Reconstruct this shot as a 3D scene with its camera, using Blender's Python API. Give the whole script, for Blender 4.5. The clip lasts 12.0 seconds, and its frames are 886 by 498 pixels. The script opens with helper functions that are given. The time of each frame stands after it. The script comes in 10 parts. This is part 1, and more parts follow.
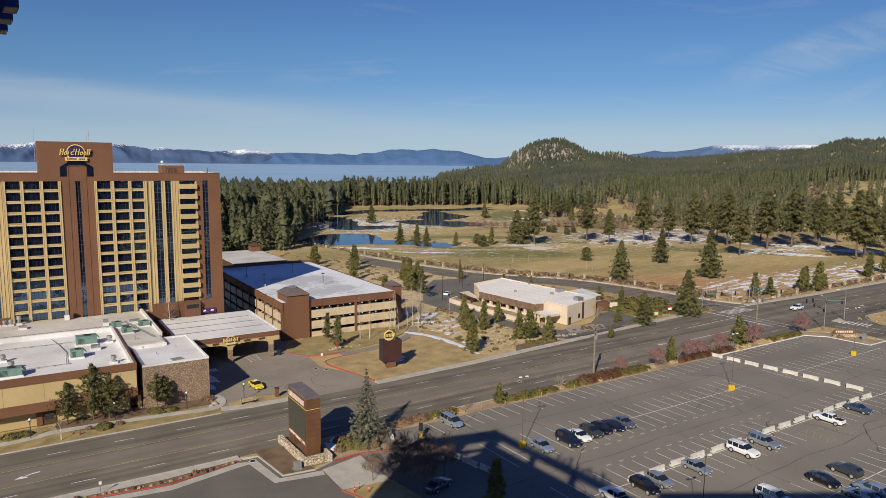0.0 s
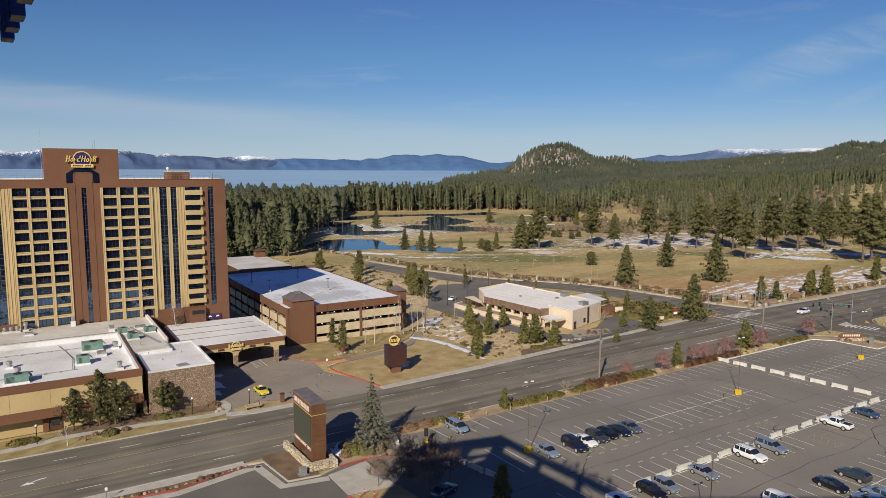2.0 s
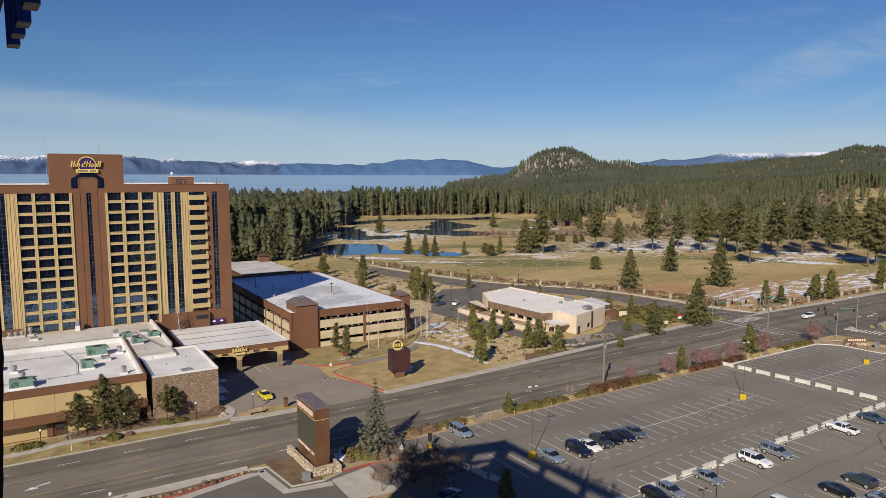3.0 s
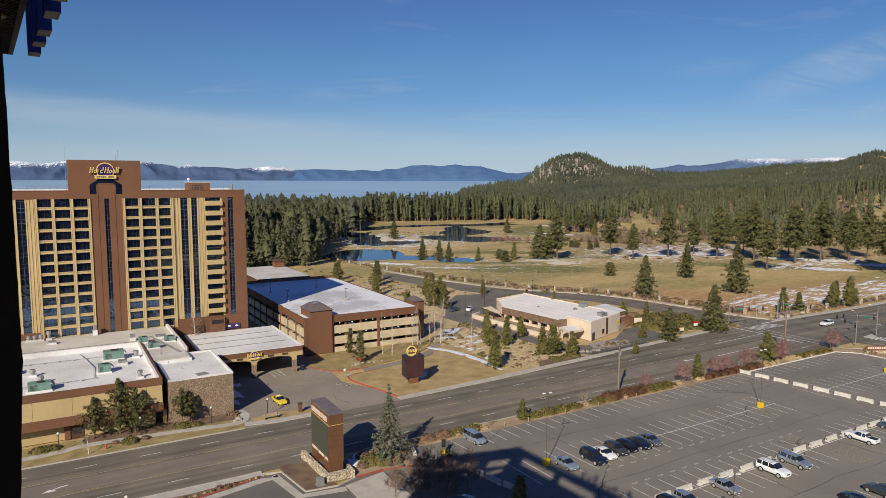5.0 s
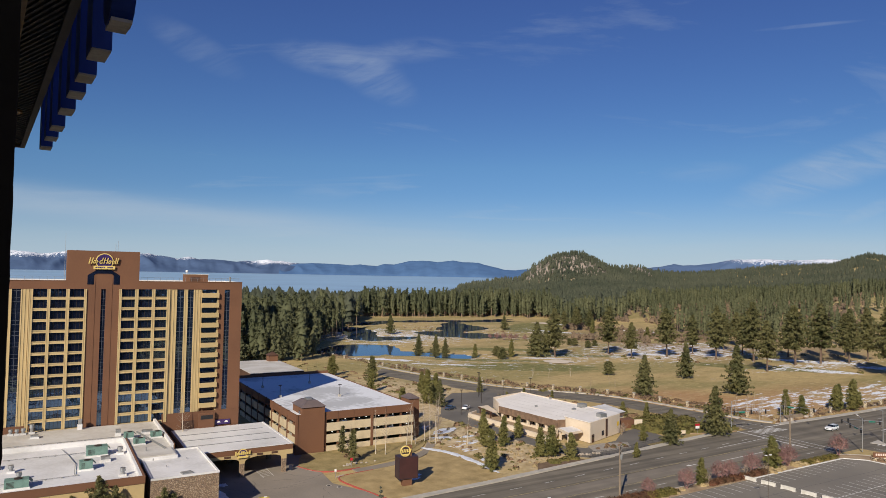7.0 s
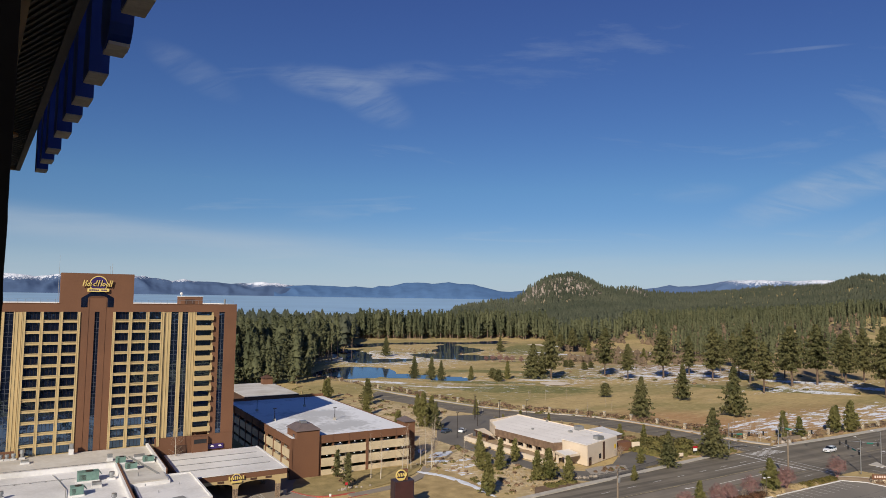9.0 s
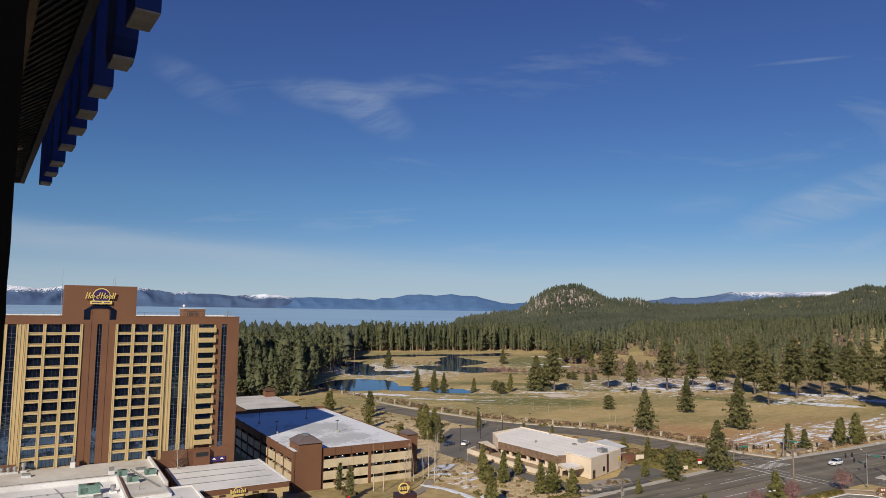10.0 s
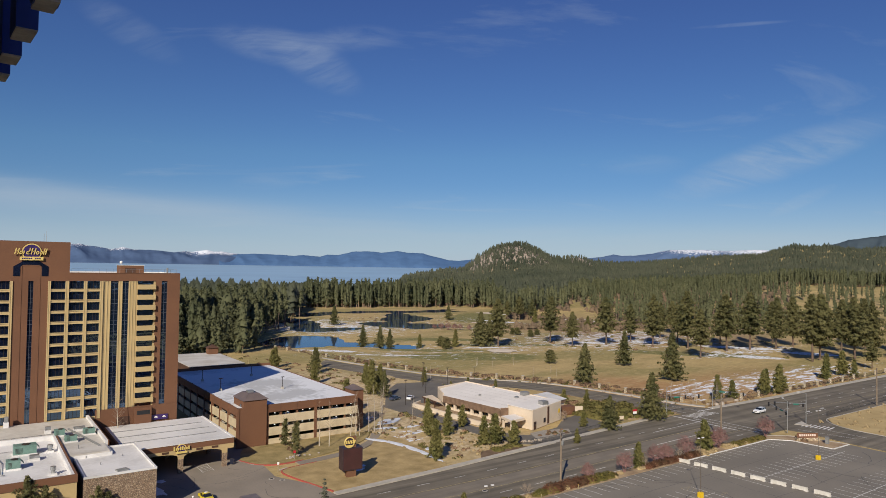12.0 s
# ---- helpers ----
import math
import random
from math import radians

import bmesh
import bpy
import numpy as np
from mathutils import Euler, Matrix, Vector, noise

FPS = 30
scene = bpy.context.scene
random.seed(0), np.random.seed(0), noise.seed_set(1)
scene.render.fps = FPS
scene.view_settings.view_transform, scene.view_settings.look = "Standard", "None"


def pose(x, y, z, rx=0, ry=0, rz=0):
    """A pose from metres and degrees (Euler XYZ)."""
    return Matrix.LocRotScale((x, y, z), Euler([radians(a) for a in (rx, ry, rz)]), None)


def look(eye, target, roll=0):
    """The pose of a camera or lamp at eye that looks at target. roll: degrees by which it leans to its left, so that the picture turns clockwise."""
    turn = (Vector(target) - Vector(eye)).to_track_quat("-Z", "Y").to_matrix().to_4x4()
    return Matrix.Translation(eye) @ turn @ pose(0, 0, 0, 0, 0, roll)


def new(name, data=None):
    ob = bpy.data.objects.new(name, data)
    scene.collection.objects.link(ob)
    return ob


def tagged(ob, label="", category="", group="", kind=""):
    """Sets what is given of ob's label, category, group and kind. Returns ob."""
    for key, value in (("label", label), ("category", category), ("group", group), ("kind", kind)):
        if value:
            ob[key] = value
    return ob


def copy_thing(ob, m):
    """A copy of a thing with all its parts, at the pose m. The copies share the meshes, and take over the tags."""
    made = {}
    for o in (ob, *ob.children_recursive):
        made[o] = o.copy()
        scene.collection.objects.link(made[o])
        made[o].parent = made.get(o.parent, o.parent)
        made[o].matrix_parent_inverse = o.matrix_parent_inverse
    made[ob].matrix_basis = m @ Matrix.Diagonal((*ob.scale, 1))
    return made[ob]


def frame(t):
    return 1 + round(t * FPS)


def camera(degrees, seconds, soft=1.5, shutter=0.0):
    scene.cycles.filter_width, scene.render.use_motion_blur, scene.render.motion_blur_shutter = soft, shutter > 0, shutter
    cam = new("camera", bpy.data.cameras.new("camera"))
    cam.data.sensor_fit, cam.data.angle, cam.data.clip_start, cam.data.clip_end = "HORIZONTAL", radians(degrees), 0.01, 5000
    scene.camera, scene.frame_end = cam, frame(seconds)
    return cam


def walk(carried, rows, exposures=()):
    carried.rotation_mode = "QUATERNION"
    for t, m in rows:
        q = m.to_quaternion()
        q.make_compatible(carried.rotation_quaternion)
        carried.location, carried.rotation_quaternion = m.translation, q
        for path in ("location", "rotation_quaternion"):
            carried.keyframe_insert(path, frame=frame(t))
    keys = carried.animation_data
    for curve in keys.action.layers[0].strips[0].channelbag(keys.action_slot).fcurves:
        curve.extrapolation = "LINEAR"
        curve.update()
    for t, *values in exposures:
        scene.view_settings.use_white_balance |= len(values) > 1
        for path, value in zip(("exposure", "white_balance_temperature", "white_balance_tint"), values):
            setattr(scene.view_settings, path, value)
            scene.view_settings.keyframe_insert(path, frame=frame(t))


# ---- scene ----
# camera: held at an upper hotel window, turning
EYE, TURN = 46.0, -32.5
cam = camera(67.0, 12.0, soft=0.7)
ROWS = [
    (0.0, -0.00, -7.22, 0.51),
    (0.5, 0.25, -7.05, 0.47),
    (1.0, 0.40, -7.11, 0.42),
    (1.5, 0.41, -7.17, 0.32),
    (2.0, 0.41, -6.80, 0.24),
    (2.5, 0.47, -6.62, 0.22),
    (3.0, 0.72, -6.41, 0.15),
    (5.0, 1.93, -5.92, 0.13),
    (5.5, 2.37, -5.67, 0.25),
    (6.0, 2.50, -3.93, 0.61),
    (6.5, 2.35, -1.54, 0.84),
    (7.0, 1.78, 2.26, 1.01),
    (7.2, 1.64, 3.46, 0.92),
    (9.0, 1.43, 4.12, 0.86),
    (9.5, 1.44, 4.83, 0.83),
    (10.0, 1.66, 5.13, 0.79),
    (10.5, 1.75, 4.88, 0.62),
    (11.0, 1.67, 4.61, 0.47),
    (11.5, 0.24, 3.61, 0.28),
    (12.0, -2.98, 1.53, 0.90),
]
walk(cam, [(t, pose(0, 0, EYE, 0, 0, TURN + yaw) @ pose(0, 0, 0, 90 + pitch, 0, 0) @ pose(0, 0, 0, 0, 0, roll)) for t, yaw, pitch, roll in ROWS], exposures=[(0.0, 0.0), (7.2, 0.0), (9.0, -0.05), (12.0, -0.09)])

# ---- daylight ----
SUN_EL, SUN_AZ = radians(31.2), radians(40.1)   # height; the way that shadows fall, from +x
world = bpy.data.worlds.new("world")
scene.world = world
world.use_nodes = True
wn, wl = world.node_tree.nodes, world.node_tree.links
sky = wn.new("ShaderNodeTexSky")
sky.sky_type = "NISHITA"
sky.sun_disc = False
sky.sun_elevation, sky.sun_rotation = SUN_EL, radians(229.9)
sky.altitude, sky.air_density, sky.dust_density, sky.ozone_density = 600, 1.0, 0.1, 3.0
back = wn["Background"]
back.inputs["Strength"].default_value = 0.071
# deeper blue, and thin drifts of high cloud
hue = wn.new("ShaderNodeHueSaturation")
hue.inputs["Saturation"].default_value, hue.inputs["Hue"].default_value = 1.17, 0.512
at = wn.new("ShaderNodeTexCoord")
height, tint, clear = wn.new("ShaderNodeSeparateXYZ"), wn.new("ShaderNodeValToRGB"), wn.new("ShaderNodeMix")
wl.new(at.outputs["Generated"], height.inputs[0])
wl.new(height.outputs["Z"], tint.inputs[0])
tint.color_ramp.elements[0].position, tint.color_ramp.elements[0].color = 0.0, (0.74, 0.79, 0.93, 1)
tint.color_ramp.elements[1].position, tint.color_ramp.elements[1].color = 0.42, (0.97, 0.95, 1.09, 1)
mid = tint.color_ramp.elements.new(0.16)
mid.color = (0.815, 0.938, 1.0, 1)
low = tint.color_ramp.elements.new(0.07)
low.color = (0.69, 0.81, 0.97, 1)
clear.data_type, clear.blend_type = "RGBA", "MULTIPLY"
clear.inputs["Factor"].default_value = 1.0
wl.new(sky.outputs[0], clear.inputs["A"])
wl.new(tint.outputs[0], clear.inputs["B"])
wl.new(clear.outputs["Result"], hue.inputs["Color"])
sep, flat, inv = wn.new("ShaderNodeSeparateXYZ"), wn.new("ShaderNodeCombineXYZ"), wn.new("ShaderNodeMath")
wl.new(at.outputs["Generated"], sep.inputs[0])
lift = wn.new("ShaderNodeMath")
lift.operation, lift.inputs[1].default_value = "ADD", 0.10
wl.new(sep.outputs["Z"], lift.inputs[0])
for i in (0, 1):
    div = wn.new("ShaderNodeMath")
    div.operation = "DIVIDE"
    wl.new(sep.outputs[i], div.inputs[0])
    wl.new(lift.outputs[0], div.inputs[1])
    wl.new(div.outputs[0], flat.inputs[i])
turned = wn.new("ShaderNodeMapping")
turned.inputs["Scale"].default_value = (0.5, 0.2, 1)
aligned = wn.new("ShaderNodeMapping")
aligned.inputs["Rotation"].default_value = (0, 0, radians(-57.5 - 9))
wl.new(flat.outputs[0], aligned.inputs["Vector"])
wl.new(aligned.outputs[0], turned.inputs["Vector"])
wisp, veil = wn.new("ShaderNodeTexNoise"), wn.new("ShaderNodeValToRGB")
wisp.inputs["Scale"].default_value, wisp.inputs["Detail"].default_value, wisp.inputs["Roughness"].default_value, wisp.inputs["Distortion"].default_value = 2.5, 9, 0.62, 1.3
wl.new(turned.outputs[0], wisp.inputs["Vector"])
veil.color_ramp.elements[0].position, veil.color_ramp.elements[1].position = 0.60, 0.86
veil.color_ramp.elements[1].color = (0.30, 0.30, 0.30, 1)
wl.new(wisp.outputs[0], veil.inputs[0])
clouds = wn.new("ShaderNodeMix")
clouds.data_type = "RGBA"
wl.new(veil.outputs[0], clouds.inputs["Factor"])
# pale haze low over the horizon
haze, thick = wn.new("ShaderNodeMix"), wn.new("ShaderNodeValToRGB")
haze.data_type = "RGBA"
wl.new(height.outputs["Z"], thick.inputs[0])
thick.color_ramp.interpolation = "EASE"
thick.color_ramp.elements[0].position, thick.color_ramp.elements[0].color = 0.0, (0.72, 0.72, 0.72, 1)
thick.color_ramp.elements[1].position, thick.color_ramp.elements[1].color = 0.125, (0, 0, 0, 1)
wl.new(thick.outputs[0], haze.inputs["Factor"])
wl.new(hue.outputs[0], haze.inputs["A"])
haze.inputs["B"].default_value = (5.7, 7.45, 9.5, 1)
wl.new(haze.outputs["Result"], clouds.inputs["A"])
clouds.inputs["B"].default_value = (6.7, 7.7, 8.7, 1)
WISPS = ((68.5, 17.6, 6.0, 1.7, -6, 0.34), (65.5, 16.4, 4.5, 1.9, -24, 0.26), (62.5, 18.7, 4.5, 1.2, 6, 0.20), (80.0, 17.5, 4.5, 1.5, -25, 0.13), (28.5, 8.5, 9.5, 1.9, 17, 0.42), (38.0, 8.6, 4.0, 1.0, 0, 0.12),
         (26.3, 5.4, 2.8, 0.6, 25, 0.28), (30.6, 18.8, 4.0, 0.18, -3, 0.25), (69.3, 6.8, 3.5, 0.8, 5, 0.15), (87.0, 4.9, 12, 1.3, -2, 0.18))
# a long thin bank of cloud low in the sky
belt, fray, where, bank = wn.new("ShaderNodeValToRGB"), wn.new("ShaderNodeTexNoise"), wn.new("ShaderNodeMath"), wn.new("ShaderNodeMix")
belt.color_ramp.interpolation = "EASE"
belt.color_ramp.elements[0].position, belt.color_ramp.elements[0].color = 0.056, (0, 0, 0, 1)
belt.color_ramp.elements[1].position, belt.color_ramp.elements[1].color = 0.118, (0, 0, 0, 1)
belt.color_ramp.elements.new(0.086).color = (0.33, 0.33, 0.33, 1)
slant = wn.new("ShaderNodeVectorMath")               # the bank slopes down to the east
slant.operation, slant.inputs[1].default_value = "DOT_PRODUCT", (0.058, 0, 1)
wl.new(at.outputs["Generated"], slant.inputs[0])
wl.new(slant.outputs["Value"], belt.inputs[0])
long = wn.new("ShaderNodeMapping")
long.inputs["Scale"].default_value = (1.4, 1.4, 13)
long.inputs["Rotation"].default_value = (0.035, -0.02, 0)
wl.new(at.outputs["Generated"], long.inputs["Vector"])
wl.new(long.outputs[0], fray.inputs["Vector"])
fray.inputs["Scale"].default_value, fray.inputs["Detail"].default_value, fray.inputs["Roughness"].default_value = 1.6, 6, 0.55
edge = wn.new("ShaderNodeMapRange")
edge.inputs["From Min"].default_value, edge.inputs["From Max"].default_value = 0.34, 0.62
wl.new(fray.outputs[0], edge.inputs["Value"])
where.operation = "MULTIPLY"
wl.new(belt.outputs[0], where.inputs[0])
wl.new(edge.outputs[0], where.inputs[1])
bank.data_type = "RGBA"
wl.new(where.outputs[0], bank.inputs["Factor"])
wl.new(clouds.outputs["Result"], bank.inputs["A"])
bank.inputs["B"].default_value = (7.0, 7.9, 8.8, 1)
# single wisps: azimuth, height, half width, half height in degrees, slope, strength
last = bank.outputs["Result"]
for az, el, wide, high, slope, much in WISPS:
    a, e = radians(az), radians(el)
    right = Vector((math.sin(a), -math.cos(a), 0))
    up = Vector((-math.sin(e) * math.cos(a), -math.sin(e) * math.sin(a), math.cos(e)))
    q = math.cos(radians(slope)), math.sin(radians(slope))
    rad = None
    for axis, half in ((right * q[0] + up * q[1], wide), (up * q[0] - right * q[1], high)):
        dot, sq = wn.new("ShaderNodeVectorMath"), wn.new("ShaderNodeMath")
        dot.operation = "DOT_PRODUCT"
        dot.inputs[1].default_value = axis / math.sin(radians(half))
        wl.new(at.outputs["Generated"], dot.inputs[0])
        way = Vector((math.cos(e) * math.cos(a), math.cos(e) * math.sin(a), math.sin(e)))
        sq.operation = "SUBTRACT"
        wl.new(dot.outputs["Value"], sq.inputs[0])
        sq.inputs[1].default_value = way.dot(axis) / math.sin(radians(half))
        sq2 = wn.new("ShaderNodeMath")
        sq2.operation, sq2.inputs[1].default_value = "POWER", 2.0
        ab = wn.new("ShaderNodeMath")
        ab.operation = "ABSOLUTE"
        wl.new(sq.outputs[0], ab.inputs[0])
        wl.new(ab.outputs[0], sq2.inputs[0])
        if rad is None:
            rad = sq2.outputs[0]
        else:
            both = wn.new("ShaderNodeMath")
            both.operation = "ADD"
            wl.new(rad, both.inputs[0])
            wl.new(sq2.outputs[0], both.inputs[1])
            rad = both.outputs[0]
    soft, grain, prod, over = wn.new("ShaderNodeMapRange"), wn.new("ShaderNodeMapRange"), wn.new("ShaderNodeMath"), wn.new("ShaderNodeMix")
    soft.interpolation_type = "SMOOTHSTEP"
    soft.inputs["From Min"].default_value, soft.inputs["From Max"].default_value, soft.inputs["To Min"].default_value, soft.inputs["To Max"].default_value = 0.0, 1.0, much, 0.0
    wl.new(rad, soft.inputs["Value"])
    fibre, lay = wn.new("ShaderNodeTexNoise"), wn.new("ShaderNodeMapping")
    lay.vector_type = "TEXTURE"
    lay.inputs["Rotation"].default_value = (0, radians(slope), radians(az - 90))
    lay.inputs["Scale"].default_value = (1.0, 1.0, 0.2)
    wl.new(at.outputs["Generated"], lay.inputs["Vector"])
    wl.new(lay.outputs[0], fibre.inputs["Vector"])
    fibre.inputs["Scale"].default_value, fibre.inputs["Detail"].default_value, fibre.inputs["Roughness"].default_value, fibre.inputs["Distortion"].default_value = 9.0, 8, 0.62, 0.6
    wl.new(fibre.outputs[0], grain.inputs["Value"])
    grain.inputs["From Min"].default_value, grain.inputs["From Max"].default_value = 0.30, 0.72
    prod.operation = "MULTIPLY"
    wl.new(soft.outputs[0], prod.inputs[0])
    wl.new(grain.outputs[0], prod.inputs[1])
    over.data_type = "RGBA"
    wl.new(prod.outputs[0], over.inputs["Factor"])
    wl.new(last, over.inputs["A"])
    over.inputs["B"].default_value = (6.6, 7.6, 8.8, 1)
    last = over.outputs["Result"]
wl.new(last, back.inputs["Color"])
sun = new("sun", bpy.data.lights.new("sun", "SUN"))
sun.data.energy, sun.data.angle, sun.data.color = 5.0, radians(0.5), (1.0, 0.91, 0.76)
sun.matrix_world = look((-300 * math.cos(SUN_AZ), -300 * math.sin(SUN_AZ), 300 * math.tan(SUN_EL)), (0, 0, 0))
scene.view_settings.exposure = 0.0

# ---- tools ----
def mat(name, a, b=None, rough=0.8, scale=1.0, fine=12.0, bump=0.0, metal=0.0, spec=0.4, ramp=(0.35, 0.65), rand=0.0):
    """A surface with two sizes of variation between the colours a and b."""
    m = bpy.data.materials.new(name)
    m.use_nodes = True
    n, l = m.node_tree.nodes, m.node_tree.links
    p = n["Principled BSDF"]
    b = b or tuple(c * 0.8 for c in a)
    geo = n.new("ShaderNodeNewGeometry")
    big, small = n.new("ShaderNodeTexNoise"), n.new("ShaderNodeTexNoise")
    big.inputs["Scale"].default_value, small.inputs["Scale"].default_value = scale, fine
    big.inputs["Detail"].default_value, small.inputs["Detail"].default_value = 4, 3
    l.new(geo.outputs["Position"], big.inputs["Vector"])
    l.new(geo.outputs["Position"], small.inputs["Vector"])
    mix = n.new("ShaderNodeMath")
    mix.operation = "MULTIPLY_ADD"
    l.new(small.outputs[0], mix.inputs[0])
    mix.inputs[1].default_value = 0.35
    l.new(big.outputs[0], mix.inputs[2])
    off = n.new("ShaderNodeMath")
    off.operation = "SUBTRACT"
    l.new(mix.outputs[0], off.inputs[0])
    off.inputs[1].default_value = 0.175
    last = off
    if rand:
        info = n.new("ShaderNodeObjectInfo")
        add = n.new("ShaderNodeMath")
        add.operation = "MULTIPLY_ADD"
        l.new(info.outputs["Random"], add.inputs[0])
        add.inputs[1].default_value = rand
        l.new(off.outputs[0], add.inputs[2])
        last = add
    r = n.new("ShaderNodeValToRGB")
    r.color_ramp.elements[0].position, r.color_ramp.elements[1].position = ramp
    r.color_ramp.elements[0].color, r.color_ramp.elements[1].color = (*a, 1), (*b, 1)
    l.new(last.outputs[0], r.inputs[0])
    l.new(r.outputs[0], p.inputs["Base Color"])
    p.inputs["Roughness"].default_value = rough
    p.inputs["Metallic"].default_value = metal
    p.inputs["Specular IOR Level"].default_value = spec
    if bump:
        bp = n.new("ShaderNodeBump")
        bp.inputs["Strength"].default_value = 0.6
        bp.inputs["Distance"].default_value = bump
        l.new(small.outputs[0], bp.inputs["Height"])
        l.new(bp.outputs[0], p.inputs["Normal"])
    return m


class Shape:
    """Points and faces, gathered and then linked as one mesh."""

    def __init__(self):
        self.v, self.f, self.m = [], [], []

    def add(self, verts, faces, mi=0):
        k = len(self.v)
        self.v += [tuple(p) for p in verts]
        self.f += [tuple(i + k for i in q) for q in faces]
        self.m += [mi] * len(faces)
        return self

    def box(self, x0, y0, z0, x1, y1, z1, mi=0):
        return self.add([(x0, y0, z0), (x1, y0, z0), (x1, y1, z0), (x0, y1, z0), (x0, y0, z1), (x1, y0, z1), (x1, y1, z1), (x0, y1, z1)],
                        [(3, 2, 1, 0), (4, 5, 6, 7), (0, 1, 5, 4), (1, 2, 6, 5), (2, 3, 7, 6), (3, 0, 4, 7)], mi)

    def prism(self, poly, z0, z1, mi=0):
        n = len(poly)
        if sum(a[0] * b[1] - b[0] * a[1] for a, b in zip(poly, poly[1:] + poly[:1])) < 0:
            poly = poly[::-1]
        return self.add([(x, y, z0) for x, y in poly] + [(x, y, z1) for x, y in poly],
                        [tuple(range(n - 1, -1, -1)), tuple(range(n, 2 * n))] + [(i, (i + 1) % n, n + (i + 1) % n, n + i) for i in range(n)], mi)

    def side(self, poly, x0, x1, mi=0):
        """A profile of (y, z) drawn out along x."""
        n = len(poly)
        if sum(a[0] * b[1] - b[0] * a[1] for a, b in zip(poly, poly[1:] + poly[:1])) < 0:
            poly = poly[::-1]
        return self.add([(x0, y, z) for y, z in poly] + [(x1, y, z) for y, z in poly],
                        [tuple(range(n - 1, -1, -1)), tuple(range(n, 2 * n))] + [(i, (i + 1) % n, n + (i + 1) % n, n + i) for i in range(n)], mi)

    def rod(self, a, b, r0, r1=None, n=8, mi=0):
        a, b, r1 = Vector(a), Vector(b), r0 if r1 is None else r1
        w = (b - a).normalized()
        u = w.orthogonal().normalized()
        t = w.cross(u)
        ring = [(math.cos(2 * math.pi * i / n), math.sin(2 * math.pi * i / n)) for i in range(n)]
        return self.add([a + (u * c + t * s) * r0 for c, s in ring] + [b + (u * c + t * s) * r1 for c, s in ring],
                        [tuple(range(n - 1, -1, -1)), tuple(range(n, 2 * n))] + [(i, (i + 1) % n, n + (i + 1) % n, n + i) for i in range(n)], mi)

    def blob(self, c, r, rng, n=7, rows=4, rough=0.25, mi=0):
        """A small uneven lump."""
        v, f = [(c[0], c[1], c[2] - r[2])], []
        for j in range(1, rows):
            for i in range(n):
                a, e = 2 * math.pi * (i + 0.5 * (j % 2)) / n, math.pi * j / rows - math.pi / 2
                k = 1 + rng.uniform(-rough, rough)
                v.append((c[0] + r[0] * k * math.cos(e) * math.cos(a), c[1] + r[1] * k * math.cos(e) * math.sin(a), c[2] + r[2] * k * math.sin(e)))
        v.append((c[0], c[1], c[2] + r[2] * (1 + rng.uniform(-rough, rough))))
        f += [(0, 1 + (i + 1) % n, 1 + i) for i in range(n)]
        for j in range(rows - 2):
            k = 1 + j * n
            f += [(k + i, k + (i + 1) % n, k + n + (i + 1) % n, k + n + i) for i in range(n)]
        k = 1 + (rows - 2) * n
        f += [(k + i, k + (i + 1) % n, len(v) - 1) for i in range(n)]
        return self.add(v, f, mi)

    def mesh(self, name, mats, smooth=False):
        me = bpy.data.meshes.new(name)
        me.from_pydata(self.v, [], self.f)
        for m in mats if isinstance(mats, (list, tuple)) else [mats]:
            me.materials.append(m)
        if any(self.m):
            me.polygons.foreach_set("material_index", self.m)
        if smooth:
            me.polygons.foreach_set("use_smooth", [True] * len(self.f))
        me.update()
        return me

    def part(self, name, mats, parent, label="", smooth=False):
        ob = new(name, self.mesh(name, mats, smooth))
        ob.parent = parent
        return tagged(ob, label)

    def thing(self, name, mats, label, category, group="", kind="", smooth=False):
        return tagged(new(name, self.mesh(name, mats, smooth)), label, category, group, kind)


def base(name, label, category, at=(0, 0, 0), turn=0.0, group="", kind=""):
    ob = new(name)
    ob.empty_display_size = 0.5
    ob.matrix_basis = pose(*at, 0, 0, turn)
    return tagged(ob, label, category, group, kind)


def lettering(words, size, depth, material, parent, m, name="lettering", label="", spacing=1.0, bold=0.0):
    """Writing in the built-in font, as a mesh. m: its pose under the parent; it reads along x, stands along y."""
    cu = bpy.data.curves.new(name, "FONT")
    cu.body, cu.size, cu.extrude, cu.align_x, cu.align_y, cu.space_character, cu.offset = words, size, depth, "CENTER", "CENTER", spacing, bold
    cu.resolution_u = 3
    tmp = bpy.data.objects.new(name, cu)
    me = bpy.data.meshes.new_from_object(tmp)
    bpy.data.objects.remove(tmp)
    me.materials.clear()
    me.materials.append(material)
    ob = new(name, me)
    ob.parent = parent
    ob.matrix_basis = m
    return tagged(ob, label)

# ---- materials ----
BROWN = mat("brown_stucco", (0.185, 0.086, 0.045), (0.158, 0.074, 0.040), 0.85, 0.15, 3.0, 0.01)
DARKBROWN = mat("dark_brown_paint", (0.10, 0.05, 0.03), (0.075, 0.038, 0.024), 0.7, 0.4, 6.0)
TAN = mat("tan_stucco", (0.53, 0.392, 0.19), (0.465, 0.345, 0.168), 0.85, 0.12, 2.0, 0.01)
TAN_BAND = mat("tan_spandrel", (0.57, 0.432, 0.222), (0.50, 0.378, 0.195), 0.8, 0.2, 3.0)
CREAM = mat("cream_stucco", (0.72, 0.60, 0.46), (0.64, 0.53, 0.40), 0.85, 0.2, 3.0, 0.01)
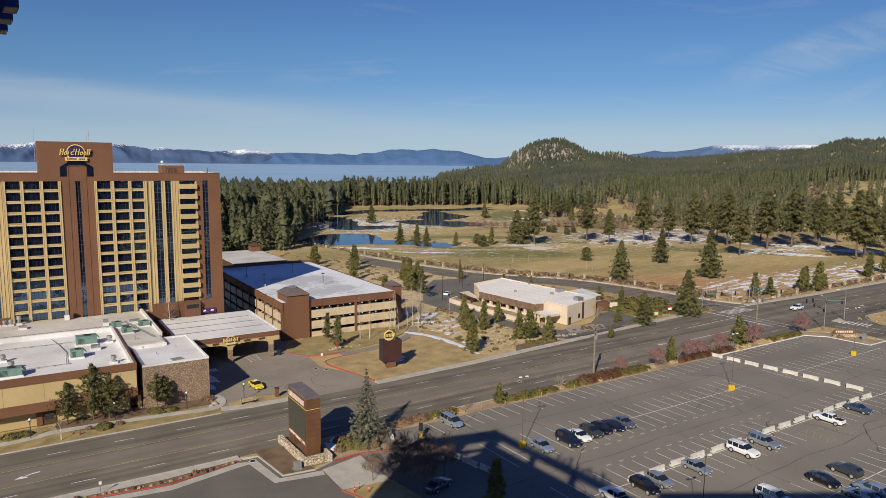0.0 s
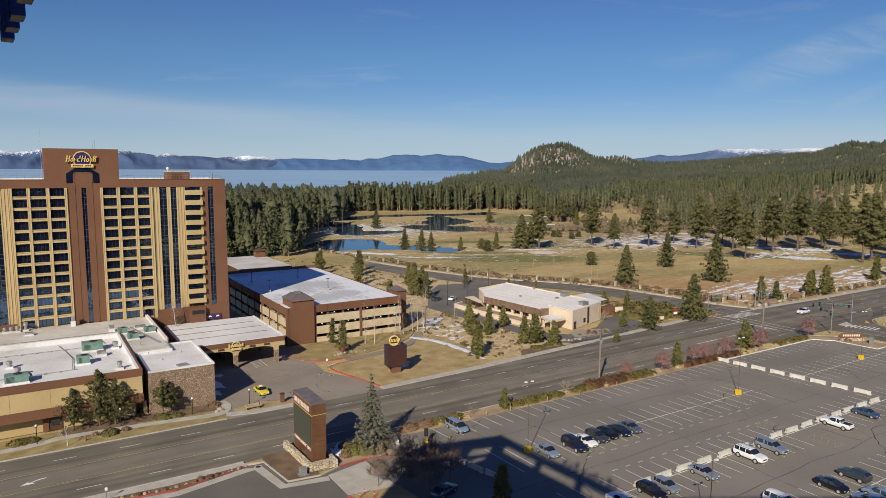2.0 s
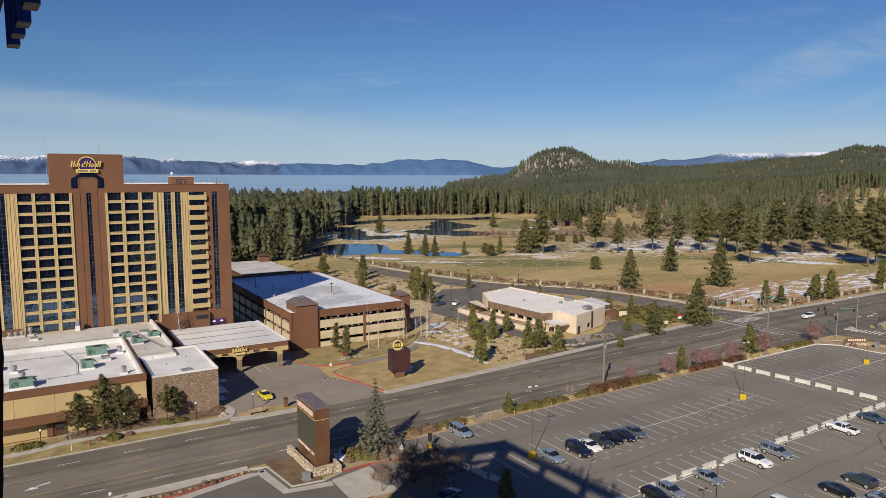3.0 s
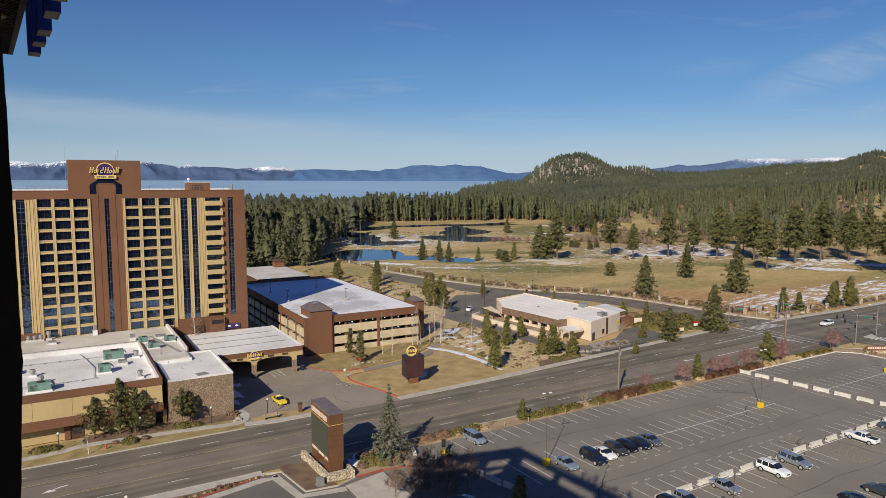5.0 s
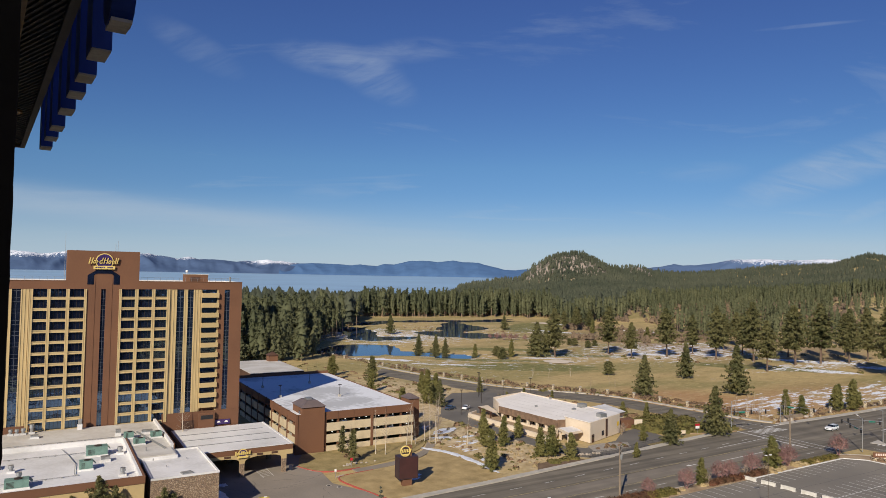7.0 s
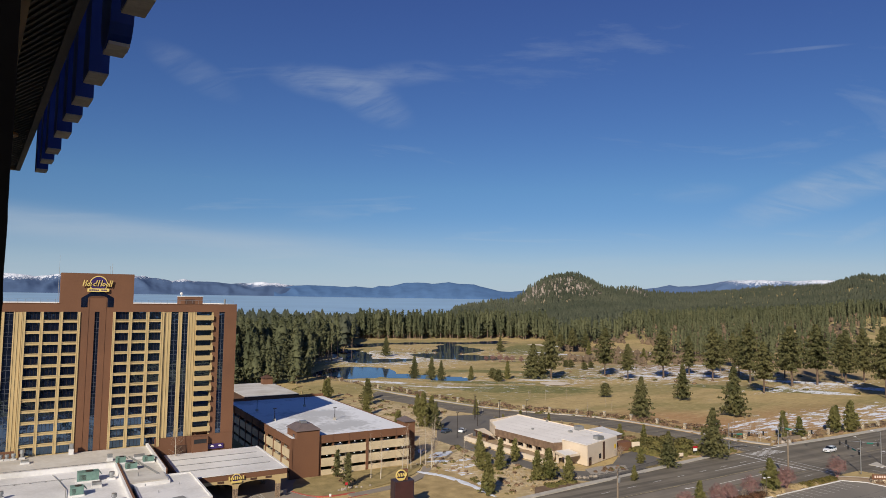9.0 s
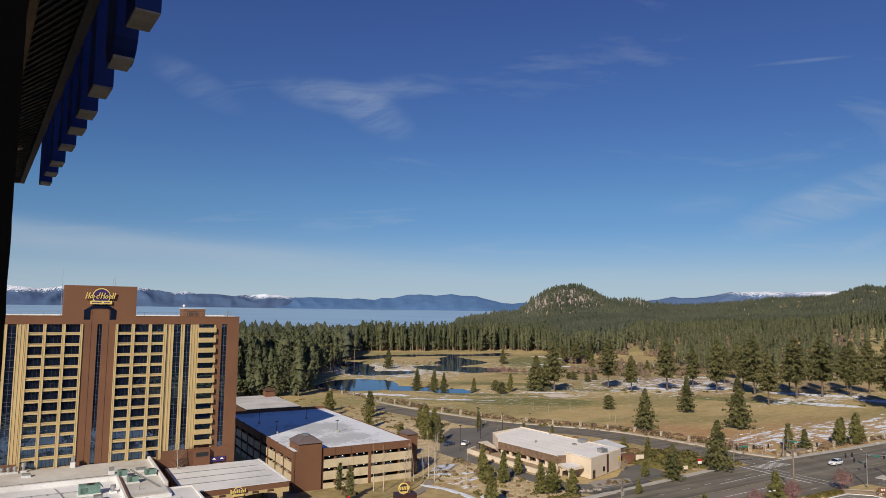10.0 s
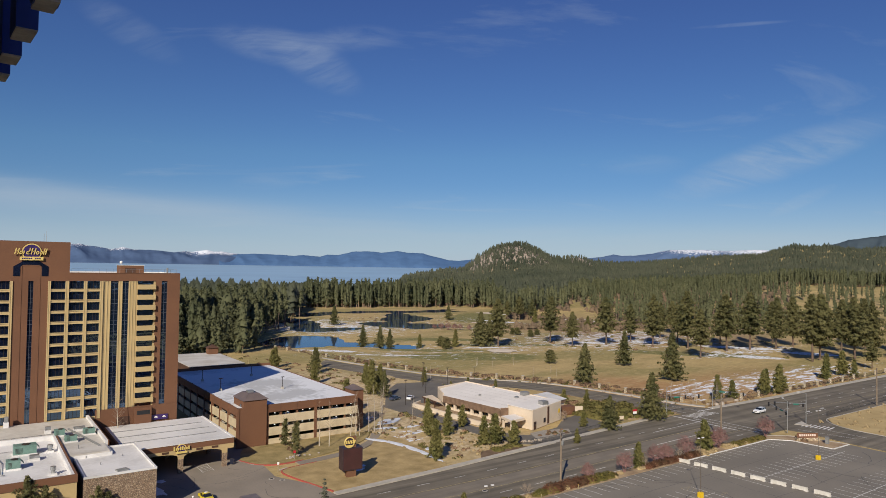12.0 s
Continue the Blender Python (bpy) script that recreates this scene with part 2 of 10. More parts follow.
MEMBRANE = mat("white_roof_membrane", (0.74, 0.72, 0.70), (0.55, 0.53, 0.50), 0.75, 0.11, 1.7, 0.0, ramp=(0.4, 0.75))
MEMBRANE_OLD = mat("weathered_roof_membrane", (0.60, 0.57, 0.52), (0.46, 0.42, 0.36), 0.85, 0.16, 1.2, ramp=(0.35, 0.7))
ROAD = mat("road_asphalt", (0.186, 0.159, 0.119), (0.138, 0.119, 0.091), 0.9, 0.13, 5.0, 0.006)
def streaked(m, y_scale, amount):
    """Adds long dark and light bands along the lanes."""
    n, l = m.node_tree.nodes, m.node_tree.links
    p = n["Principled BSDF"]
    src = p.inputs["Base Color"].links[0].from_socket
    geo, mp, t, r, mul = n.new("ShaderNodeNewGeometry"), n.new("ShaderNodeMapping"), n.new("ShaderNodeTexNoise"), n.new("ShaderNodeMapRange"), n.new("ShaderNodeMix")
    mp.inputs["Scale"].default_value = (0.012, y_scale, 1)
    l.new(geo.outputs["Position"], mp.inputs["Vector"])
    l.new(mp.outputs[0], t.inputs["Vector"])
    t.inputs["Scale"].default_value, t.inputs["Detail"].default_value = 1.0, 3
    l.new(t.outputs[0], r.inputs["Value"])
    r.inputs["From Min"].default_value, r.inputs["From Max"].default_value = 0.32, 0.68
    r.inputs["To Min"].default_value, r.inputs["To Max"].default_value = 1 - amount, 1 + amount
    mul.data_type, mul.blend_type = "RGBA", "MULTIPLY"
    mul.inputs["Factor"].default_value = 1
    l.new(src, mul.inputs["A"])
    l.new(r.outputs[0], mul.inputs["B"])
    l.new(mul.outputs["Result"], p.inputs["Base Color"])


streaked(ROAD, 0.62, 0.30)
MIDLANE = mat("worn_middle_lane_asphalt", (0.222, 0.189, 0.146), (0.180, 0.154, 0.121), 0.9, 0.2, 4.0, 0.005)
streaked(MIDLANE, 0.62, 0.12)
LOT = mat("lot_asphalt", (0.240, 0.212, 0.172), (0.182, 0.162, 0.134), 0.9, 0.06, 2.5, 0.006, ramp=(0.3, 0.7))
DRIVE = mat("drive_asphalt", (0.300, 0.252, 0.198), (0.232, 0.198, 0.158), 0.9, 0.09, 2.5, 0.006)
CONCRETE = mat("concrete", (0.50, 0.455, 0.385), (0.40, 0.365, 0.31), 0.85, 0.5, 6.0, 0.004)
BARRIER = mat("barrier_concrete", (0.62, 0.59, 0.53), (0.50, 0.47, 0.41), 0.85, 1.3, 9.0, 0.006)
REDKERB = mat("red_kerb_paint", (0.42, 0.075, 0.055), (0.33, 0.09, 0.07), 0.7, 1.0, 8.0)
WHITEPAINT = mat("white_line_paint", (0.78, 0.76, 0.72), (0.45, 0.43, 0.40), 0.7, 0.9, 6.0, ramp=(0.45, 0.8))
YELLOWPAINT = mat("yellow_line_paint", (0.47, 0.37, 0.17), (0.29, 0.235, 0.13), 0.7, 0.8, 6.0, ramp=(0.4, 0.75))
FADEDYELLOW = mat("faded_yellow_paint", (0.44, 0.35, 0.17), (0.26, 0.22, 0.14), 0.8, 1.2, 7.0, ramp=(0.35, 0.65))
YELLOW = mat("yellow_enamel", (0.80, 0.53, 0.02), (0.70, 0.45, 0.02), 0.5, 2.0, 12.0)
DRYGRASS = mat("dry_grass", (0.475, 0.345, 0.160), (0.285, 0.205, 0.088), 0.95, 0.30, 3.0, 0.06, ramp=(0.3, 0.72))
VERGEGRASS = mat("olive_winter_grass", (0.385, 0.292, 0.130), (0.215, 0.168, 0.066), 0.95, 0.35, 3.5, 0.06, ramp=(0.3, 0.72))
GOLDGRASS = mat("golden_dry_grass", (0.53, 0.39, 0.185), (0.40, 0.29, 0.130), 0.95, 0.12, 1.8, 0.06, ramp=(0.3, 0.7))
MULCH = mat("bark_mulch", (0.20, 0.132, 0.080), (0.13, 0.084, 0.052), 0.95, 0.5, 5.0, 0.04)
SOIL = mat("bare_soil", (0.42, 0.31, 0.19), (0.29, 0.20, 0.12), 0.95, 0.3, 4.0, 0.03)
SNOW = mat("old_snow", (0.78, 0.80, 0.84), (0.62, 0.63, 0.66), 0.7, 0.8, 6.0, 0.02)
METAL = mat("galvanised_metal", (0.46, 0.46, 0.45), (0.34, 0.34, 0.33), 0.45, 0.8, 8.0, metal=0.7)
GREYPAINT = mat("grey_paint", (0.26, 0.26, 0.25), (0.20, 0.20, 0.195), 0.6, 1.0, 9.0)
BLACK = mat("black_paint", (0.018, 0.018, 0.02), (0.028, 0.027, 0.027), 0.5, 2.0, 9.0)
GREENUNIT = mat("green_unit_paint", (0.175, 0.285, 0.240), (0.125, 0.21, 0.175), 0.6, 0.8, 5.0)
WOODPOLE = mat("weathered_wood", (0.27, 0.21, 0.15), (0.19, 0.145, 0.105), 0.9, 0.6, 9.0, 0.01)
DARKMETAL = mat("bronze_metal", (0.055, 0.042, 0.034), (0.04, 0.032, 0.027), 0.5, 1.0, 9.0, metal=0.3)
PINE = mat("pine_needles", (0.088, 0.096, 0.040), (0.180, 0.168, 0.070), 0.75, 0.22, 1.6, spec=0.2, rand=0.25)
FOREST = mat("forest_needles", (0.092, 0.104, 0.056), (0.182, 0.184, 0.096), 0.8, 0.03, 0.35, spec=0.15, ramp=(0.3, 0.7))
SPRUCE = mat("blue_spruce_needles", (0.108, 0.115, 0.080), (0.172, 0.170, 0.120), 0.75, 0.8, 4.0, spec=0.2)
BARK = mat("pine_bark", (0.175, 0.120, 0.085), (0.105, 0.074, 0.055), 0.95, 0.8, 7.0, 0.03)
TWIG = mat("bare_twigs", (0.34, 0.26, 0.19), (0.25, 0.19, 0.14), 0.9, 0.9, 7.0)
REDTWIG = mat("red_twigs", (0.30, 0.165, 0.145), (0.22, 0.12, 0.105), 0.9, 0.9, 7.0)
BRUSH = mat("dead_brush", (0.27, 0.165, 0.095), (0.18, 0.115, 0.070), 0.95, 0.5, 5.0)
HEDGE = mat("clipped_hedge", (0.112, 0.102, 0.022), (0.170, 0.128, 0.032), 0.85, 0.4, 4.0)
REDHEDGE = mat("brown_hedge", (0.155, 0.062, 0.032), (0.105, 0.060, 0.030), 0.85, 0.5, 4.0)
PURPLE = mat("purple_sign", (0.055, 0.028, 0.13), (0.04, 0.022, 0.10), 0.4, 1.0, 6.0)
GOLD = mat("gold_sign", (0.78, 0.60, 0.20), (0.68, 0.50, 0.16), 0.45, 1.0, 6.0)
WHITESIGN = mat("white_sign", (0.82, 0.80, 0.77), (0.74, 0.72, 0.69), 0.5, 1.0, 6.0)


def glass(name, tint, rough=0.05):
    m = mat(name, tint, tuple(c * 0.6 for c in tint), rough, 0.3, 1.5, spec=0.6)
    m.node_tree.nodes["Principled BSDF"].inputs["IOR"].default_value = 1.95
    return m


def mirror_glass(name, tint):
    """Blue reflective glazing whose panes are not quite flat."""
    m = glass(name, tint, 0.03)
    n, l = m.node_tree.nodes, m.node_tree.links
    p = n["Principled BSDF"]
    p.inputs["IOR"].default_value, p.inputs["Specular Tint"].default_value = 2.7, (0.42, 0.66, 1.0, 1)
    geo, t, bp = n.new("ShaderNodeNewGeometry"), n.new("ShaderNodeTexNoise"), n.new("ShaderNodeBump")
    t.inputs["Scale"].default_value, t.inputs["Detail"].default_value = 0.9, 2
    l.new(geo.outputs["Position"], t.inputs["Vector"])
    bp.inputs["Strength"].default_value, bp.inputs["Distance"].default_value = 0.5, 0.05
    l.new(t.outputs[0], bp.inputs["Height"])
    l.new(bp.outputs[0], p.inputs["Normal"])
    return m


GLASS = glass("dark_window_glass", (0.012, 0.016, 0.034), 0.04)
TOWERGLASS = mirror_glass("blue_reflective_glazing", (0.010, 0.014, 0.032))
TYRE = mat("tyre_rubber", (0.02, 0.02, 0.02), (0.03, 0.03, 0.03), 0.85, 3.0, 20.0)


def stone_mat(name, cols, size):
    """Rubble facing: rounded stones of several colours in dark joints."""
    m = bpy.data.materials.new(name)
    m.use_nodes = True
    n, l = m.node_tree.nodes, m.node_tree.links
    p = n["Principled BSDF"]
    geo, cell, edge = n.new("ShaderNodeNewGeometry"), n.new("ShaderNodeTexVoronoi"), n.new("ShaderNodeTexVoronoi")
    edge.feature = "DISTANCE_TO_EDGE"
    for v in (cell, edge):
        v.inputs["Scale"].default_value = 1 / size
        l.new(geo.outputs["Position"], v.inputs["Vector"])
    sep, r = n.new("ShaderNodeSeparateColor"), n.new("ShaderNodeValToRGB")
    l.new(cell.outputs["Color"], sep.inputs[0])
    l.new(sep.outputs[0], r.inputs[0])
    r.color_ramp.interpolation = "CONSTANT"
    while len(r.color_ramp.elements) < len(cols):
        r.color_ramp.elements.new(0.5)
    for i, c in enumerate(cols):
        r.color_ramp.elements[i].position, r.color_ramp.elements[i].color = i / len(cols), (*c, 1)
    j, mix = n.new("ShaderNodeValToRGB"), n.new("ShaderNodeMix")
    j.color_ramp.elements[0].position, j.color_ramp.elements[1].position = 0.02, 0.09
    mix.data_type = "RGBA"
    l.new(edge.outputs["Distance"], j.inputs[0])
    l.new(j.outputs[0], mix.inputs["Factor"])
    mix.inputs["A"].default_value = (0.15, 0.11, 0.08, 1)
    l.new(r.outputs[0], mix.inputs["B"])
    l.new(mix.outputs["Result"], p.inputs["Base Color"])
    p.inputs["Roughness"].default_value = 0.9
    bp = n.new("ShaderNodeBump")
    bp.inputs["Distance"].default_value = 0.06
    l.new(j.outputs[0], bp.inputs["Height"])
    l.new(bp.outputs[0], p.inputs["Normal"])
    return m


RUBBLE = stone_mat("rubble_stone", [(0.33, 0.225, 0.145), (0.385, 0.275, 0.18), (0.285, 0.195, 0.13), (0.42, 0.31, 0.21), (0.345, 0.24, 0.155)], 0.31)
PALESTONE = stone_mat("pale_stone", [(0.62, 0.50, 0.32), (0.70, 0.60, 0.44), (0.52, 0.41, 0.27), (0.66, 0.56, 0.42)], 0.45)


def leafy(m, share):
    """Lets some light through thin needles."""
    n, l = m.node_tree.nodes, m.node_tree.links
    p, tr, mix = n["Principled BSDF"], n.new("ShaderNodeBsdfTranslucent"), n.new("ShaderNodeMixShader")
    l.new(p.inputs["Base Color"].links[0].from_socket, tr.inputs["Color"])
    mix.inputs[0].default_value = share
    l.new(p.outputs[0], mix.inputs[1])
    l.new(tr.outputs[0], mix.inputs[2])
    l.new(mix.outputs[0], n["Material Output"].inputs["Surface"])


YOUNG = mat("young_pine_needles", (0.105, 0.112, 0.036), (0.195, 0.178, 0.062), 0.75, 0.3, 2.5, spec=0.2, rand=0.25)
leafy(YOUNG, 0.2)
# needles of the far woods: distance haze put into a bluer, greyer colour
HAZEPINES = mat("far_needles_haze_tint", (0.052, 0.063, 0.042), (0.106, 0.111, 0.072), 0.8, 0.012, 0.25, spec=0.15, ramp=(0.3, 0.7))
leafy(HAZEPINES, 0.1)
leafy(PINE, 0.3)
THICKET = mat("leafless_thicket_twigs", (0.235, 0.165, 0.105), (0.155, 0.115, 0.078), 0.95, 0.05, 0.6, spec=0.1)
# paler copy of the pine bark: sun on the trunks put into its colour
SUNLITBARK = mat("sunlit_pine_bark", (0.34, 0.235, 0.165), (0.20, 0.145, 0.105), 0.95, 0.5, 5.0)
leafy(FOREST, 0.3)

# ---- the ground ----
# skyline of the wooded land: azimuth, distance, height of its ground
RIDGE = [(5, 3000, 173), (15, 2900, 169), (20.9, 2700, 129), (22.5, 2600, 121), (24.5, 2500, 129), (25.7, 2400, 120), (26.9, 2300, 126), (27.65, 2300, 117), (28.9, 2300, 97), (29.6, 2300, 92), (33, 2300, 82), (35.9, 2200, 74), (38.2, 2100, 64), (40.1, 2000, 59), (41.6, 1850, 60), (42.5, 1700, 64), (43.0, 1650, 65), (44.4, 1550, 61), (45.1, 1500, 55), (47, 1480, 53), (50, 1480, 50), (52.0, 1450, 45), (52.8, 1420, 37), (54.9, 1350, 30), (56.8, 1300, 27),
         (58.7, 1230, 14), (60.6, 1150, 12), (64, 1000, 4), (68.2, 880, 1), (74, 760, 0), (80, 760, 0), (100, 760, 0)]
FRONT = [(5, 560), (21.8, 560), (27.4, 570), (29.4, 560), (32.5, 570), (34.3, 550), (38.2, 550), (41, 660), (43.2, 740), (46.5, 640), (48, 600), (50.6, 760), (52, 750), (52.7, 770),
         (55.2, 760), (61.6, 735), (65.9, 728), (66.2, 725), (66.7, 487), (69.4, 472), (70.0, 372), (71, 348), (75.9, 345), (80, 325), (100, 325)]


# where the closed woods begin beyond the open grove and the fields
CLOSED = [(5, 1230), (21, 1200), (27, 1110), (31, 1090), (35, 1020), (38.5, 985), (41.8, 900), (44, 740), (46, 640)]


def table(rows, a, k):
    return float(np.interp(a, [r[0] for r in rows], [r[k] for r in rows]))


# ponds of the golf course: centre, half length, half width, turn
PONDS = [(170, 381, 36, 25, 65), (157, 372, 24, 20, 70), (184, 352, 30, 12, -38), (200, 334, 22, 9, -42), (216, 440, 30, 15, 5), (205, 458, 26, 12, 60), (218, 500, 50, 14, 72), (212, 530, 34, 11, 60),
         (318, 594, 62, 14, -6), (270, 584, 38, 14, 40), (375, 578, 66, 16, -14), (330, 530, 44, 15, 62), (283, 449, 42, 25, -58), (318, 502, 36, 24, 45), (410, 585, 40, 10, 10)]


def pond_depth(x, y):
    """How deep under the rim the ground lies, 0 outside the ponds."""
    d = 0.0
    for cx, cy, a, b, turn in PONDS:
        c, s = math.cos(radians(turn)), math.sin(radians(turn))
        u, v = ((x - cx) * c + (y - cy) * s) / a, (-(x - cx) * s + (y - cy) * c) / b
        e = u * u + v * v + 0.22 * noise.noise((x * 0.045, y * 0.045, 3.0))
        d = max(d, 1.0 - e)
    return max(0.0, min(1.0, d * 4.0))


def hill(a, r):
    """The rocky dome: 1 at its top, 0 round its foot."""
    d = math.hypot((a - 48.6) / 4.35, (r - 1480) / 210)
    e = math.hypot((a - 43.1) / 1.6, (r - 1650) / 110)
    return max(max(0.0, 1 - d * d) ** 1.35, 0.26 * max(0.0, 1 - e * e))


def ground_z(x, y):
    r, a = math.hypot(x, y), math.degrees(math.atan2(y, x))
    z = -0.15
    if r > 600 and 3 < a < 102:
        R, top = table(RIDGE, a, 1), table(RIDGE, a, 2)
        r0 = 600 + 150 * min(1.0, max(0.0, (a - 47) / 4))
        t = max(0.0, (r - r0) / (R - r0))
        if t < 1:
            z += top * t ** 1.25
        else:
            z += top - (r - R) * 0.03
        z += noise.noise((x * 0.006, y * 0.006, 0.0)) * min(1.0, t) * 0.09 * max(top, 0)
        z += noise.noise((x * 0.017, y * 0.017, 3.0)) * min(1.0, t) * 0.10 * max(top, 0)
        k = hill(a, r)
        if k > 0:
            z += 43 * k + min(1.0, 3 * k) * (5 * noise.noise((x * 0.02, y * 0.02, 2.0)) + 4 * noise.noise((x * 0.05, y * 0.05, 4.0)))
        if a > 58 and r > 820:
            z -= 6 * min(1.0, (r - 820) / 150)
    if y > 205 and r < 900:
        z += 0.55 * (noise.noise((x * 0.02, y * 0.02, 5.0)) + 0.25) * min(1.0, (y - 205) / 60)
        k = pond_depth(x, y)
        z = z * (1 - k) - 1.1 * k
    return max(z, -9.0)


def meadow_mat():
    """Dry winter grass in ochre and olive, brown soil, and old snow lying in streaks in some hollows."""
    m = bpy.data.materials.new("winter_meadow")
    m.use_nodes = True
    n, l = m.node_tree.nodes, m.node_tree.links
    p = n["Principled BSDF"]
    geo = n.new("ShaderNodeNewGeometry")

    def tex(scale, detail=5.0, stretch=(1, 1, 1), rough=0.55):
        mp, t = n.new("ShaderNodeMapping"), n.new("ShaderNodeTexNoise")
        mp.inputs["Scale"].default_value = stretch
        mp.inputs["Rotation"].default_value = (0, 0, radians(-32))
        l.new(geo.outputs["Position"], mp.inputs["Vector"])
        l.new(mp.outputs[0], t.inputs["Vector"])
        t.inputs["Scale"].default_value, t.inputs["Detail"].default_value, t.inputs["Roughness"].default_value = scale, detail, rough
        return t.outputs[0]

    def ramp(src, a, b):
        r = n.new("ShaderNodeValToRGB")
        r.color_ramp.elements[0].position, r.color_ramp.elements[1].position = a, b
        l.new(src, r.inputs[0])
        return r.outputs[0]

    def mix(f, a, b):
        x = n.new("ShaderNodeMix")
        x.data_type = "RGBA"
        l.new(f, x.inputs["Factor"])
        for k, c in (("A", a), ("B", b)):
            if isinstance(c, tuple):
                x.inputs[k].default_value = (*c, 1)
            else:
                l.new(c, x.inputs[k])
        return x.outputs["Result"]

    def near(cx, cy, inner, outer, sx=1.0, sy=1.0):
        """1 within inner of a place, 0 beyond outer."""
        mp, d, r = n.new("ShaderNodeMapping"), n.new("ShaderNodeVectorMath"), n.new("ShaderNodeMapRange")
        mp.inputs["Location"].default_value = (-cx * sx, -cy * sy, 0)
        mp.inputs["Scale"].default_value = (sx, sy, 0)
        l.new(geo.outputs["Position"], mp.inputs["Vector"])
        d.operation = "LENGTH"
        l.new(mp.outputs[0], d.inputs[0])
        l.new(d.outputs["Value"], r.inputs["Value"])
        r.inputs["From Min"].default_value, r.inputs["From Max"].default_value = inner, outer
        r.inputs["To Min"].default_value, r.inputs["To Max"].default_value = 1, 0
        return r.outputs[0]

    def math2(op, a, b):
        x = n.new("ShaderNodeMath")
        x.operation = op
        x.use_clamp = True
        for i, c in enumerate((a, b)):
            if isinstance(c, (int, float)):
                x.inputs[i].default_value = c
            else:
                l.new(c, x.inputs[i])
        return x.outputs[0]

    def zone(cx, cy, a, b, turn, fray=0.5):
        """1 within an ellipse with a frayed edge, 0 outside."""
        mp, d, r = n.new("ShaderNodeMapping"), n.new("ShaderNodeVectorMath"), n.new("ShaderNodeMapRange")
        mp.vector_type = "TEXTURE"
        mp.inputs["Location"].default_value, mp.inputs["Rotation"].default_value, mp.inputs["Scale"].default_value = (cx, cy, 0), (0, 0, radians(turn)), (a, b, 1e6)
        l.new(geo.outputs["Position"], mp.inputs["Vector"])
        d.operation = "LENGTH"
        l.new(mp.outputs[0], d.inputs[0])
        w = n.new("ShaderNodeMath")
        w.operation = "MULTIPLY_ADD"
        l.new(ragged, w.inputs[0])
        w.inputs[1].default_value = fray * 2
        l.new(d.outputs["Value"], w.inputs[2])
        l.new(w.outputs[0], r.inputs["Value"])
        r.inputs["From Min"].default_value, r.inputs["From Max"].default_value = 0.9 + fray, 1.15 + fray
        r.inputs["To Min"].default_value, r.inputs["To Max"].default_value = 1, 0
        return r.outputs[0]

    def either(zones):
        out = zones[0]
        for z in zones[1:]:
            out = math2("ADD", out, z)
        return out

    ragged = tex(0.10, 6.0)
    straw = mix(ramp(tex(0.09), 0.35, 0.7), (0.50, 0.370, 0.170), (0.39, 0.288, 0.128))
    fairway = mix(ramp(tex(0.25), 0.3, 0.7), (0.270, 0.226, 0.090), (0.350, 0.280, 0.118))
    grass = mix(ramp(tex(0.016, 4.0, (0.5, 1.8, 1)), 0.47, 0.56), straw, fairway)
    # mown fairways keep some green
    green = mix(ramp(tex(0.3, 7.0), 0.3, 0.7), (0.125, 0.135, 0.044), (0.190, 0.185, 0.066))
    mown = either([zone(213, 272, 36, 13, -32), zone(385, 480, 26, 62, -40), zone(268, 303, 40, 7, -30), zone(330, 222, 40, 10, -48), zone(250, 345, 40, 8, -34), zone(210, 305, 34, 6, -36), zone(385, 395, 40, 16, -45), zone(330, 395, 34, 8, -30)])
    grass = mix(math2("MULTIPLY", mown, 0.92), grass, green)
    soil = mix(ramp(tex(0.12), 0.3, 0.7), (0.36, 0.195, 0.085), (0.46, 0.295, 0.145))
    bare = math2("MULTIPLY", near(246, 154, 20, 66, 0.6, 1.7), 0.9)
    bare = math2("MULTIPLY", bare, ramp(tex(0.03, 4.0), 0.36, 0.5))
    rough = math2("MULTIPLY", near(108, 150, 9, 30, 1.0, 0.8), ramp(tex(0.09, 5.0), 0.34, 0.46))
    rough = math2("ADD", rough, math2("MULTIPLY", near(118, 222, 22, 52, 1.3, 0.8), ramp(tex(0.06, 5.0), 0.34, 0.46)))
    fringe = math2("MULTIPLY", near(208, 176, 10, 34, 0.9, 0.9), ramp(tex(0.05, 5.0), 0.38, 0.52))
    col = mix(math2("ADD", bare, fringe), grass, soil)
    stony = mix(ramp(tex(0.5, 7.0), 0.4, 0.6), (0.44, 0.325, 0.185), (0.64, 0.51, 0.33))
    col = mix(rough, col, stony)
    brush = math2("MULTIPLY", near(420, 330, 60, 150, 1.0, 1.0), ramp(tex(0.03, 4.0), 0.40, 0.55))
    col = mix(brush, col, (0.31, 0.215, 0.125))
    # dark tufts and pale worn spots in the grass
    tufts = math2("MULTIPLY", ramp(tex(0.45, 9.0, (0.6, 1.6, 1), 0.8), 0.52, 0.60), 0.50)
    col = mix(tufts, col, (0.21, 0.150, 0.068))
    worn = math2("MULTIPLY", ramp(tex(0.30, 9.0, (0.5, 1.7, 1), 0.8), 0.51, 0.60), 0.45)
    col = mix(worn, col, (0.60, 0.455, 0.225))
    # the bare rocky hill
    rock = mix(ramp(tex(0.09, 9.0, rough=0.78), 0.43, 0.54), (0.085, 0.080, 0.055), (0.42, 0.345, 0.285))
    col = mix(near(983, 1107, 150, 240), col, rock)
    col = mix(near(1205, 1127, 50, 80), col, rock)
    # near-black ground behind the hotel, unseen; added to darken the tower windows' reflections
    south, below = n.new("ShaderNodeSeparateXYZ"), n.new("ShaderNodeMapRange")
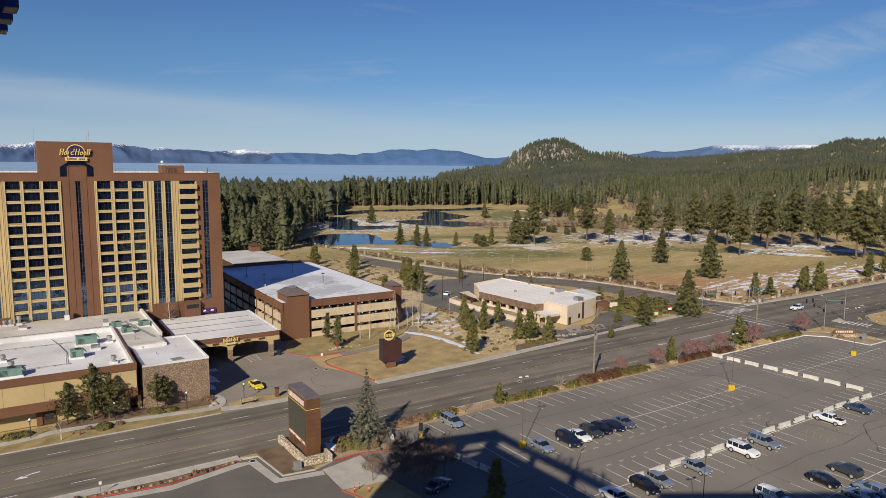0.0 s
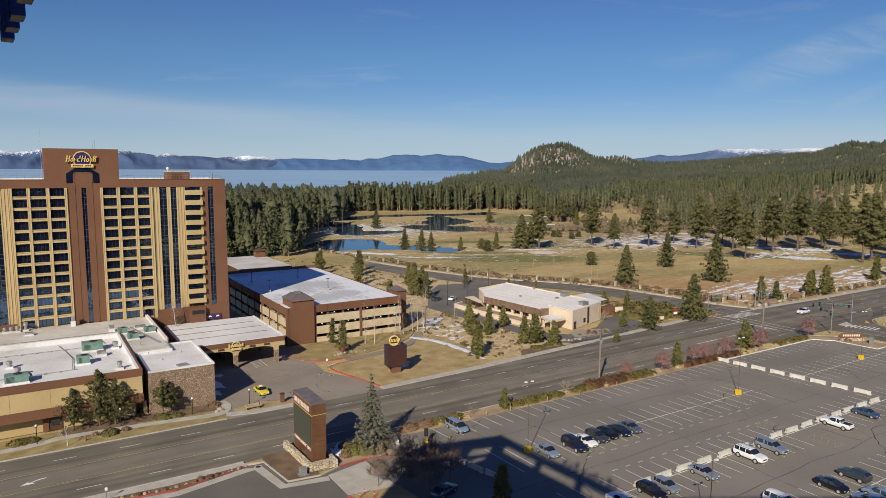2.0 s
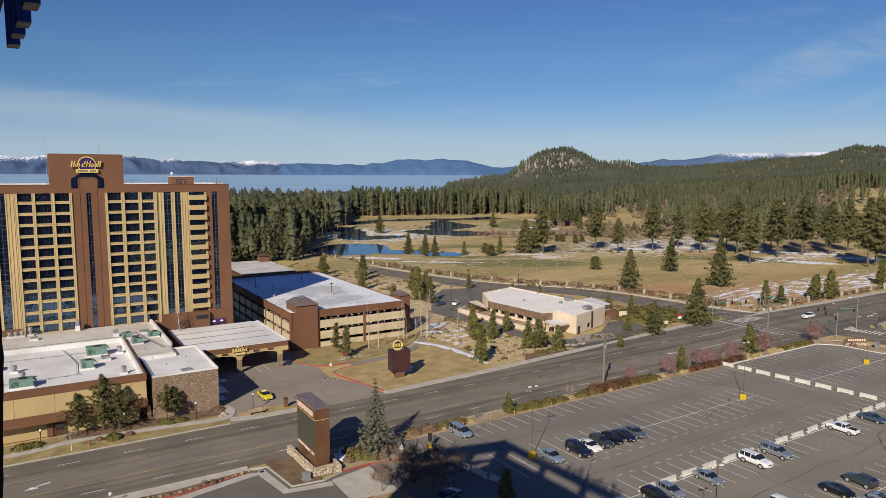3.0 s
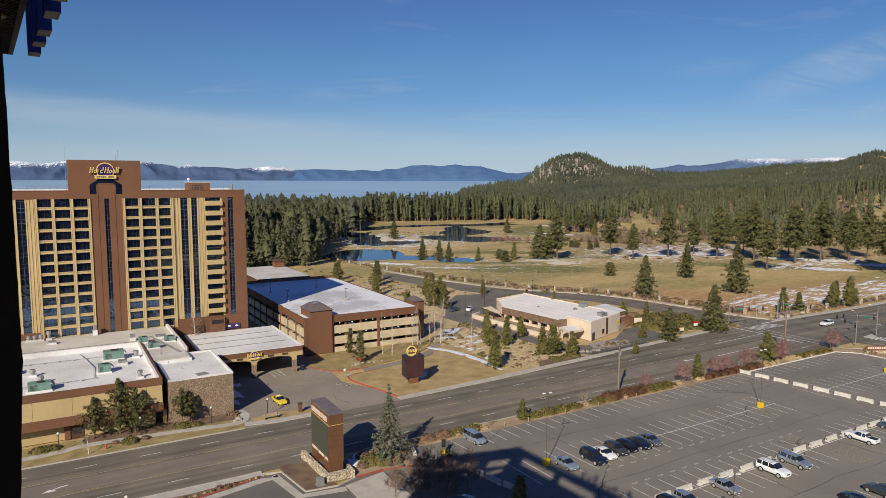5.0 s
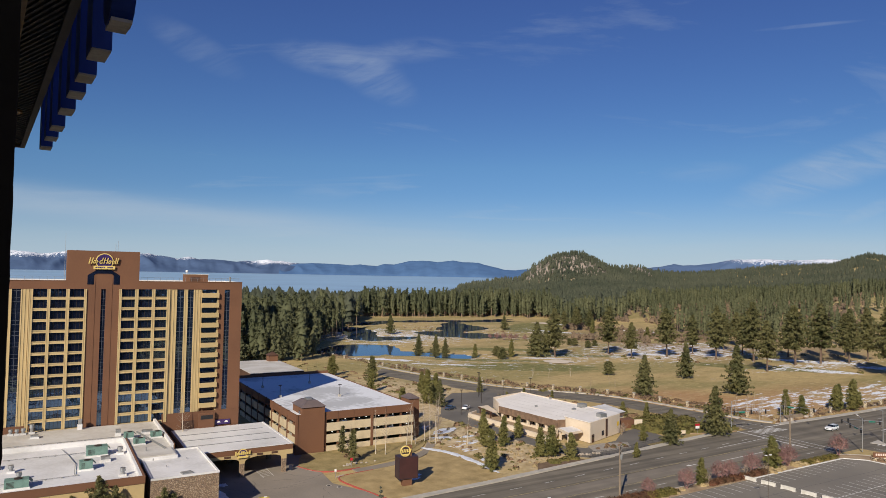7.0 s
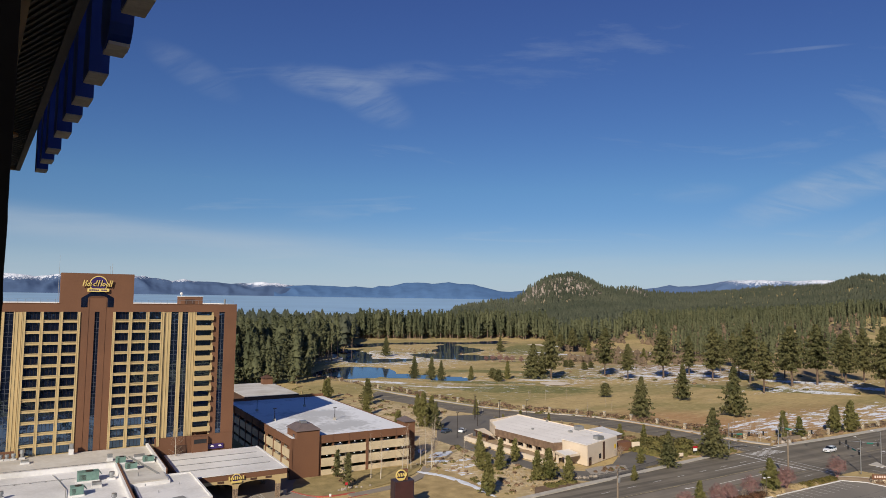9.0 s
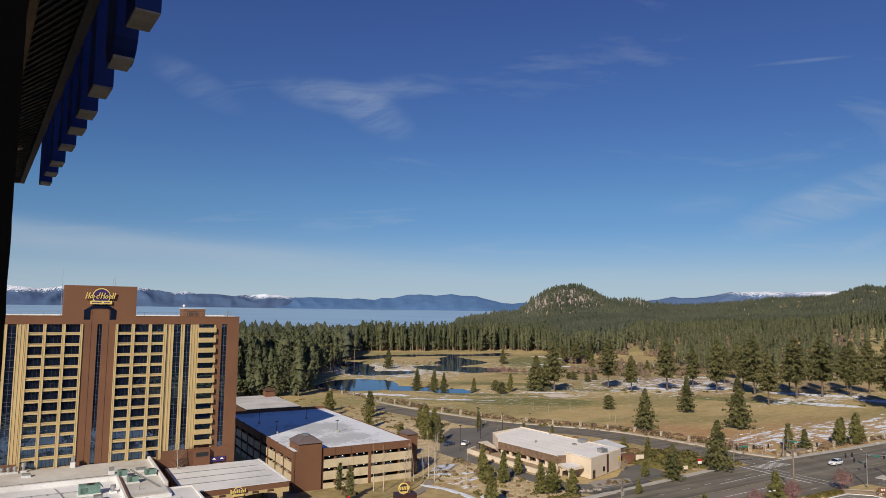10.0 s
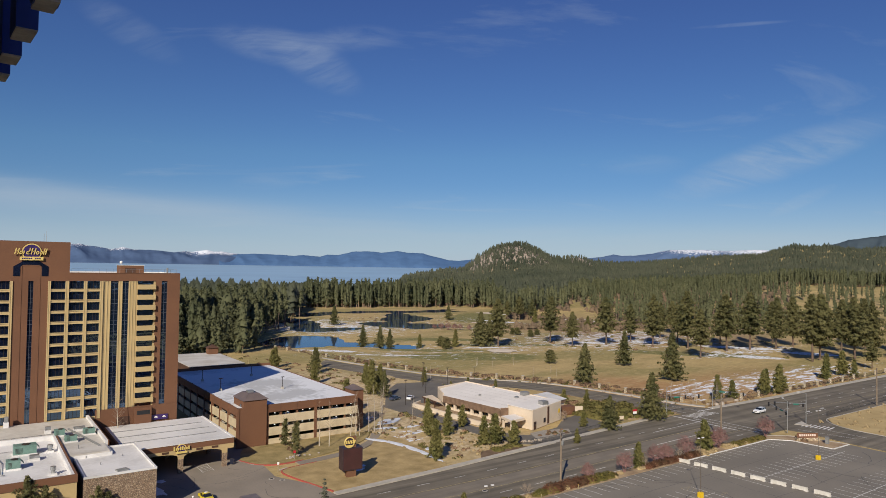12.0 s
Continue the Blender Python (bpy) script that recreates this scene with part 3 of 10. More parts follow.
    l.new(geo.outputs["Position"], south.inputs[0])
    l.new(south.outputs["Y"], below.inputs["Value"])
    below.inputs["From Min"].default_value, below.inputs["From Max"].default_value, below.inputs["To Min"].default_value, below.inputs["To Max"].default_value = -90, -60, 1, 0
    col = mix(below.outputs[0], col, mix(ramp(tex(0.2, 6.0), 0.3, 0.7), (0.010, 0.013, 0.009), (0.024, 0.026, 0.016)))
    # snow
    streak = tex(0.22, 8.0, (0.5, 1.9, 1), 0.7)
    where = math2("ADD", near(280, 153, 10, 28, 0.22, 1.3), math2("MULTIPLY", near(345, 295, 15, 100, 0.8, 1.4), 0.95))
    where = math2("ADD", where, math2("MULTIPLY", near(368, 214, 6, 24, 0.3, 1.5), 1.15))
    where = math2("ADD", where, math2("MULTIPLY", near(100, 158, 5, 18), 0.7))
    where = math2("ADD", where, math2("MULTIPLY", near(200, 305, 20, 90, 1.0, 1.4), 0.4))
    where = math2("ADD", where, math2("MULTIPLY", near(215, 455, 30, 90, 1.3, 1.0), 0.9))
    where = math2("ADD", where, math2("MULTIPLY", near(300, 480, 30, 130), 0.5))
    where = math2("ADD", where, math2("MULTIPLY", near(285, 300, 120, 260), 0.16))
    drifts = either([zone(383, 225, 24, 6, -52, 0.8), zone(355, 273, 16, 4, -40), zone(320, 287, 16, 4, -50), zone(350, 196, 13, 6, -60, 1.1), zone(393, 189, 14, 7, -60, 1.0), zone(208, 463, 13, 4, -12), zone(239, 444, 10, 3, -80), zone(371, 440, 26, 5, -75),
                     zone(451, 412, 26, 9, -70), zone(182, 296, 20, 2, -38, 0.9), zone(157, 329, 16, 4, -42, 0.9), zone(440, 500, 20, 5, -50), zone(245, 300, 12, 3, -30), zone(405, 330, 20, 4, -55)])
    snow = math2("SUBTRACT", math2("ADD", streak, math2("MULTIPLY", where, 0.150)), 0.104)
    snow = ramp(snow, 0.556, 0.578)
    snow = math2("MULTIPLY", snow, ramp(where, 0.10, 0.35))
    snow = math2("MAXIMUM", snow, math2("MULTIPLY", drifts, ramp(tex(0.30, 7.0, (0.6, 1.6, 1), 0.7), 0.43, 0.47)))
    col = mix(snow, col, (0.76, 0.77, 0.80))
    l.new(col, p.inputs["Base Color"])
    p.inputs["Roughness"].default_value = 0.95
    p.inputs["Specular IOR Level"].default_value = 0.2
    bp = n.new("ShaderNodeBump")
    bp.inputs["Distance"].default_value = 0.12
    l.new(tex(1.2, 5.0), bp.inputs["Height"])
    l.new(bp.outputs[0], p.inputs["Normal"])
    return m


MEADOW = meadow_mat()


def build_ground():
    az = [float(a) for a in np.concatenate([np.arange(-90, 10, 5), np.arange(10, 96, 0.5), np.arange(96, 270, 6)])]
    rr = [100.0]
    while rr[-1] < 4850:
        rr.append(rr[-1] * 1.016 + 0.2)
    g, k = Shape(), len(az)
    pts = [(r * math.cos(radians(a)), r * math.sin(radians(a))) for r in rr for a in az]
    g.v = [(x, y, ground_z(x, y)) for x, y in pts] + [(0, 0, -0.15)]
    for j in range(len(rr) - 1):
        g.f += [(j * k + i, j * k + (i + 1) % k, (j + 1) * k + (i + 1) % k, (j + 1) * k + i) for i in range(k)]
    g.f = [q[::-1] for q in g.f] + [(len(g.v) - 1, i, (i + 1) % k) for i in range(k)]
    g.m = [0] * len(g.f)
    return g.thing("ground", MEADOW, "dry winter grassland with old snow in the hollows", "ground", kind="structure", smooth=True)


build_ground()


def water_mat(name, deep, rough, wave, dist):
    m = bpy.data.materials.new(name)
    m.use_nodes = True
    n, l = m.node_tree.nodes, m.node_tree.links
    p = n["Principled BSDF"]
    geo, t, bp, big, r = n.new("ShaderNodeNewGeometry"), n.new("ShaderNodeTexNoise"), n.new("ShaderNodeBump"), n.new("ShaderNodeTexNoise"), n.new("ShaderNodeValToRGB")
    t.inputs["Scale"].default_value, t.inputs["Detail"].default_value = wave, 3
    big.inputs["Scale"].default_value = wave * 0.02
    l.new(geo.outputs["Position"], t.inputs["Vector"])
    l.new(geo.outputs["Position"], big.inputs["Vector"])
    r.color_ramp.elements[0].color, r.color_ramp.elements[1].color = (*deep, 1), (*[c * 1.5 for c in deep], 1)
    l.new(big.outputs[0], r.inputs[0])
    l.new(r.outputs[0], p.inputs["Base Color"])
    p.inputs["Roughness"].default_value, p.inputs["IOR"].default_value = rough, 1.33
    bp.inputs["Distance"].default_value = dist
    bp.inputs["Strength"].default_value = 0.15
    l.new(t.outputs[0], bp.inputs["Height"])
    l.new(bp.outputs[0], p.inputs["Normal"])
    return m


POND = water_mat("pond_water", (0.012, 0.030, 0.075), 0.05, 1.5, 0.02)
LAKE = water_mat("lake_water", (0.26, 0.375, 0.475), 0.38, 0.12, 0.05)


def ripple_bands(m):
    """Long dark bands of ruffled water, stronger towards the near shore."""
    n, l = m.node_tree.nodes, m.node_tree.links
    p = n["Principled BSDF"]
    src = p.inputs["Base Color"].links[0].from_socket
    geo, mp, t, r, mix = n.new("ShaderNodeNewGeometry"), n.new("ShaderNodeMapping"), n.new("ShaderNodeTexNoise"), n.new("ShaderNodeMapRange"), n.new("ShaderNodeMix")
    mp.vector_type = "TEXTURE"
    mp.inputs["Rotation"].default_value, mp.inputs["Scale"].default_value = (0, 0, radians(-15)), (420, 60, 1e6)
    l.new(geo.outputs["Position"], mp.inputs["Vector"])
    l.new(mp.outputs[0], t.inputs["Vector"])
    t.inputs["Scale"].default_value, t.inputs["Detail"].default_value, t.inputs["Roughness"].default_value = 1.0, 5, 0.6
    l.new(t.outputs[0], r.inputs["Value"])
    r.inputs["From Min"].default_value, r.inputs["From Max"].default_value = 0.47, 0.56
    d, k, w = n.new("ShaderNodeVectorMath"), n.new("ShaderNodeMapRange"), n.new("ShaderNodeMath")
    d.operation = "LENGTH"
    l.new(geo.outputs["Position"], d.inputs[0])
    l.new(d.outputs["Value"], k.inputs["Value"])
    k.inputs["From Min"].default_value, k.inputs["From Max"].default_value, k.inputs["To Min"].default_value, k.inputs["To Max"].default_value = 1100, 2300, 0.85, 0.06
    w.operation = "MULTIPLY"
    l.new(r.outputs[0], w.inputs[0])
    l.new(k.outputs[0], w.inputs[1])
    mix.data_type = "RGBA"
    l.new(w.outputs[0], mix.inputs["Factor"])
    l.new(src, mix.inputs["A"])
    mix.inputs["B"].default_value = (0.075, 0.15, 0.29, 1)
    l.new(mix.outputs["Result"], p.inputs["Base Color"])


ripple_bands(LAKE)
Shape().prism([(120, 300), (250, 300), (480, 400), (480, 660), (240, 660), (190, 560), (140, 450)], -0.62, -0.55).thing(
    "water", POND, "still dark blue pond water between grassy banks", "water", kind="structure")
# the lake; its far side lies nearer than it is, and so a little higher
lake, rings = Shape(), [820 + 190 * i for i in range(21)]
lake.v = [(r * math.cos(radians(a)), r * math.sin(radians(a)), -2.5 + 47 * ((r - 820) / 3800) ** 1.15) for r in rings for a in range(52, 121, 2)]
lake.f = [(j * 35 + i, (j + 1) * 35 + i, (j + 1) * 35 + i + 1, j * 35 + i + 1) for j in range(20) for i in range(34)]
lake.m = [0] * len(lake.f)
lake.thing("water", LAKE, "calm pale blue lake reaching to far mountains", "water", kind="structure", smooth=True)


# far mountains
def mountain_mat(name, rock, snow, line, vary, dist=4510):
    """Wooded slopes in two tones, with distance haze in their colour; old snow above a line, round the places (azimuth,
    half width in metres, lowering of the line) named in snow.
    """
    m = bpy.data.materials.new(name)
    m.use_nodes = True
    n, l = m.node_tree.nodes, m.node_tree.links
    p = n["Principled BSDF"]
    geo, sep = n.new("ShaderNodeNewGeometry"), n.new("ShaderNodeSeparateXYZ")
    l.new(geo.outputs["Position"], sep.inputs[0])

    def tex(scale, stretch, detail, rough):
        mp, t = n.new("ShaderNodeMapping"), n.new("ShaderNodeTexNoise")
        mp.inputs["Scale"].default_value = stretch
        l.new(geo.outputs["Position"], mp.inputs["Vector"])
        l.new(mp.outputs[0], t.inputs["Vector"])
        t.inputs["Scale"].default_value, t.inputs["Detail"].default_value, t.inputs["Roughness"].default_value = scale, detail, rough
        return t.outputs[0]

    def calc(op, a, b, c=0.0):
        x = n.new("ShaderNodeMath")
        x.operation = op
        for i, q in enumerate((a, b, c)):
            if isinstance(q, (int, float)):
                x.inputs[i].default_value = q
            else:
                l.new(q, x.inputs[i])
        return x.outputs[0]

    wood, r = tex(0.016, (1, 1, 1.6), 9, 0.68), n.new("ShaderNodeValToRGB")
    l.new(wood, r.inputs[0])
    r.color_ramp.elements[0].position, r.color_ramp.elements[1].position = 0.36, 0.66
    r.color_ramp.elements[0].color, r.color_ramp.elements[1].color = (*[c * 0.91 for c in rock], 1), (*[c * 1.09 for c in rock], 1)
    col = r.outputs[0]
    if snow:
        total = None
        for az, half, deep in snow:
            mp, d, k = n.new("ShaderNodeMapping"), n.new("ShaderNodeVectorMath"), n.new("ShaderNodeMapRange")
            mp.inputs["Location"].default_value = (-dist * math.cos(radians(az)), -dist * math.sin(radians(az)), 0)
            mp.inputs["Scale"].default_value = (1, 1, 0)
            l.new(geo.outputs["Position"], mp.inputs["Vector"])
            d.operation = "LENGTH"
            l.new(mp.outputs[0], d.inputs[0])
            l.new(d.outputs["Value"], k.inputs["Value"])
            k.inputs["From Min"].default_value, k.inputs["From Max"].default_value, k.inputs["To Min"].default_value, k.inputs["To Max"].default_value = half * 0.4, half * 1.6, deep, 0
            total = k.outputs[0] if total is None else calc("MAXIMUM", total, k.outputs[0])
        level = calc("ADD", sep.outputs["Z"], total)
        level = calc("MULTIPLY_ADD", tex(0.050, (1, 1, 0.7), 9, 0.75), vary, level)
        mr, mix = n.new("ShaderNodeMapRange"), n.new("ShaderNodeMix")
        patchy, hold = tex(0.115, (1, 1, 1.6), 6, 0.8), n.new("ShaderNodeMapRange")
        l.new(patchy, hold.inputs[0])
        hold.inputs["From Min"].default_value, hold.inputs["From Max"].default_value, hold.inputs["To Min"].default_value, hold.inputs["To Max"].default_value = 0.36, 0.58, -34, 6
        l.new(calc("ADD", level, hold.outputs[0]), mr.inputs[0])
        mr.inputs["From Min"].default_value, mr.inputs["From Max"].default_value = line, line + 9
        mix.data_type = "RGBA"
        l.new(mr.outputs[0], mix.inputs["Factor"])
        l.new(col, mix.inputs["A"])
        mix.inputs["B"].default_value = (0.74, 0.77, 0.83, 1)
        col = mix.outputs["Result"]
    l.new(col, p.inputs["Base Color"])
    p.inputs["Roughness"].default_value = 1.0
    p.inputs["Specular IOR Level"].default_value = 0.0
    return m


def range_of(rows, dist, foot, name, label, material, jag, spurs=4.0):
    """A mountain range with spurs running down its slope: rows of azimuth and height of the crest in degrees over the eye."""
    g, cols, step = Shape(), [], 0.1
    a, steps = rows[0][0], 10
    while a <= rows[-1][0]:
        e = table(rows, a, 1)
        e += jag * noise.noise((a * 1.7, 2.0, dist)) + 0.6 * jag * noise.noise((a * 5, 7.0, dist)) + 0.35 * jag * noise.noise((a * 17, 3.0, dist))
        far = dist + 360
        crest = EYE + far * math.tan(radians(e))
        for j in range(steps + 2):
            t = min(1.0, j / steps)
            q = t ** 0.8
            z = foot + (crest - foot) * q
            body = 4 * t * (1 - t)
            spur = 1 - abs(2 * noise.noise((a * 0.55 + t * 0.5, t * 1.1, dist * 0.01))) * 1.6
            z += body * (spurs * (spur - 0.55) + 0.3 * spurs * noise.noise((a * 2.6 - t * 2, t * 4, 5.0)))
            d = far * t + dist * (1 - t) - body * 25 * spur
            if j > steps:
                d, z = far + 90, foot + (crest - foot) * 0.8
            cols.append((d * math.cos(radians(a)), d * math.sin(radians(a)), max(z, foot if j == 0 else foot + 1)))
        a += step
    n = steps + 2
    g.v = cols
    g.f = [(i * n + j, i * n + j + 1, (i + 1) * n + j + 1, (i + 1) * n + j) for i in range(len(cols) // n - 1) for j in range(n - 1)]
    g.m = [0] * len(g.f)
    g.thing(name, material, label, "mountains", kind="structure", smooth=True)


# the blue of distance haze is put into all four base colours
HAZEHILL = mountain_mat("haze_blue_wooded_slope", (0.085, 0.162, 0.305), (), 0, 0)
HAZEHILL_L = mountain_mat("haze_blue_slope_with_snow", (0.080, 0.124, 0.220), ((73.4, 190, 52), (80.1, 90, 30), (83.0, 70, 5), (87.9, 90, 6), (91.2, 190, 30)), 205, 130)
HAZEHILL_R = mountain_mat("haze_blue_snowy_slope", (0.10, 0.155, 0.27), ((29.5, 260, 60), (33.6, 240, 56), (36.4, 80, 42)), 252, 120, 4060)
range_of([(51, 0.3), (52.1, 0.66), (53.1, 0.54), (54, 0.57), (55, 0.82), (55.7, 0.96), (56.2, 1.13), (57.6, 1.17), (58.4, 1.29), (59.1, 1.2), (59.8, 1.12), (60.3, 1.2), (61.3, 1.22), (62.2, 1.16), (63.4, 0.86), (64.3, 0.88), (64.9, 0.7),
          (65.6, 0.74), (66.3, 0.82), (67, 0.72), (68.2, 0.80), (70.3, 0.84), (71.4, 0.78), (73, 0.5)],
         4100, 35, "backdrop", "far haze-blue wooded mountains across the lake", HAZEHILL, 0.02)
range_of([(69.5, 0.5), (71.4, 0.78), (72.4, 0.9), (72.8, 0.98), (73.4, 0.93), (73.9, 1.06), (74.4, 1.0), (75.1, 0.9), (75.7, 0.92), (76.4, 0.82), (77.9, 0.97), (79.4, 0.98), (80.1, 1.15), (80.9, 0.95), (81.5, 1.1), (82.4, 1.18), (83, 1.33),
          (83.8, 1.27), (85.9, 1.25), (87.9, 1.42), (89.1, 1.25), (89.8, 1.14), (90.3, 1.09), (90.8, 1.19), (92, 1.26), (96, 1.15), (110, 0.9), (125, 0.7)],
         4150, 35, "backdrop", "far haze-blue mountains with snow on the crests, across the lake", HAZEHILL_L, 0.03, 13.0)
range_of([(8, 3.0), (15, 2.95), (20.9, 2.77), (23.3, 2.43), (24.4, 2.06), (26, 1.5)], 3700, 60, "backdrop", "dark haze-tinted wooded mountain far behind the hills",
         mountain_mat("haze_dark_wooded_slope", (0.072, 0.098, 0.118), (), 0, 0), 0.05, 20.0)
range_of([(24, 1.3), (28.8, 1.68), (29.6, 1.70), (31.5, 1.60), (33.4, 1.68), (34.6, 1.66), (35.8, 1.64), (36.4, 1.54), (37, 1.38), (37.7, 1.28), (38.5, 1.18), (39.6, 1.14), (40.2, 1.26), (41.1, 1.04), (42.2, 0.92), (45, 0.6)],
         3700, 30, "backdrop", "far snow-covered mountain crest behind wooded hills", HAZEHILL_R, 0.02)

# ---- roads, lots, kerbs ----
def slab(poly, top, material, name, label, category, thick=0.3):
    return Shape().prism(poly, top - thick, top).thing(name, material, label, category, kind="structure")


def ribbon(line, width, top, material, name, label, category, thick=0.3):
    """A band of even width along a line of points."""
    left, right = [], []
    for i, (x, y) in enumerate(line):
        a, b = line[max(i - 1, 0)], line[min(i + 1, len(line) - 1)]
        d = Vector((b[0] - a[0], b[1] - a[1])).normalized()
        left.append((x - d.y * width / 2, y + d.x * width / 2))
        right.append((x + d.y * width / 2, y - d.x * width / 2))
    g, n = Shape(), len(line)
    g.v = [(*p, top) for p in left] + [(*p, top) for p in right] + [(*p, top - thick) for p in left] + [(*p, top - thick) for p in right]
    for i in range(n - 1):
        g.f += [(n + i, n + i + 1, i + 1, i), (i, i + 1, 2 * n + i + 1, 2 * n + i), (n + i + 1, n + i, 3 * n + i, 3 * n + i + 1)]
    g.f += [(0, 2 * n, 3 * n, n), (n - 1, 2 * n - 1, 4 * n - 1, 3 * n - 1)]
    g.m = [0] * len(g.f)
    return g.thing(name, material, label, category, kind="structure")


def curve(pts, k=8):
    """A smooth line through some points."""
    out, p = [], [pts[0], *pts, pts[-1]]
    for i in range(1, len(p) - 2):
        for j in range(k):
            t = j / k
            q = [0.5 * (2 * p[i][c] + (p[i + 1][c] - p[i - 1][c]) * t + (2 * p[i - 1][c] - 5 * p[i][c] + 4 * p[i + 1][c] - p[i + 2][c]) * t * t
                        + (3 * p[i][c] - p[i - 1][c] - 3 * p[i + 1][c] + p[i + 2][c]) * t ** 3) for c in (0, 1)]
            out.append(tuple(q))
    return out + [pts[-1]]


PARKWAY = curve([(203, 122), (194, 137), (189, 165), (181, 194), (154, 234), (134, 308), (118, 380)])
slab([(-160, 102), (460, 102), (460, 128), (200, 131), (170, 131), (120, 126.3), (88, 123.4), (60, 121.8), (-160, 121.8)], 0.0, ROAD, "road", "worn grey highway asphalt with lane lines", "road")
ribbon(PARKWAY, 14, 0.006, ROAD, "road", "curving grey side road along the golf course", "road")
slab([(195, 110), (232, 110), (224, 101), (216, 96), (213, 82), (213, 20), (196, 20), (196, 84), (198, 96)], 0.004, ROAD, "road", "grey side street leaving the junction", "road")
slab([(44, 20), (194, 20), (194.5, 83.5), (186, 83.5), (185, 94), (181, 98.3), (44, 98.3)], 0.0, LOT, "pavement", "large cracked asphalt parking lot", "parking lot")
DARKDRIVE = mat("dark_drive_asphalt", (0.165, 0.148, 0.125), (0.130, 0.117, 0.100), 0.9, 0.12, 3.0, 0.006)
ribbon([(-40, 98.4), (3, 98.3), (16.1, 96.6), (26.4, 98.9), (28.4, 98.6), (29.6, 90.9), (36.4, 89.8)], 1.5, 0.012, CONCRETE, "pavement", "pale concrete gutter along the kerb", "gutter", 0.1)
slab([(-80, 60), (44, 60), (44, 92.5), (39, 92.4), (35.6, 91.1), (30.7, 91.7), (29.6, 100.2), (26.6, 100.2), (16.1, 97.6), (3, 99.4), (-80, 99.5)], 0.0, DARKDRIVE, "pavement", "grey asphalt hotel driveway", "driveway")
slab([(30, 121.8), (62, 121.8), (60.5, 131), (56, 140), (57, 152), (57.5, 166), (24, 180), (24, 151), (30, 150), (30.5, 136)], 0.005, DRIVE, "pavement", "grey asphalt forecourt of the hotel", "driveway")
slab([(112.5, 189), (121, 203), (131, 217), (139, 225), (152, 222), (158, 214), (150, 204), (132, 190), (121, 186)], -0.02, DARKDRIVE, "pavement", "asphalt parking lot behind the low building", "parking lot")
ribbon(curve([(119, 191), (117.6, 179), (118.6, 164), (119.6, 150), (123.5, 138.5), (132, 133.2), (146, 133.0)]), 4.6, -0.015, DARKDRIVE, "pavement", "asphalt drive beside the low building", "driveway")
slab([(122, 131.2), (157, 133.5), (160, 148.5), (150.6, 146.4), (141, 139.5), (126, 137)], -0.01, DARKDRIVE, "pavement", "asphalt entrance drive of the low white building", "driveway")

# ---- hotel tower across the road ----
TX, TY = 12.25, 179.0
FLOOR, TOPWIN, ROWS_N = 2.54, 41.3, 13


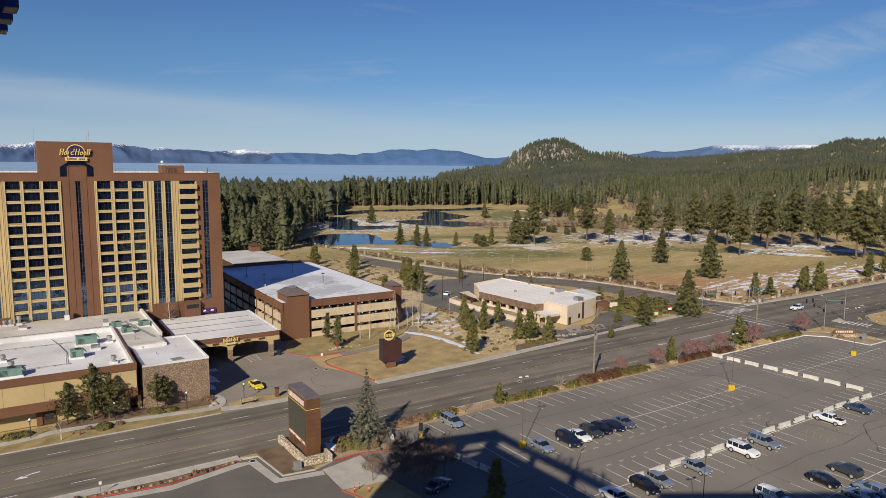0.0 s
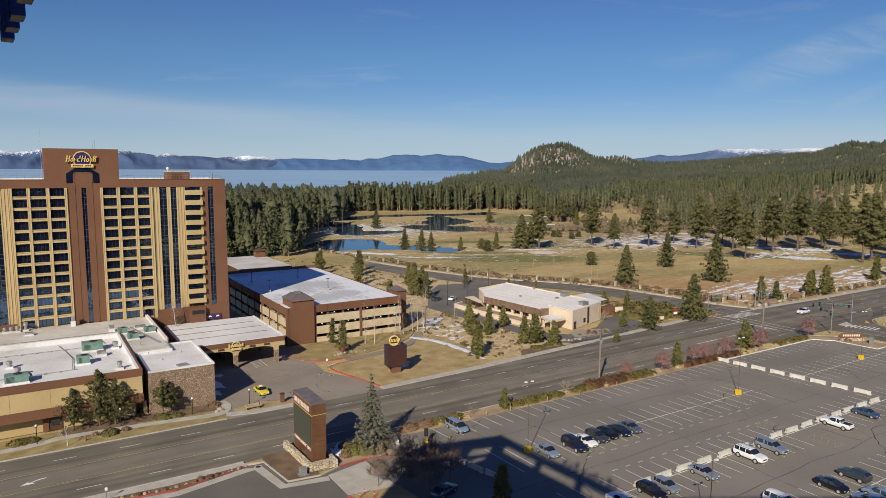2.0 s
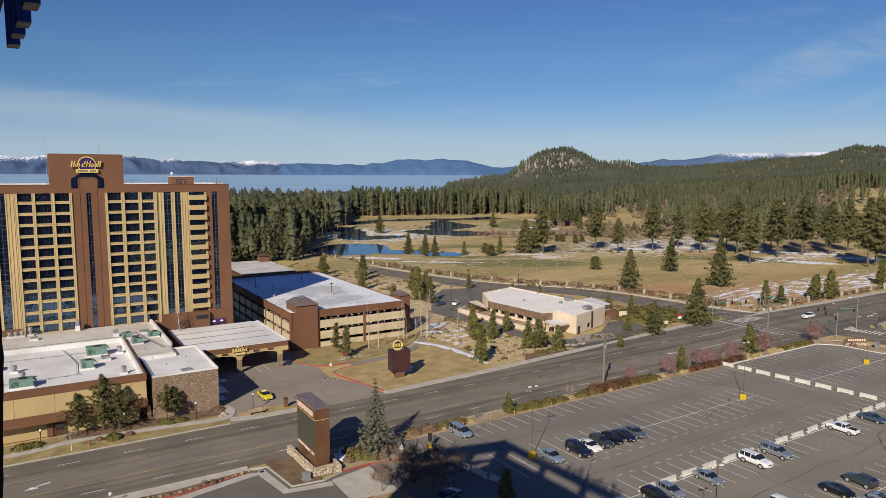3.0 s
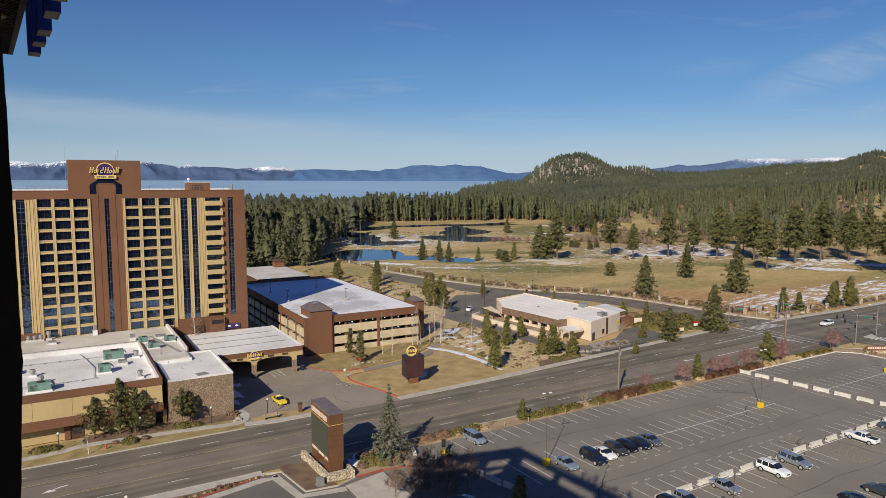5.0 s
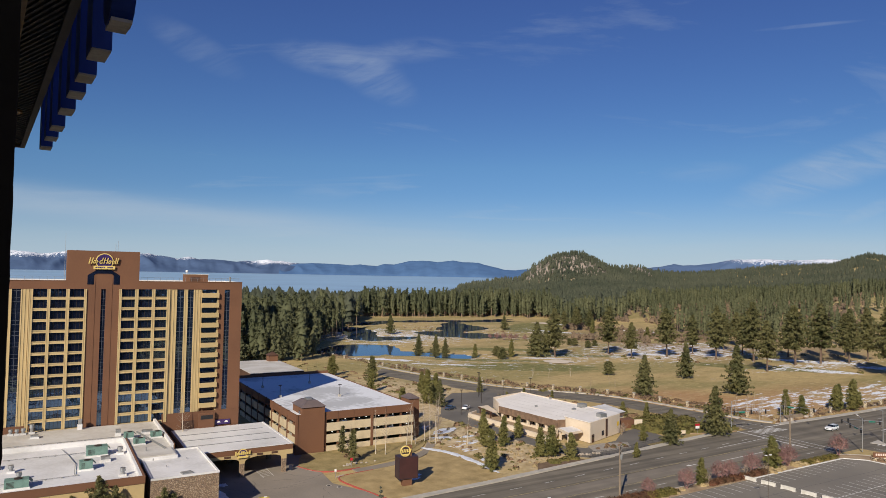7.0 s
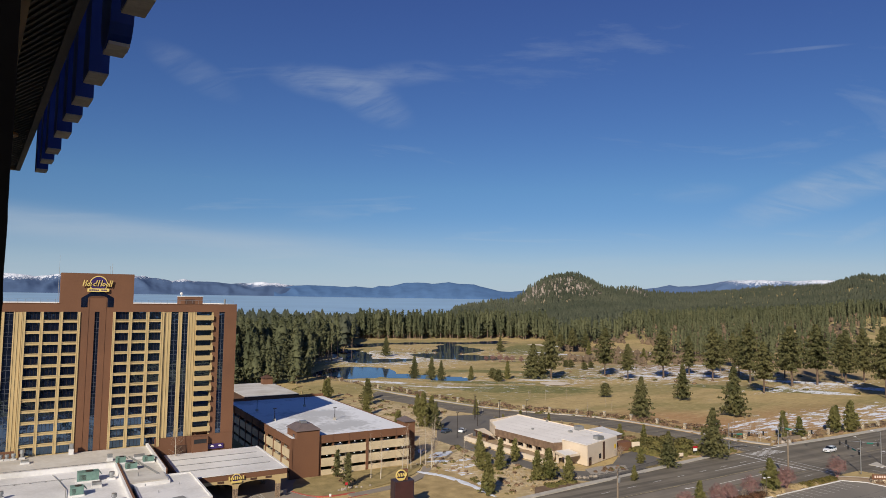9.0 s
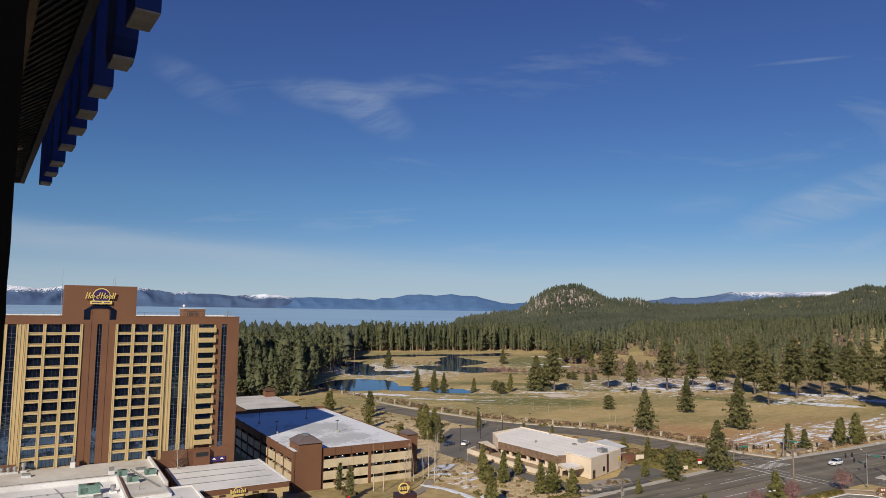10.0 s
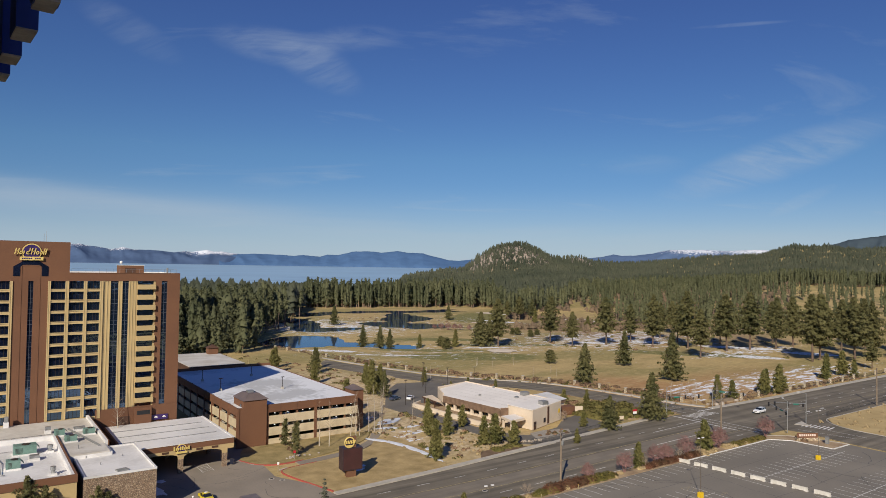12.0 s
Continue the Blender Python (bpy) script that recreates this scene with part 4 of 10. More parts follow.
def build_tower():
    t = base("hotel_tower", "tall brown and tan stucco hotel tower with dark windows", "hotel tower", (TX, TY, 0))
    hw, dep, roof = 32.65, 19.0, 43.2
    win, back = 0.0, 0.55
    # wall surfaces lie at y = 0, windows sit back; the core closes the block behind
    core = Shape().box(-hw + 0.02, back + 0.1, 0, hw - 0.02, dep, roof - 0.6)
    core.part("core", BROWN, t)
    brown, tan = 0, 1

    def upright(x0, x1, m, z0=0.0, z1=TOPWIN, y0=0.0):
        Shape().box(x0, y0, z0, x1, back + 0.1, z1).part("wall", (BROWN, TAN)[m], t)

    Shape().box(-hw, -0.12, TOPWIN, hw, back + 0.1, roof).part("frieze", BROWN, t)
    upright(-3.55, -0.45, brown, 0, TOPWIN, -0.12)
    upright(0.55, 3.45, brown, 0, TOPWIN, -0.12)
    for s in (-1, 1):
        def span(a, b, m, z0=0.0, z1=TOPWIN, y0=0.0):
            upright(min(s * a, s * b), max(s * a, s * b), m, z0, z1, y0)
        for a, b in ((3.45, 4.0), (7.0, 7.7), (10.85, 11.5), (14.3, 14.95)):
            span(a, b, tan, 8.5, TOPWIN, -0.3)
            e0, e1 = min(s * a, s * b), max(s * a, s * b)
            Shape().box(e0, -0.36, 8.5, e0 + 0.16, -0.30, TOPWIN).box(e1 - 0.16, -0.36, 8.5, e1, -0.30, TOPWIN).part("pier_rib", TAN_BAND, t)
        span(14.95, 16.65, tan, 8.5)
        span(18.35, 19.25, tan, 8.5)
        span(20.65, 22.65, tan, 8.5)
        for q0 in (15.1, 15.75, 16.4, 18.38, 19.02, 20.75, 21.4, 22.05):
            Shape().box(min(s * q0, s * (q0 + 0.2)), -0.10, 8.5, max(s * q0, s * (q0 + 0.2)), 0.0, TOPWIN).part("pier_rib", TAN_BAND, t)
        span(26.45, 26.8, tan, 8.5)
        span(26.8, 28.25, brown, 0, TOPWIN, -0.12)
        span(29.65, hw, brown, 0, TOPWIN, -0.12)
        span(14.0, hw, brown, 0, 10.4, -0.25)
    # strips of glass, floor by floor
    bar = Shape()
    for a, b, z0 in ((-0.45, 0.55, 8.5), (16.65, 18.35, 10.4), (19.25, 20.65, 10.4), (28.25, 29.65, 10.4)):
        for s in ((1,) if a < 0 else (-1, 1)):
            x0, x1 = (a, b) if s > 0 else (-b, -a)
            top = 44.4 if a < 0 else TOPWIN
            pane = Shape()
            pane.box(x0, back - 0.25, z0, x1, back, top)
            pane.part("window_strip", TOWERGLASS, t, "narrow full-height strip of dark glass")
            z = z0
            while z < top:
                bar.box(x0, back - 0.31, z, x1, back - 0.25, z + 0.07)
                bar.box(x0, back - 0.31, z + 0.9, x1, back - 0.25, z + 0.95)
                z += FLOOR
            bar.box((x0 + x1) / 2 - 0.03, back - 0.31, z0, (x0 + x1) / 2 + 0.03, back - 0.25, top)
    bar.part("mullion_grid", mat("window_bars", (0.11, 0.12, 0.14), (0.08, 0.09, 0.11), 0.6, 1.0, 8.0), t)
    # rows of windows between the piers, each with its tan spandrel
    for s in (-1, 1):
        for a, b in ((4.0, 7.0), (7.7, 10.85), (11.5, 14.3)):
            x0, x1 = (a, b) if s > 0 else (-b, -a)
            for i in range(ROWS_N):
                ztop = TOPWIN - FLOOR * i
                if ztop - FLOOR < 8.0:
                    continue
                w = base("window", "dark window with thin mullions", "")
                del w["label"]
                w.parent = t
                Shape().box(x0, back - 0.1, ztop - 1.86, x1, back, ztop).part("pane", TOWERGLASS, w)
                fr = Shape()
                for k in (1, 2, 3):
                    xm = x0 + (x1 - x0) * k / 4
                    fr.box(xm - 0.035, back - 0.15, ztop - 1.86, xm + 0.035, back - 0.1, ztop)
                fr.box(x0, back - 0.15, ztop - 1.86, x1, back - 0.1, ztop - 1.8)
                fr.part("frame", DARKMETAL, w)
                sp = Shape().box(x0, -0.10, ztop - 2.46, x1, back, ztop - 1.86)
                sp.box(x0, -0.22, ztop - 2.00, x1, -0.10, ztop - 1.84).box(x0, -0.22, ztop - 2.48, x1, -0.10, ztop - 2.34)
                sp.part("spandrel", TAN_BAND, t)
    # door opening and porch above the low roofs; flat dark panels paint the shade inside
    Shape().box(18.6, -0.31, 5.5, 21.6, -0.26, 8.3).part("doorway", DARKBROWN, t)
    Shape().box(22.6, -1.3, 5.0, 26.4, -0.26, 10.1).part("porch", BROWN, t)
    Shape().box(23.0, -1.36, 8.5, 26.0, -1.31, 9.5).part("porch_opening", BLACK, t)
    # balconies at the ends
    for s in (-1, 1):
        x0, x1 = (22.65, 26.45) if s > 0 else (-26.45, -22.65)
        for i in range(12):
            ztop = TOPWIN - FLOOR * i
            b = base("balcony", "", "")
            b.parent = t
            box = Shape()
            box.box(x0, -0.75, ztop - 2.05, x1 + 0.35 * (s > 0), -0.62, ztop - 0.85)
            box.box(x0, -0.62, ztop - 2.05, x0 + 0.13, back, ztop - 0.85)
            box.box(x1 + 0.35 * (s > 0) - 0.13, -0.62, ztop - 2.05, x1 + 0.35 * (s > 0), 0.02, ztop - 0.85)
            box.box(x0 + 0.13, -0.62, ztop - 2.05, x1, back, ztop - 1.9)
            box.part("parapet", TAN, b)
            Shape().box(x0, back, ztop - 1.9, x1, back + 0.08, ztop + 0.5).part("pane", TOWERGLASS, b)
    # crown with its dark arch
    cr = Shape()
    cr.box(-7.75, -0.12, roof, 7.75, 7.5, 50.4)
    cr.part("crown", BROWN, t)
    arch = Shape()
    for s in (-1, 1):
        arch.box(min(s * 2.1, s * 3.45), -0.17, 42.4, max(s * 2.1, s * 3.45), -0.125, 44.6)
        arch.add([(s * 2.1, -0.17, 44.6), (s * 3.45, -0.17, 44.6), (s * 1.35, -0.17, 46.0), (s * 1.35, -0.17, 45.0)], [(0, 1, 2, 3)])
    arch.box(-1.35, -0.17, 45.0, 1.35, -0.125, 46.0)
    arch.part("crown_glass", TOWERGLASS, t, "dark glass band bent round the strip window")
    fr = Shape()
    fr.box(-1.9, -0.2, 8.5, -1.75, -0.12, 44.9)
    fr.box(1.75, -0.2, 8.5, 1.9, -0.12, 44.9)
    fr.box(-1.9, -0.2, 44.75, 1.9, -0.12, 44.9)
    fr.part("trim", BROWN, t)
    sg = base("sign", "", "")
    sg.parent = t
    sg.location = (0, -0.3, 47.8)
    tagged(sg, "gold lettered hotel sign with a purple disc")
    disc = Shape().rod((0, 0, 0.1), (0, -0.12, 0.1), 1.95, n=32)
    disc.part("ring", GOLD, sg)
    Shape().rod((0, -0.12, 0.1), (0, -0.18, 0.1), 1.72, n=32).part("disc", PURPLE, sg)
    Shape().box(-2.3, -0.3, -1.75, 2.3, -0.19, -0.95).part("panel", GOLD, sg)
    for i in range(9):
        if i != 5:
            Shape().box(-1.9 + i * 0.42, -0.33, -1.5, -1.6 + i * 0.42, -0.305, -1.2).part("bar", PURPLE, sg)
    # the name as plain slanting strokes and rings
    x = -3.3
    for i, (w, h, ring) in enumerate(((0.8, 1.45, 0), (0.62, 0.85, 1), (0.5, 0.85, 0), (0.66, 1.45, 1), (0.85, 1.45, 0), (0.66, 0.85, 1), (0.58, 0.85, 1), (0.66, 1.45, 0))):
        g = Shape()

        def slant(x0, z0, x1, z1, wide=0.2):
            k = 0.22
            g.add([(x0 + k * z0, -0.36, z0), (x0 + wide + k * z0, -0.36, z0), (x1 + wide + k * z1, -0.36, z1), (x1 + k * z1, -0.36, z1),
                   (x0 + k * z0, -0.2, z0), (x0 + wide + k * z0, -0.2, z0), (x1 + wide + k * z1, -0.2, z1), (x1 + k * z1, -0.2, z1)],
                  [(0, 1, 2, 3), (7, 6, 5, 4), (0, 4, 5, 1), (1, 5, 6, 2), (2, 6, 7, 3), (3, 7, 4, 0)])

        z = -0.45
        if ring:
            for q in range(10):
                a0, a1 = 2 * math.pi * q / 10, 2 * math.pi * (q + 1) / 10
                cx, cz, rx, rz = x + w / 2, z + 0.42, w / 2, 0.42
                pts = [(cx + rx * f * math.cos(a) + 0.22 * (cz + rz * f * math.sin(a)), cz + rz * f * math.sin(a)) for a, f in ((a0, 1), (a1, 1), (a1, 0.5), (a0, 0.5))]
                g.add([(u, -0.36, v) for u, v in pts] + [(u, -0.2, v) for u, v in pts], [(3, 2, 1, 0), (0, 1, 5, 4), (2, 3, 7, 6)])
            if h > 1:
                slant(x + w - 0.2, z, x + w - 0.2, z + h)
        else:
            slant(x, z, x, z + h)
            if w > 0.6:
                slant(x + w - 0.24, z, x + w - 0.24, z + h * 0.98)
            slant(x, z + h * 0.45, x + w - 0.3, z + h * 0.62, 0.26)
        g.part("stroke", GOLD, sg)
        x += w + 0.1 + (0.18 if i == 3 else 0)
    # roof edge
    rf = Shape().box(-hw + 0.3, 0.7, roof - 0.6, hw - 0.3, dep - 0.3, roof - 0.45)
    rf.part("roof", MEMBRANE_OLD, t)
    for x0, x1 in ((-hw, -7.75), (7.75, hw)):
        Shape().box(x0, -0.2, roof, x1, 0.35, roof + 0.12).part("roof_edge", BROWN, t)
    back_par = Shape().box(-hw, dep - 0.3, roof - 0.6, hw, dep, roof + 0.15).box(-hw, 0.7, roof - 0.6, -hw + 0.3, dep - 0.3, roof + 0.1).box(hw - 0.3, 0.7, roof - 0.6, hw, dep - 0.3, roof + 0.1)
    back_par.part("parapet", MEMBRANE, t)
    for x0, x1 in ((-hw, -8.5), (8.5, hw)):
        rail = Shape()
        rail.box(x0, 3.0, roof + 0.95, x1, 3.05, roof + 1.0)
        x = x0
        while x < x1:
            rail.box(x, 3.0, roof - 0.45, x + 0.05, 3.05, roof + 1.0)
            x += 1.5
        rail.part("railing", METAL, t)
    ph = Shape().box(19.7, 6, roof - 0.45, 25.2, 11, roof + 1.9)
    Shape().box(19.6, 5.9, roof + 1.9, 25.3, 11.1, roof + 2.02).part("coping", MEMBRANE, t)
    ph.part("penthouse", BROWN, t)
    Shape().box(20.7, 5.93, roof + 0.1, 23.2, 6.0, roof + 1.3).part("louvre", DARKBROWN, t)
    dish = Shape().blob((19.9, 6.5, roof + 2.7), (0.38, 0.24, 0.38), random.Random(1), 10, 6, 0.02)
    dish.rod((19.9, 6.5, roof + 1.9), (19.9, 6.5, roof + 2.4), 0.06)
    dish.part("antenna_dish", WHITESIGN, t, smooth=True)
    Shape().rod((-8.2, 1.0, 42.7), (-8.2, 1.0, 54.5), 0.05, 0.02).part("antenna_mast", METAL, t)
    Shape().rod((2.6, 3, 50.4), (2.6, 3, 52.3), 0.04).part("antenna_mast", METAL, t)
    Shape().rod((3.1, 3, 50.4), (3.1, 3, 53), 0.04).part("antenna_mast", METAL, t)
    Shape().rod((30.0, 2.0, 42.7), (30.0, 2.0, 44.6), 0.22).part("vent_pipe", GREYPAINT, t)
    lob = base("sign", "small purple sign with two white mountain shapes", "")
    lob.parent = t
    Shape().box(26.6, -0.55, 6.7, 30.4, -0.26, 7.9).part("panel", PURPLE, lob)
    for x in (27.1, 29.0):
        Shape().add([(x, -0.58, 7.2), (x + 1.0, -0.58, 7.2), (x + 0.7, -0.58, 7.6), (x + 0.3, -0.58, 7.6)], [(0, 1, 2, 3)]).part("motif", WHITESIGN, lob)
    return t


build_tower()

# ---- low casino building before the tower ----
def build_podium():
    t = base("casino_building", "low tan casino building with brown bands and white flat roofs", "building", (0, 131, 0))
    # front wing
    w = Shape()
    w.box(-75, 1.6, 0, 15.6, 32, 3.2)
    w.box(-75, 0, 4.6, 16.7, 32, 8.0)
    w.part("wall", TAN, t)
    bd = Shape().box(-75, -0.12, 2.9, 16.8, 31.9, 4.6).box(-75, -0.12, 8.0, 16.8, 0.3, 9.3).box(16.4, 0.3, 8.0, 16.8, 32, 9.3).box(0.6, 1.3, 0, 1.5, 1.6, 2.9).box(10.2, 1.3, 0, 10.9, 1.6, 2.9)
    bd.part("band", BROWN, t)
    for x in range(-70, 16, 6):
        Shape().box(x, -0.012, 4.6, x + 0.03, 0, 8.0).part("joint", DARKBROWN, t)
    Shape().box(-75, 0.3, 8.0, 16.4, 31.6, 8.35).part("roof", MEMBRANE, t)
    Shape().box(-75, 31.6, 8.0, 16.4, 32.2, 9.3).box(15.95, 0.35, 8.36, 16.39, 31.6, 9.28).box(-75, 0.31, 8.36, 15.9, 0.62, 9.2).part("parapet", MEMBRANE, t)
    d = base("door", "", "")
    d.parent = t
    Shape().box(1.6, 1.45, 0, 3.6, 1.58, 2.3).part("panel", DARKBROWN, d)
    Shape().box(1.9, 1.4, 0.9, 3.3, 1.45, 1.9).part("pane", GLASS, d)
    # rear wing, up to the tower
    w = Shape().box(-75, 32.2, 0, 24.6, 47.5, 8.7).box(17.0, 14.5, 0, 24.6, 32.2, 8.7)
    w.part("rear_wall", MEMBRANE, t)
    Shape().box(-75, 32.2, 8.7, 24.2, 47.5, 8.95).box(17.0, 14.5, 8.7, 24.2, 32.2, 8.95).part("rear_roof", MEMBRANE_OLD, t)
    Shape().box(24.2, 20.7, 7.6, 24.75, 47.5, 9.6).part("rear_parapet", MEMBRANE, t)
    Shape().box(24.76, 20.7, 7.6, 25.0, 47.5, 9.5).part("rear_band", BROWN, t)
    # recessed link
    Shape().box(15.62, 3.4, 0, 17.78, 4.0, 3.0).part("link_base", RUBBLE, t)
    Shape().box(16.82, 5.0, 3.0, 17.78, 5.4, 8.0).part("link_wall", BROWN, t)
    Shape().box(16.9, 1.4, 0, 17.5, 2.0, 2.6).part("link_pier", TAN, t)
    # stone block
    s = Shape().box(17.8, 0.6, 0, 29.8, 20.6, 8.0)
    s.part("stone_block", RUBBLE, t, "block faced with brown rubble stone")
    Shape().box(18.1, 0.9, 8.0, 29.5, 20.3, 8.05).part("stone_block_roof", MEMBRANE, t)
    p = Shape().box(17.8, 0.55, 8.0, 29.85, 0.9, 8.35).box(29.5, 0.9, 8.0, 29.85, 20.6, 8.35).box(17.8, 0.9, 8.0, 18.1, 20.6, 8.35).box(18.1, 20.3, 8.0, 29.5, 20.6, 8.35)
    p.part("coping", MEMBRANE, t)
    return t


build_podium()


def build_canopy():
    """The arched porch for cars."""
    t = base("porte_cochere", "tan arched car porch with a white flat roof", "car porch", (28, 153, 0))
    W, D = 23.2, 25.0
    Shape().box(0, 0, 5.1, W, D, 6.3).part("fascia", BROWN, t)
    Shape().box(0.35, 0.35, 6.3, W - 0.35, D, 6.34).part("roof", MEMBRANE, t)
    Shape().box(-0.1, -0.1, 6.3, W + 0.1, 0.35, 6.45).box(W - 0.35, 0.35, 6.3, W + 0.1, D, 6.45).part("coping", MEMBRANE, t)
    for x in (0.27, 0.5, 0.73):
        Shape().box(1.0, D * x, 6.34, W - 2.0, D * x + 0.22, 6.46).part("seam", GREYPAINT, t)
    cols = (2.2, 11.6, 21.2)

    def arcade(y0, y1):
        g = Shape()
        for a, b in ((cols[0], cols[1]), (cols[1], cols[2])):
            n, c, r = 16, (a + b) / 2, (b - a) / 2 - 0.55
            xs = [c - r * math.cos(math.pi * i / n) for i in range(n + 1)]
            zs = [3.05 + 1.35 * math.sin(math.pi * i / n) ** 0.6 for i in range(n + 1)]
            for i in range(n):
                q = [(xs[i], zs[i]), (xs[i + 1], zs[i + 1]), (xs[i + 1], 5.1), (xs[i], 5.1)]
                g.add([(x, y0, z) for x, z in q] + [(x, y1, z) for x, z in q], [(0, 1, 2, 3), (7, 6, 5, 4), (1, 0, 4, 5)])
        for x in cols:
            g.box(x - 0.55, y0, 3.05, x + 0.55, y1, 5.1)
        g.box(cols[2] + 0.55, y0, 4.0, W, y1, 5.1).box(0, y0, 4.0, cols[0] - 0.55, y1, 5.1)
        return g

    arcade(0.05, 0.6).part("arcade", TAN, t)
    arcade(D - 1.2, D - 0.6).part("arcade", TAN, t)
    side = Shape().box(W - 0.5, 0.6, 4.0, W - 0.02, D, 5.1)
    side.part("side_beam", TAN, t)
    for x in cols:
        for y in (0.0, 12.0, D - 1.3):
            Shape().box(x - 0.5, y, 0, x + 0.5, y + 0.8, 3.05).part("column", RUBBLE, t)
    sg = base("sign", "gold sign with a purple disc", "")
    sg.parent = t
    sg.location = (11.6, -0.15, 5.35)
    Shape().rod((0, 0, 0), (0, -0.1, 0), 1.05, n=28).part("ring", GOLD, sg)
    Shape().rod((0, -0.1, 0), (0, -0.14, 0), 0.85, n=28).part("disc", PURPLE, sg)
    Shape().box(-1.2, -0.2, -0.95, 1.2, -0.145, -0.5).part("panel", GOLD, sg)
    for i, h in enumerate((0.8, 0.5, 0.5, 0.75, 0.8, 0.5, 0.5, 0.75)):
        Shape().box(-1.7 + i * 0.44, -0.28, -0.2, -1.42 + i * 0.44, -0.15, -0.2 + h).part("stroke", GOLD, sg)
    for x in (7.6, 14.8, 18.2):
        Shape().box(x, -0.03, 4.55, x + 1.4, 0.04, 5.0).part("name_plate", DARKBROWN, t)
    return t


build_canopy()

# ---- parking garage ----
DECKLAMP = bpy.data.materials.new("lit_lamp_diffuser")
DECKLAMP.use_nodes = True
DECKLAMP.node_tree.nodes["Principled BSDF"].inputs["Base Color"].default_value = (0.8, 0.8, 0.78, 1)
DECKLAMP.node_tree.nodes["Principled BSDF"].inputs["Emission Color"].default_value = (1.0, 0.96, 0.88, 1)
DECKLAMP.node_tree.nodes["Principled BSDF"].inputs["Emission Strength"].default_value = 1.5


def build_garage():
    t = base("parking_garage", "three-level parking garage with brown parapet and tan panels", "parking garage", (0, 166, 0))
    X0, X1, D = 56.0, 90.0, 66.0
    deck = Shape()
    for z in (2.9, 5.9, 8.9):
        deck.box(X0 + 0.6, 0.6, z - 0.35, X1 - 0.3, D, z)
    deck.part("deck", CONCRETE, t)
    Shape().box(X0 + 0.3, 0.3, 8.9, X1 - 0.3, D - 0.3, 9.86).part("roof_deck", ROOFDECK, t)
    # solid dark block added inside, filling the middle behind the openings
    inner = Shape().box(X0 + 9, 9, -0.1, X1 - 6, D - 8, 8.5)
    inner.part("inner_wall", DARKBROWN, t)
    # front, facing the road
    for a, b in ((64.0, 77.0), (77.7, 90.0)):
        Shape().box(a, 0, 8.0, b, 0.3, 10.0).part("parapet", BROWN, t)
        for z0, z1 in ((5.0, 7.1), (2.05, 4.15), (-0.1, 1.25)):
            n = 3
            for k in range(n):
                u, v = a + (b - a) * k / n, a + (b - a) * (k + 1) / n - 0.04
                Shape().box(u, 0.02, z0 + 0.03 * (k % 2), v, 0.28, z1).part("panel", GARAGETAN, t)
    for x in (63.6, 77.0):
        Shape().box(x, -0.1, 0, x + 0.7, 0.5, 10.0).part("pier", BROWN, t)
    for x in (67.5, 72.0, 81.5, 86.0):
        Shape().box(x, 0.3, 0, x + 0.5, 0.8, 8.9).part("column", BROWN, t)
        Shape().box(x, -0.03, 8.0, x + 0.09, 0, 10.0).part("joint", DARKBROWN, t)
    for x in (66.2, 69.8, 73.9, 75.9, 79.6, 83.8, 88.2):
        for z in (7.55, 4.55):
            Shape().box(x - 0.13, 0.55, z, x + 0.13, 0.75, z + 0.12).part("deck_lamp", DECKLAMP, t, "small lit white lamp")
    # side, facing the tower
    ys = [-0.4, *(6.5 + 7.0 * i for i in range(9))]
    Shape().box(X0, -0.6, 0, 57.6, -0.3, 10.0).part("corner_wall", BROWN, t)
    for a, b in zip(ys, ys[1:]):
        Shape().box(X0, a, 8.0, X0 + 0.3, b, 10.0).part("parapet", BROWN, t)
        for z0, z1 in ((5.0, 7.1), (2.05, 4.15), (-0.1, 1.25)):
            Shape().box(X0 + 0.02, a + 0.35, z0, X0 + 0.28, b - 0.35, z1).part("panel", GARAGETAN, t)
    for y in ys:
        Shape().box(X0 - 0.08, y - 0.35, 0, X0 + 0.5, y + 0.35, 10.0).part("pier", BROWN, t)
    Shape().box(X1 - 0.3, 0.3, 0, X1, D, 10.0).part("side_wall", BROWN, t)
    Shape().box(X0, D - 0.3, 8, X1, D, 10.75).part("back_parapet", BROWN, t)
    # rear deck, a little higher, with a brick hut
    Shape().box(62, D, 0, 81, D + 34, 11.05).part("rear_block", DARKBROWN, t)
    Shape().box(62, D + 0.1, 11.05, 81, D + 34, 11.2).part("rear_deck", MEMBRANE_OLD, t)
    hut = base("roof_hut", "small brick hut with a hipped roof", "")
    hut.parent = t
    Shape().box(76.6, D + 28.5, 11.2, 80.2, D + 32, 13.5).part("wall", BROWN, hut)
    Shape().add([(76.2, D + 28.1, 13.5), (80.6, D + 28.1, 13.5), (80.6, D + 32.4, 13.5), (76.2, D + 32.4, 13.5), (78.4, D + 30.2, 14.9)],
                [(0, 1, 4), (1, 2, 4), (2, 3, 4), (3, 0, 4), (3, 2, 1, 0)]).part("roof", DARKBROWN, hut)

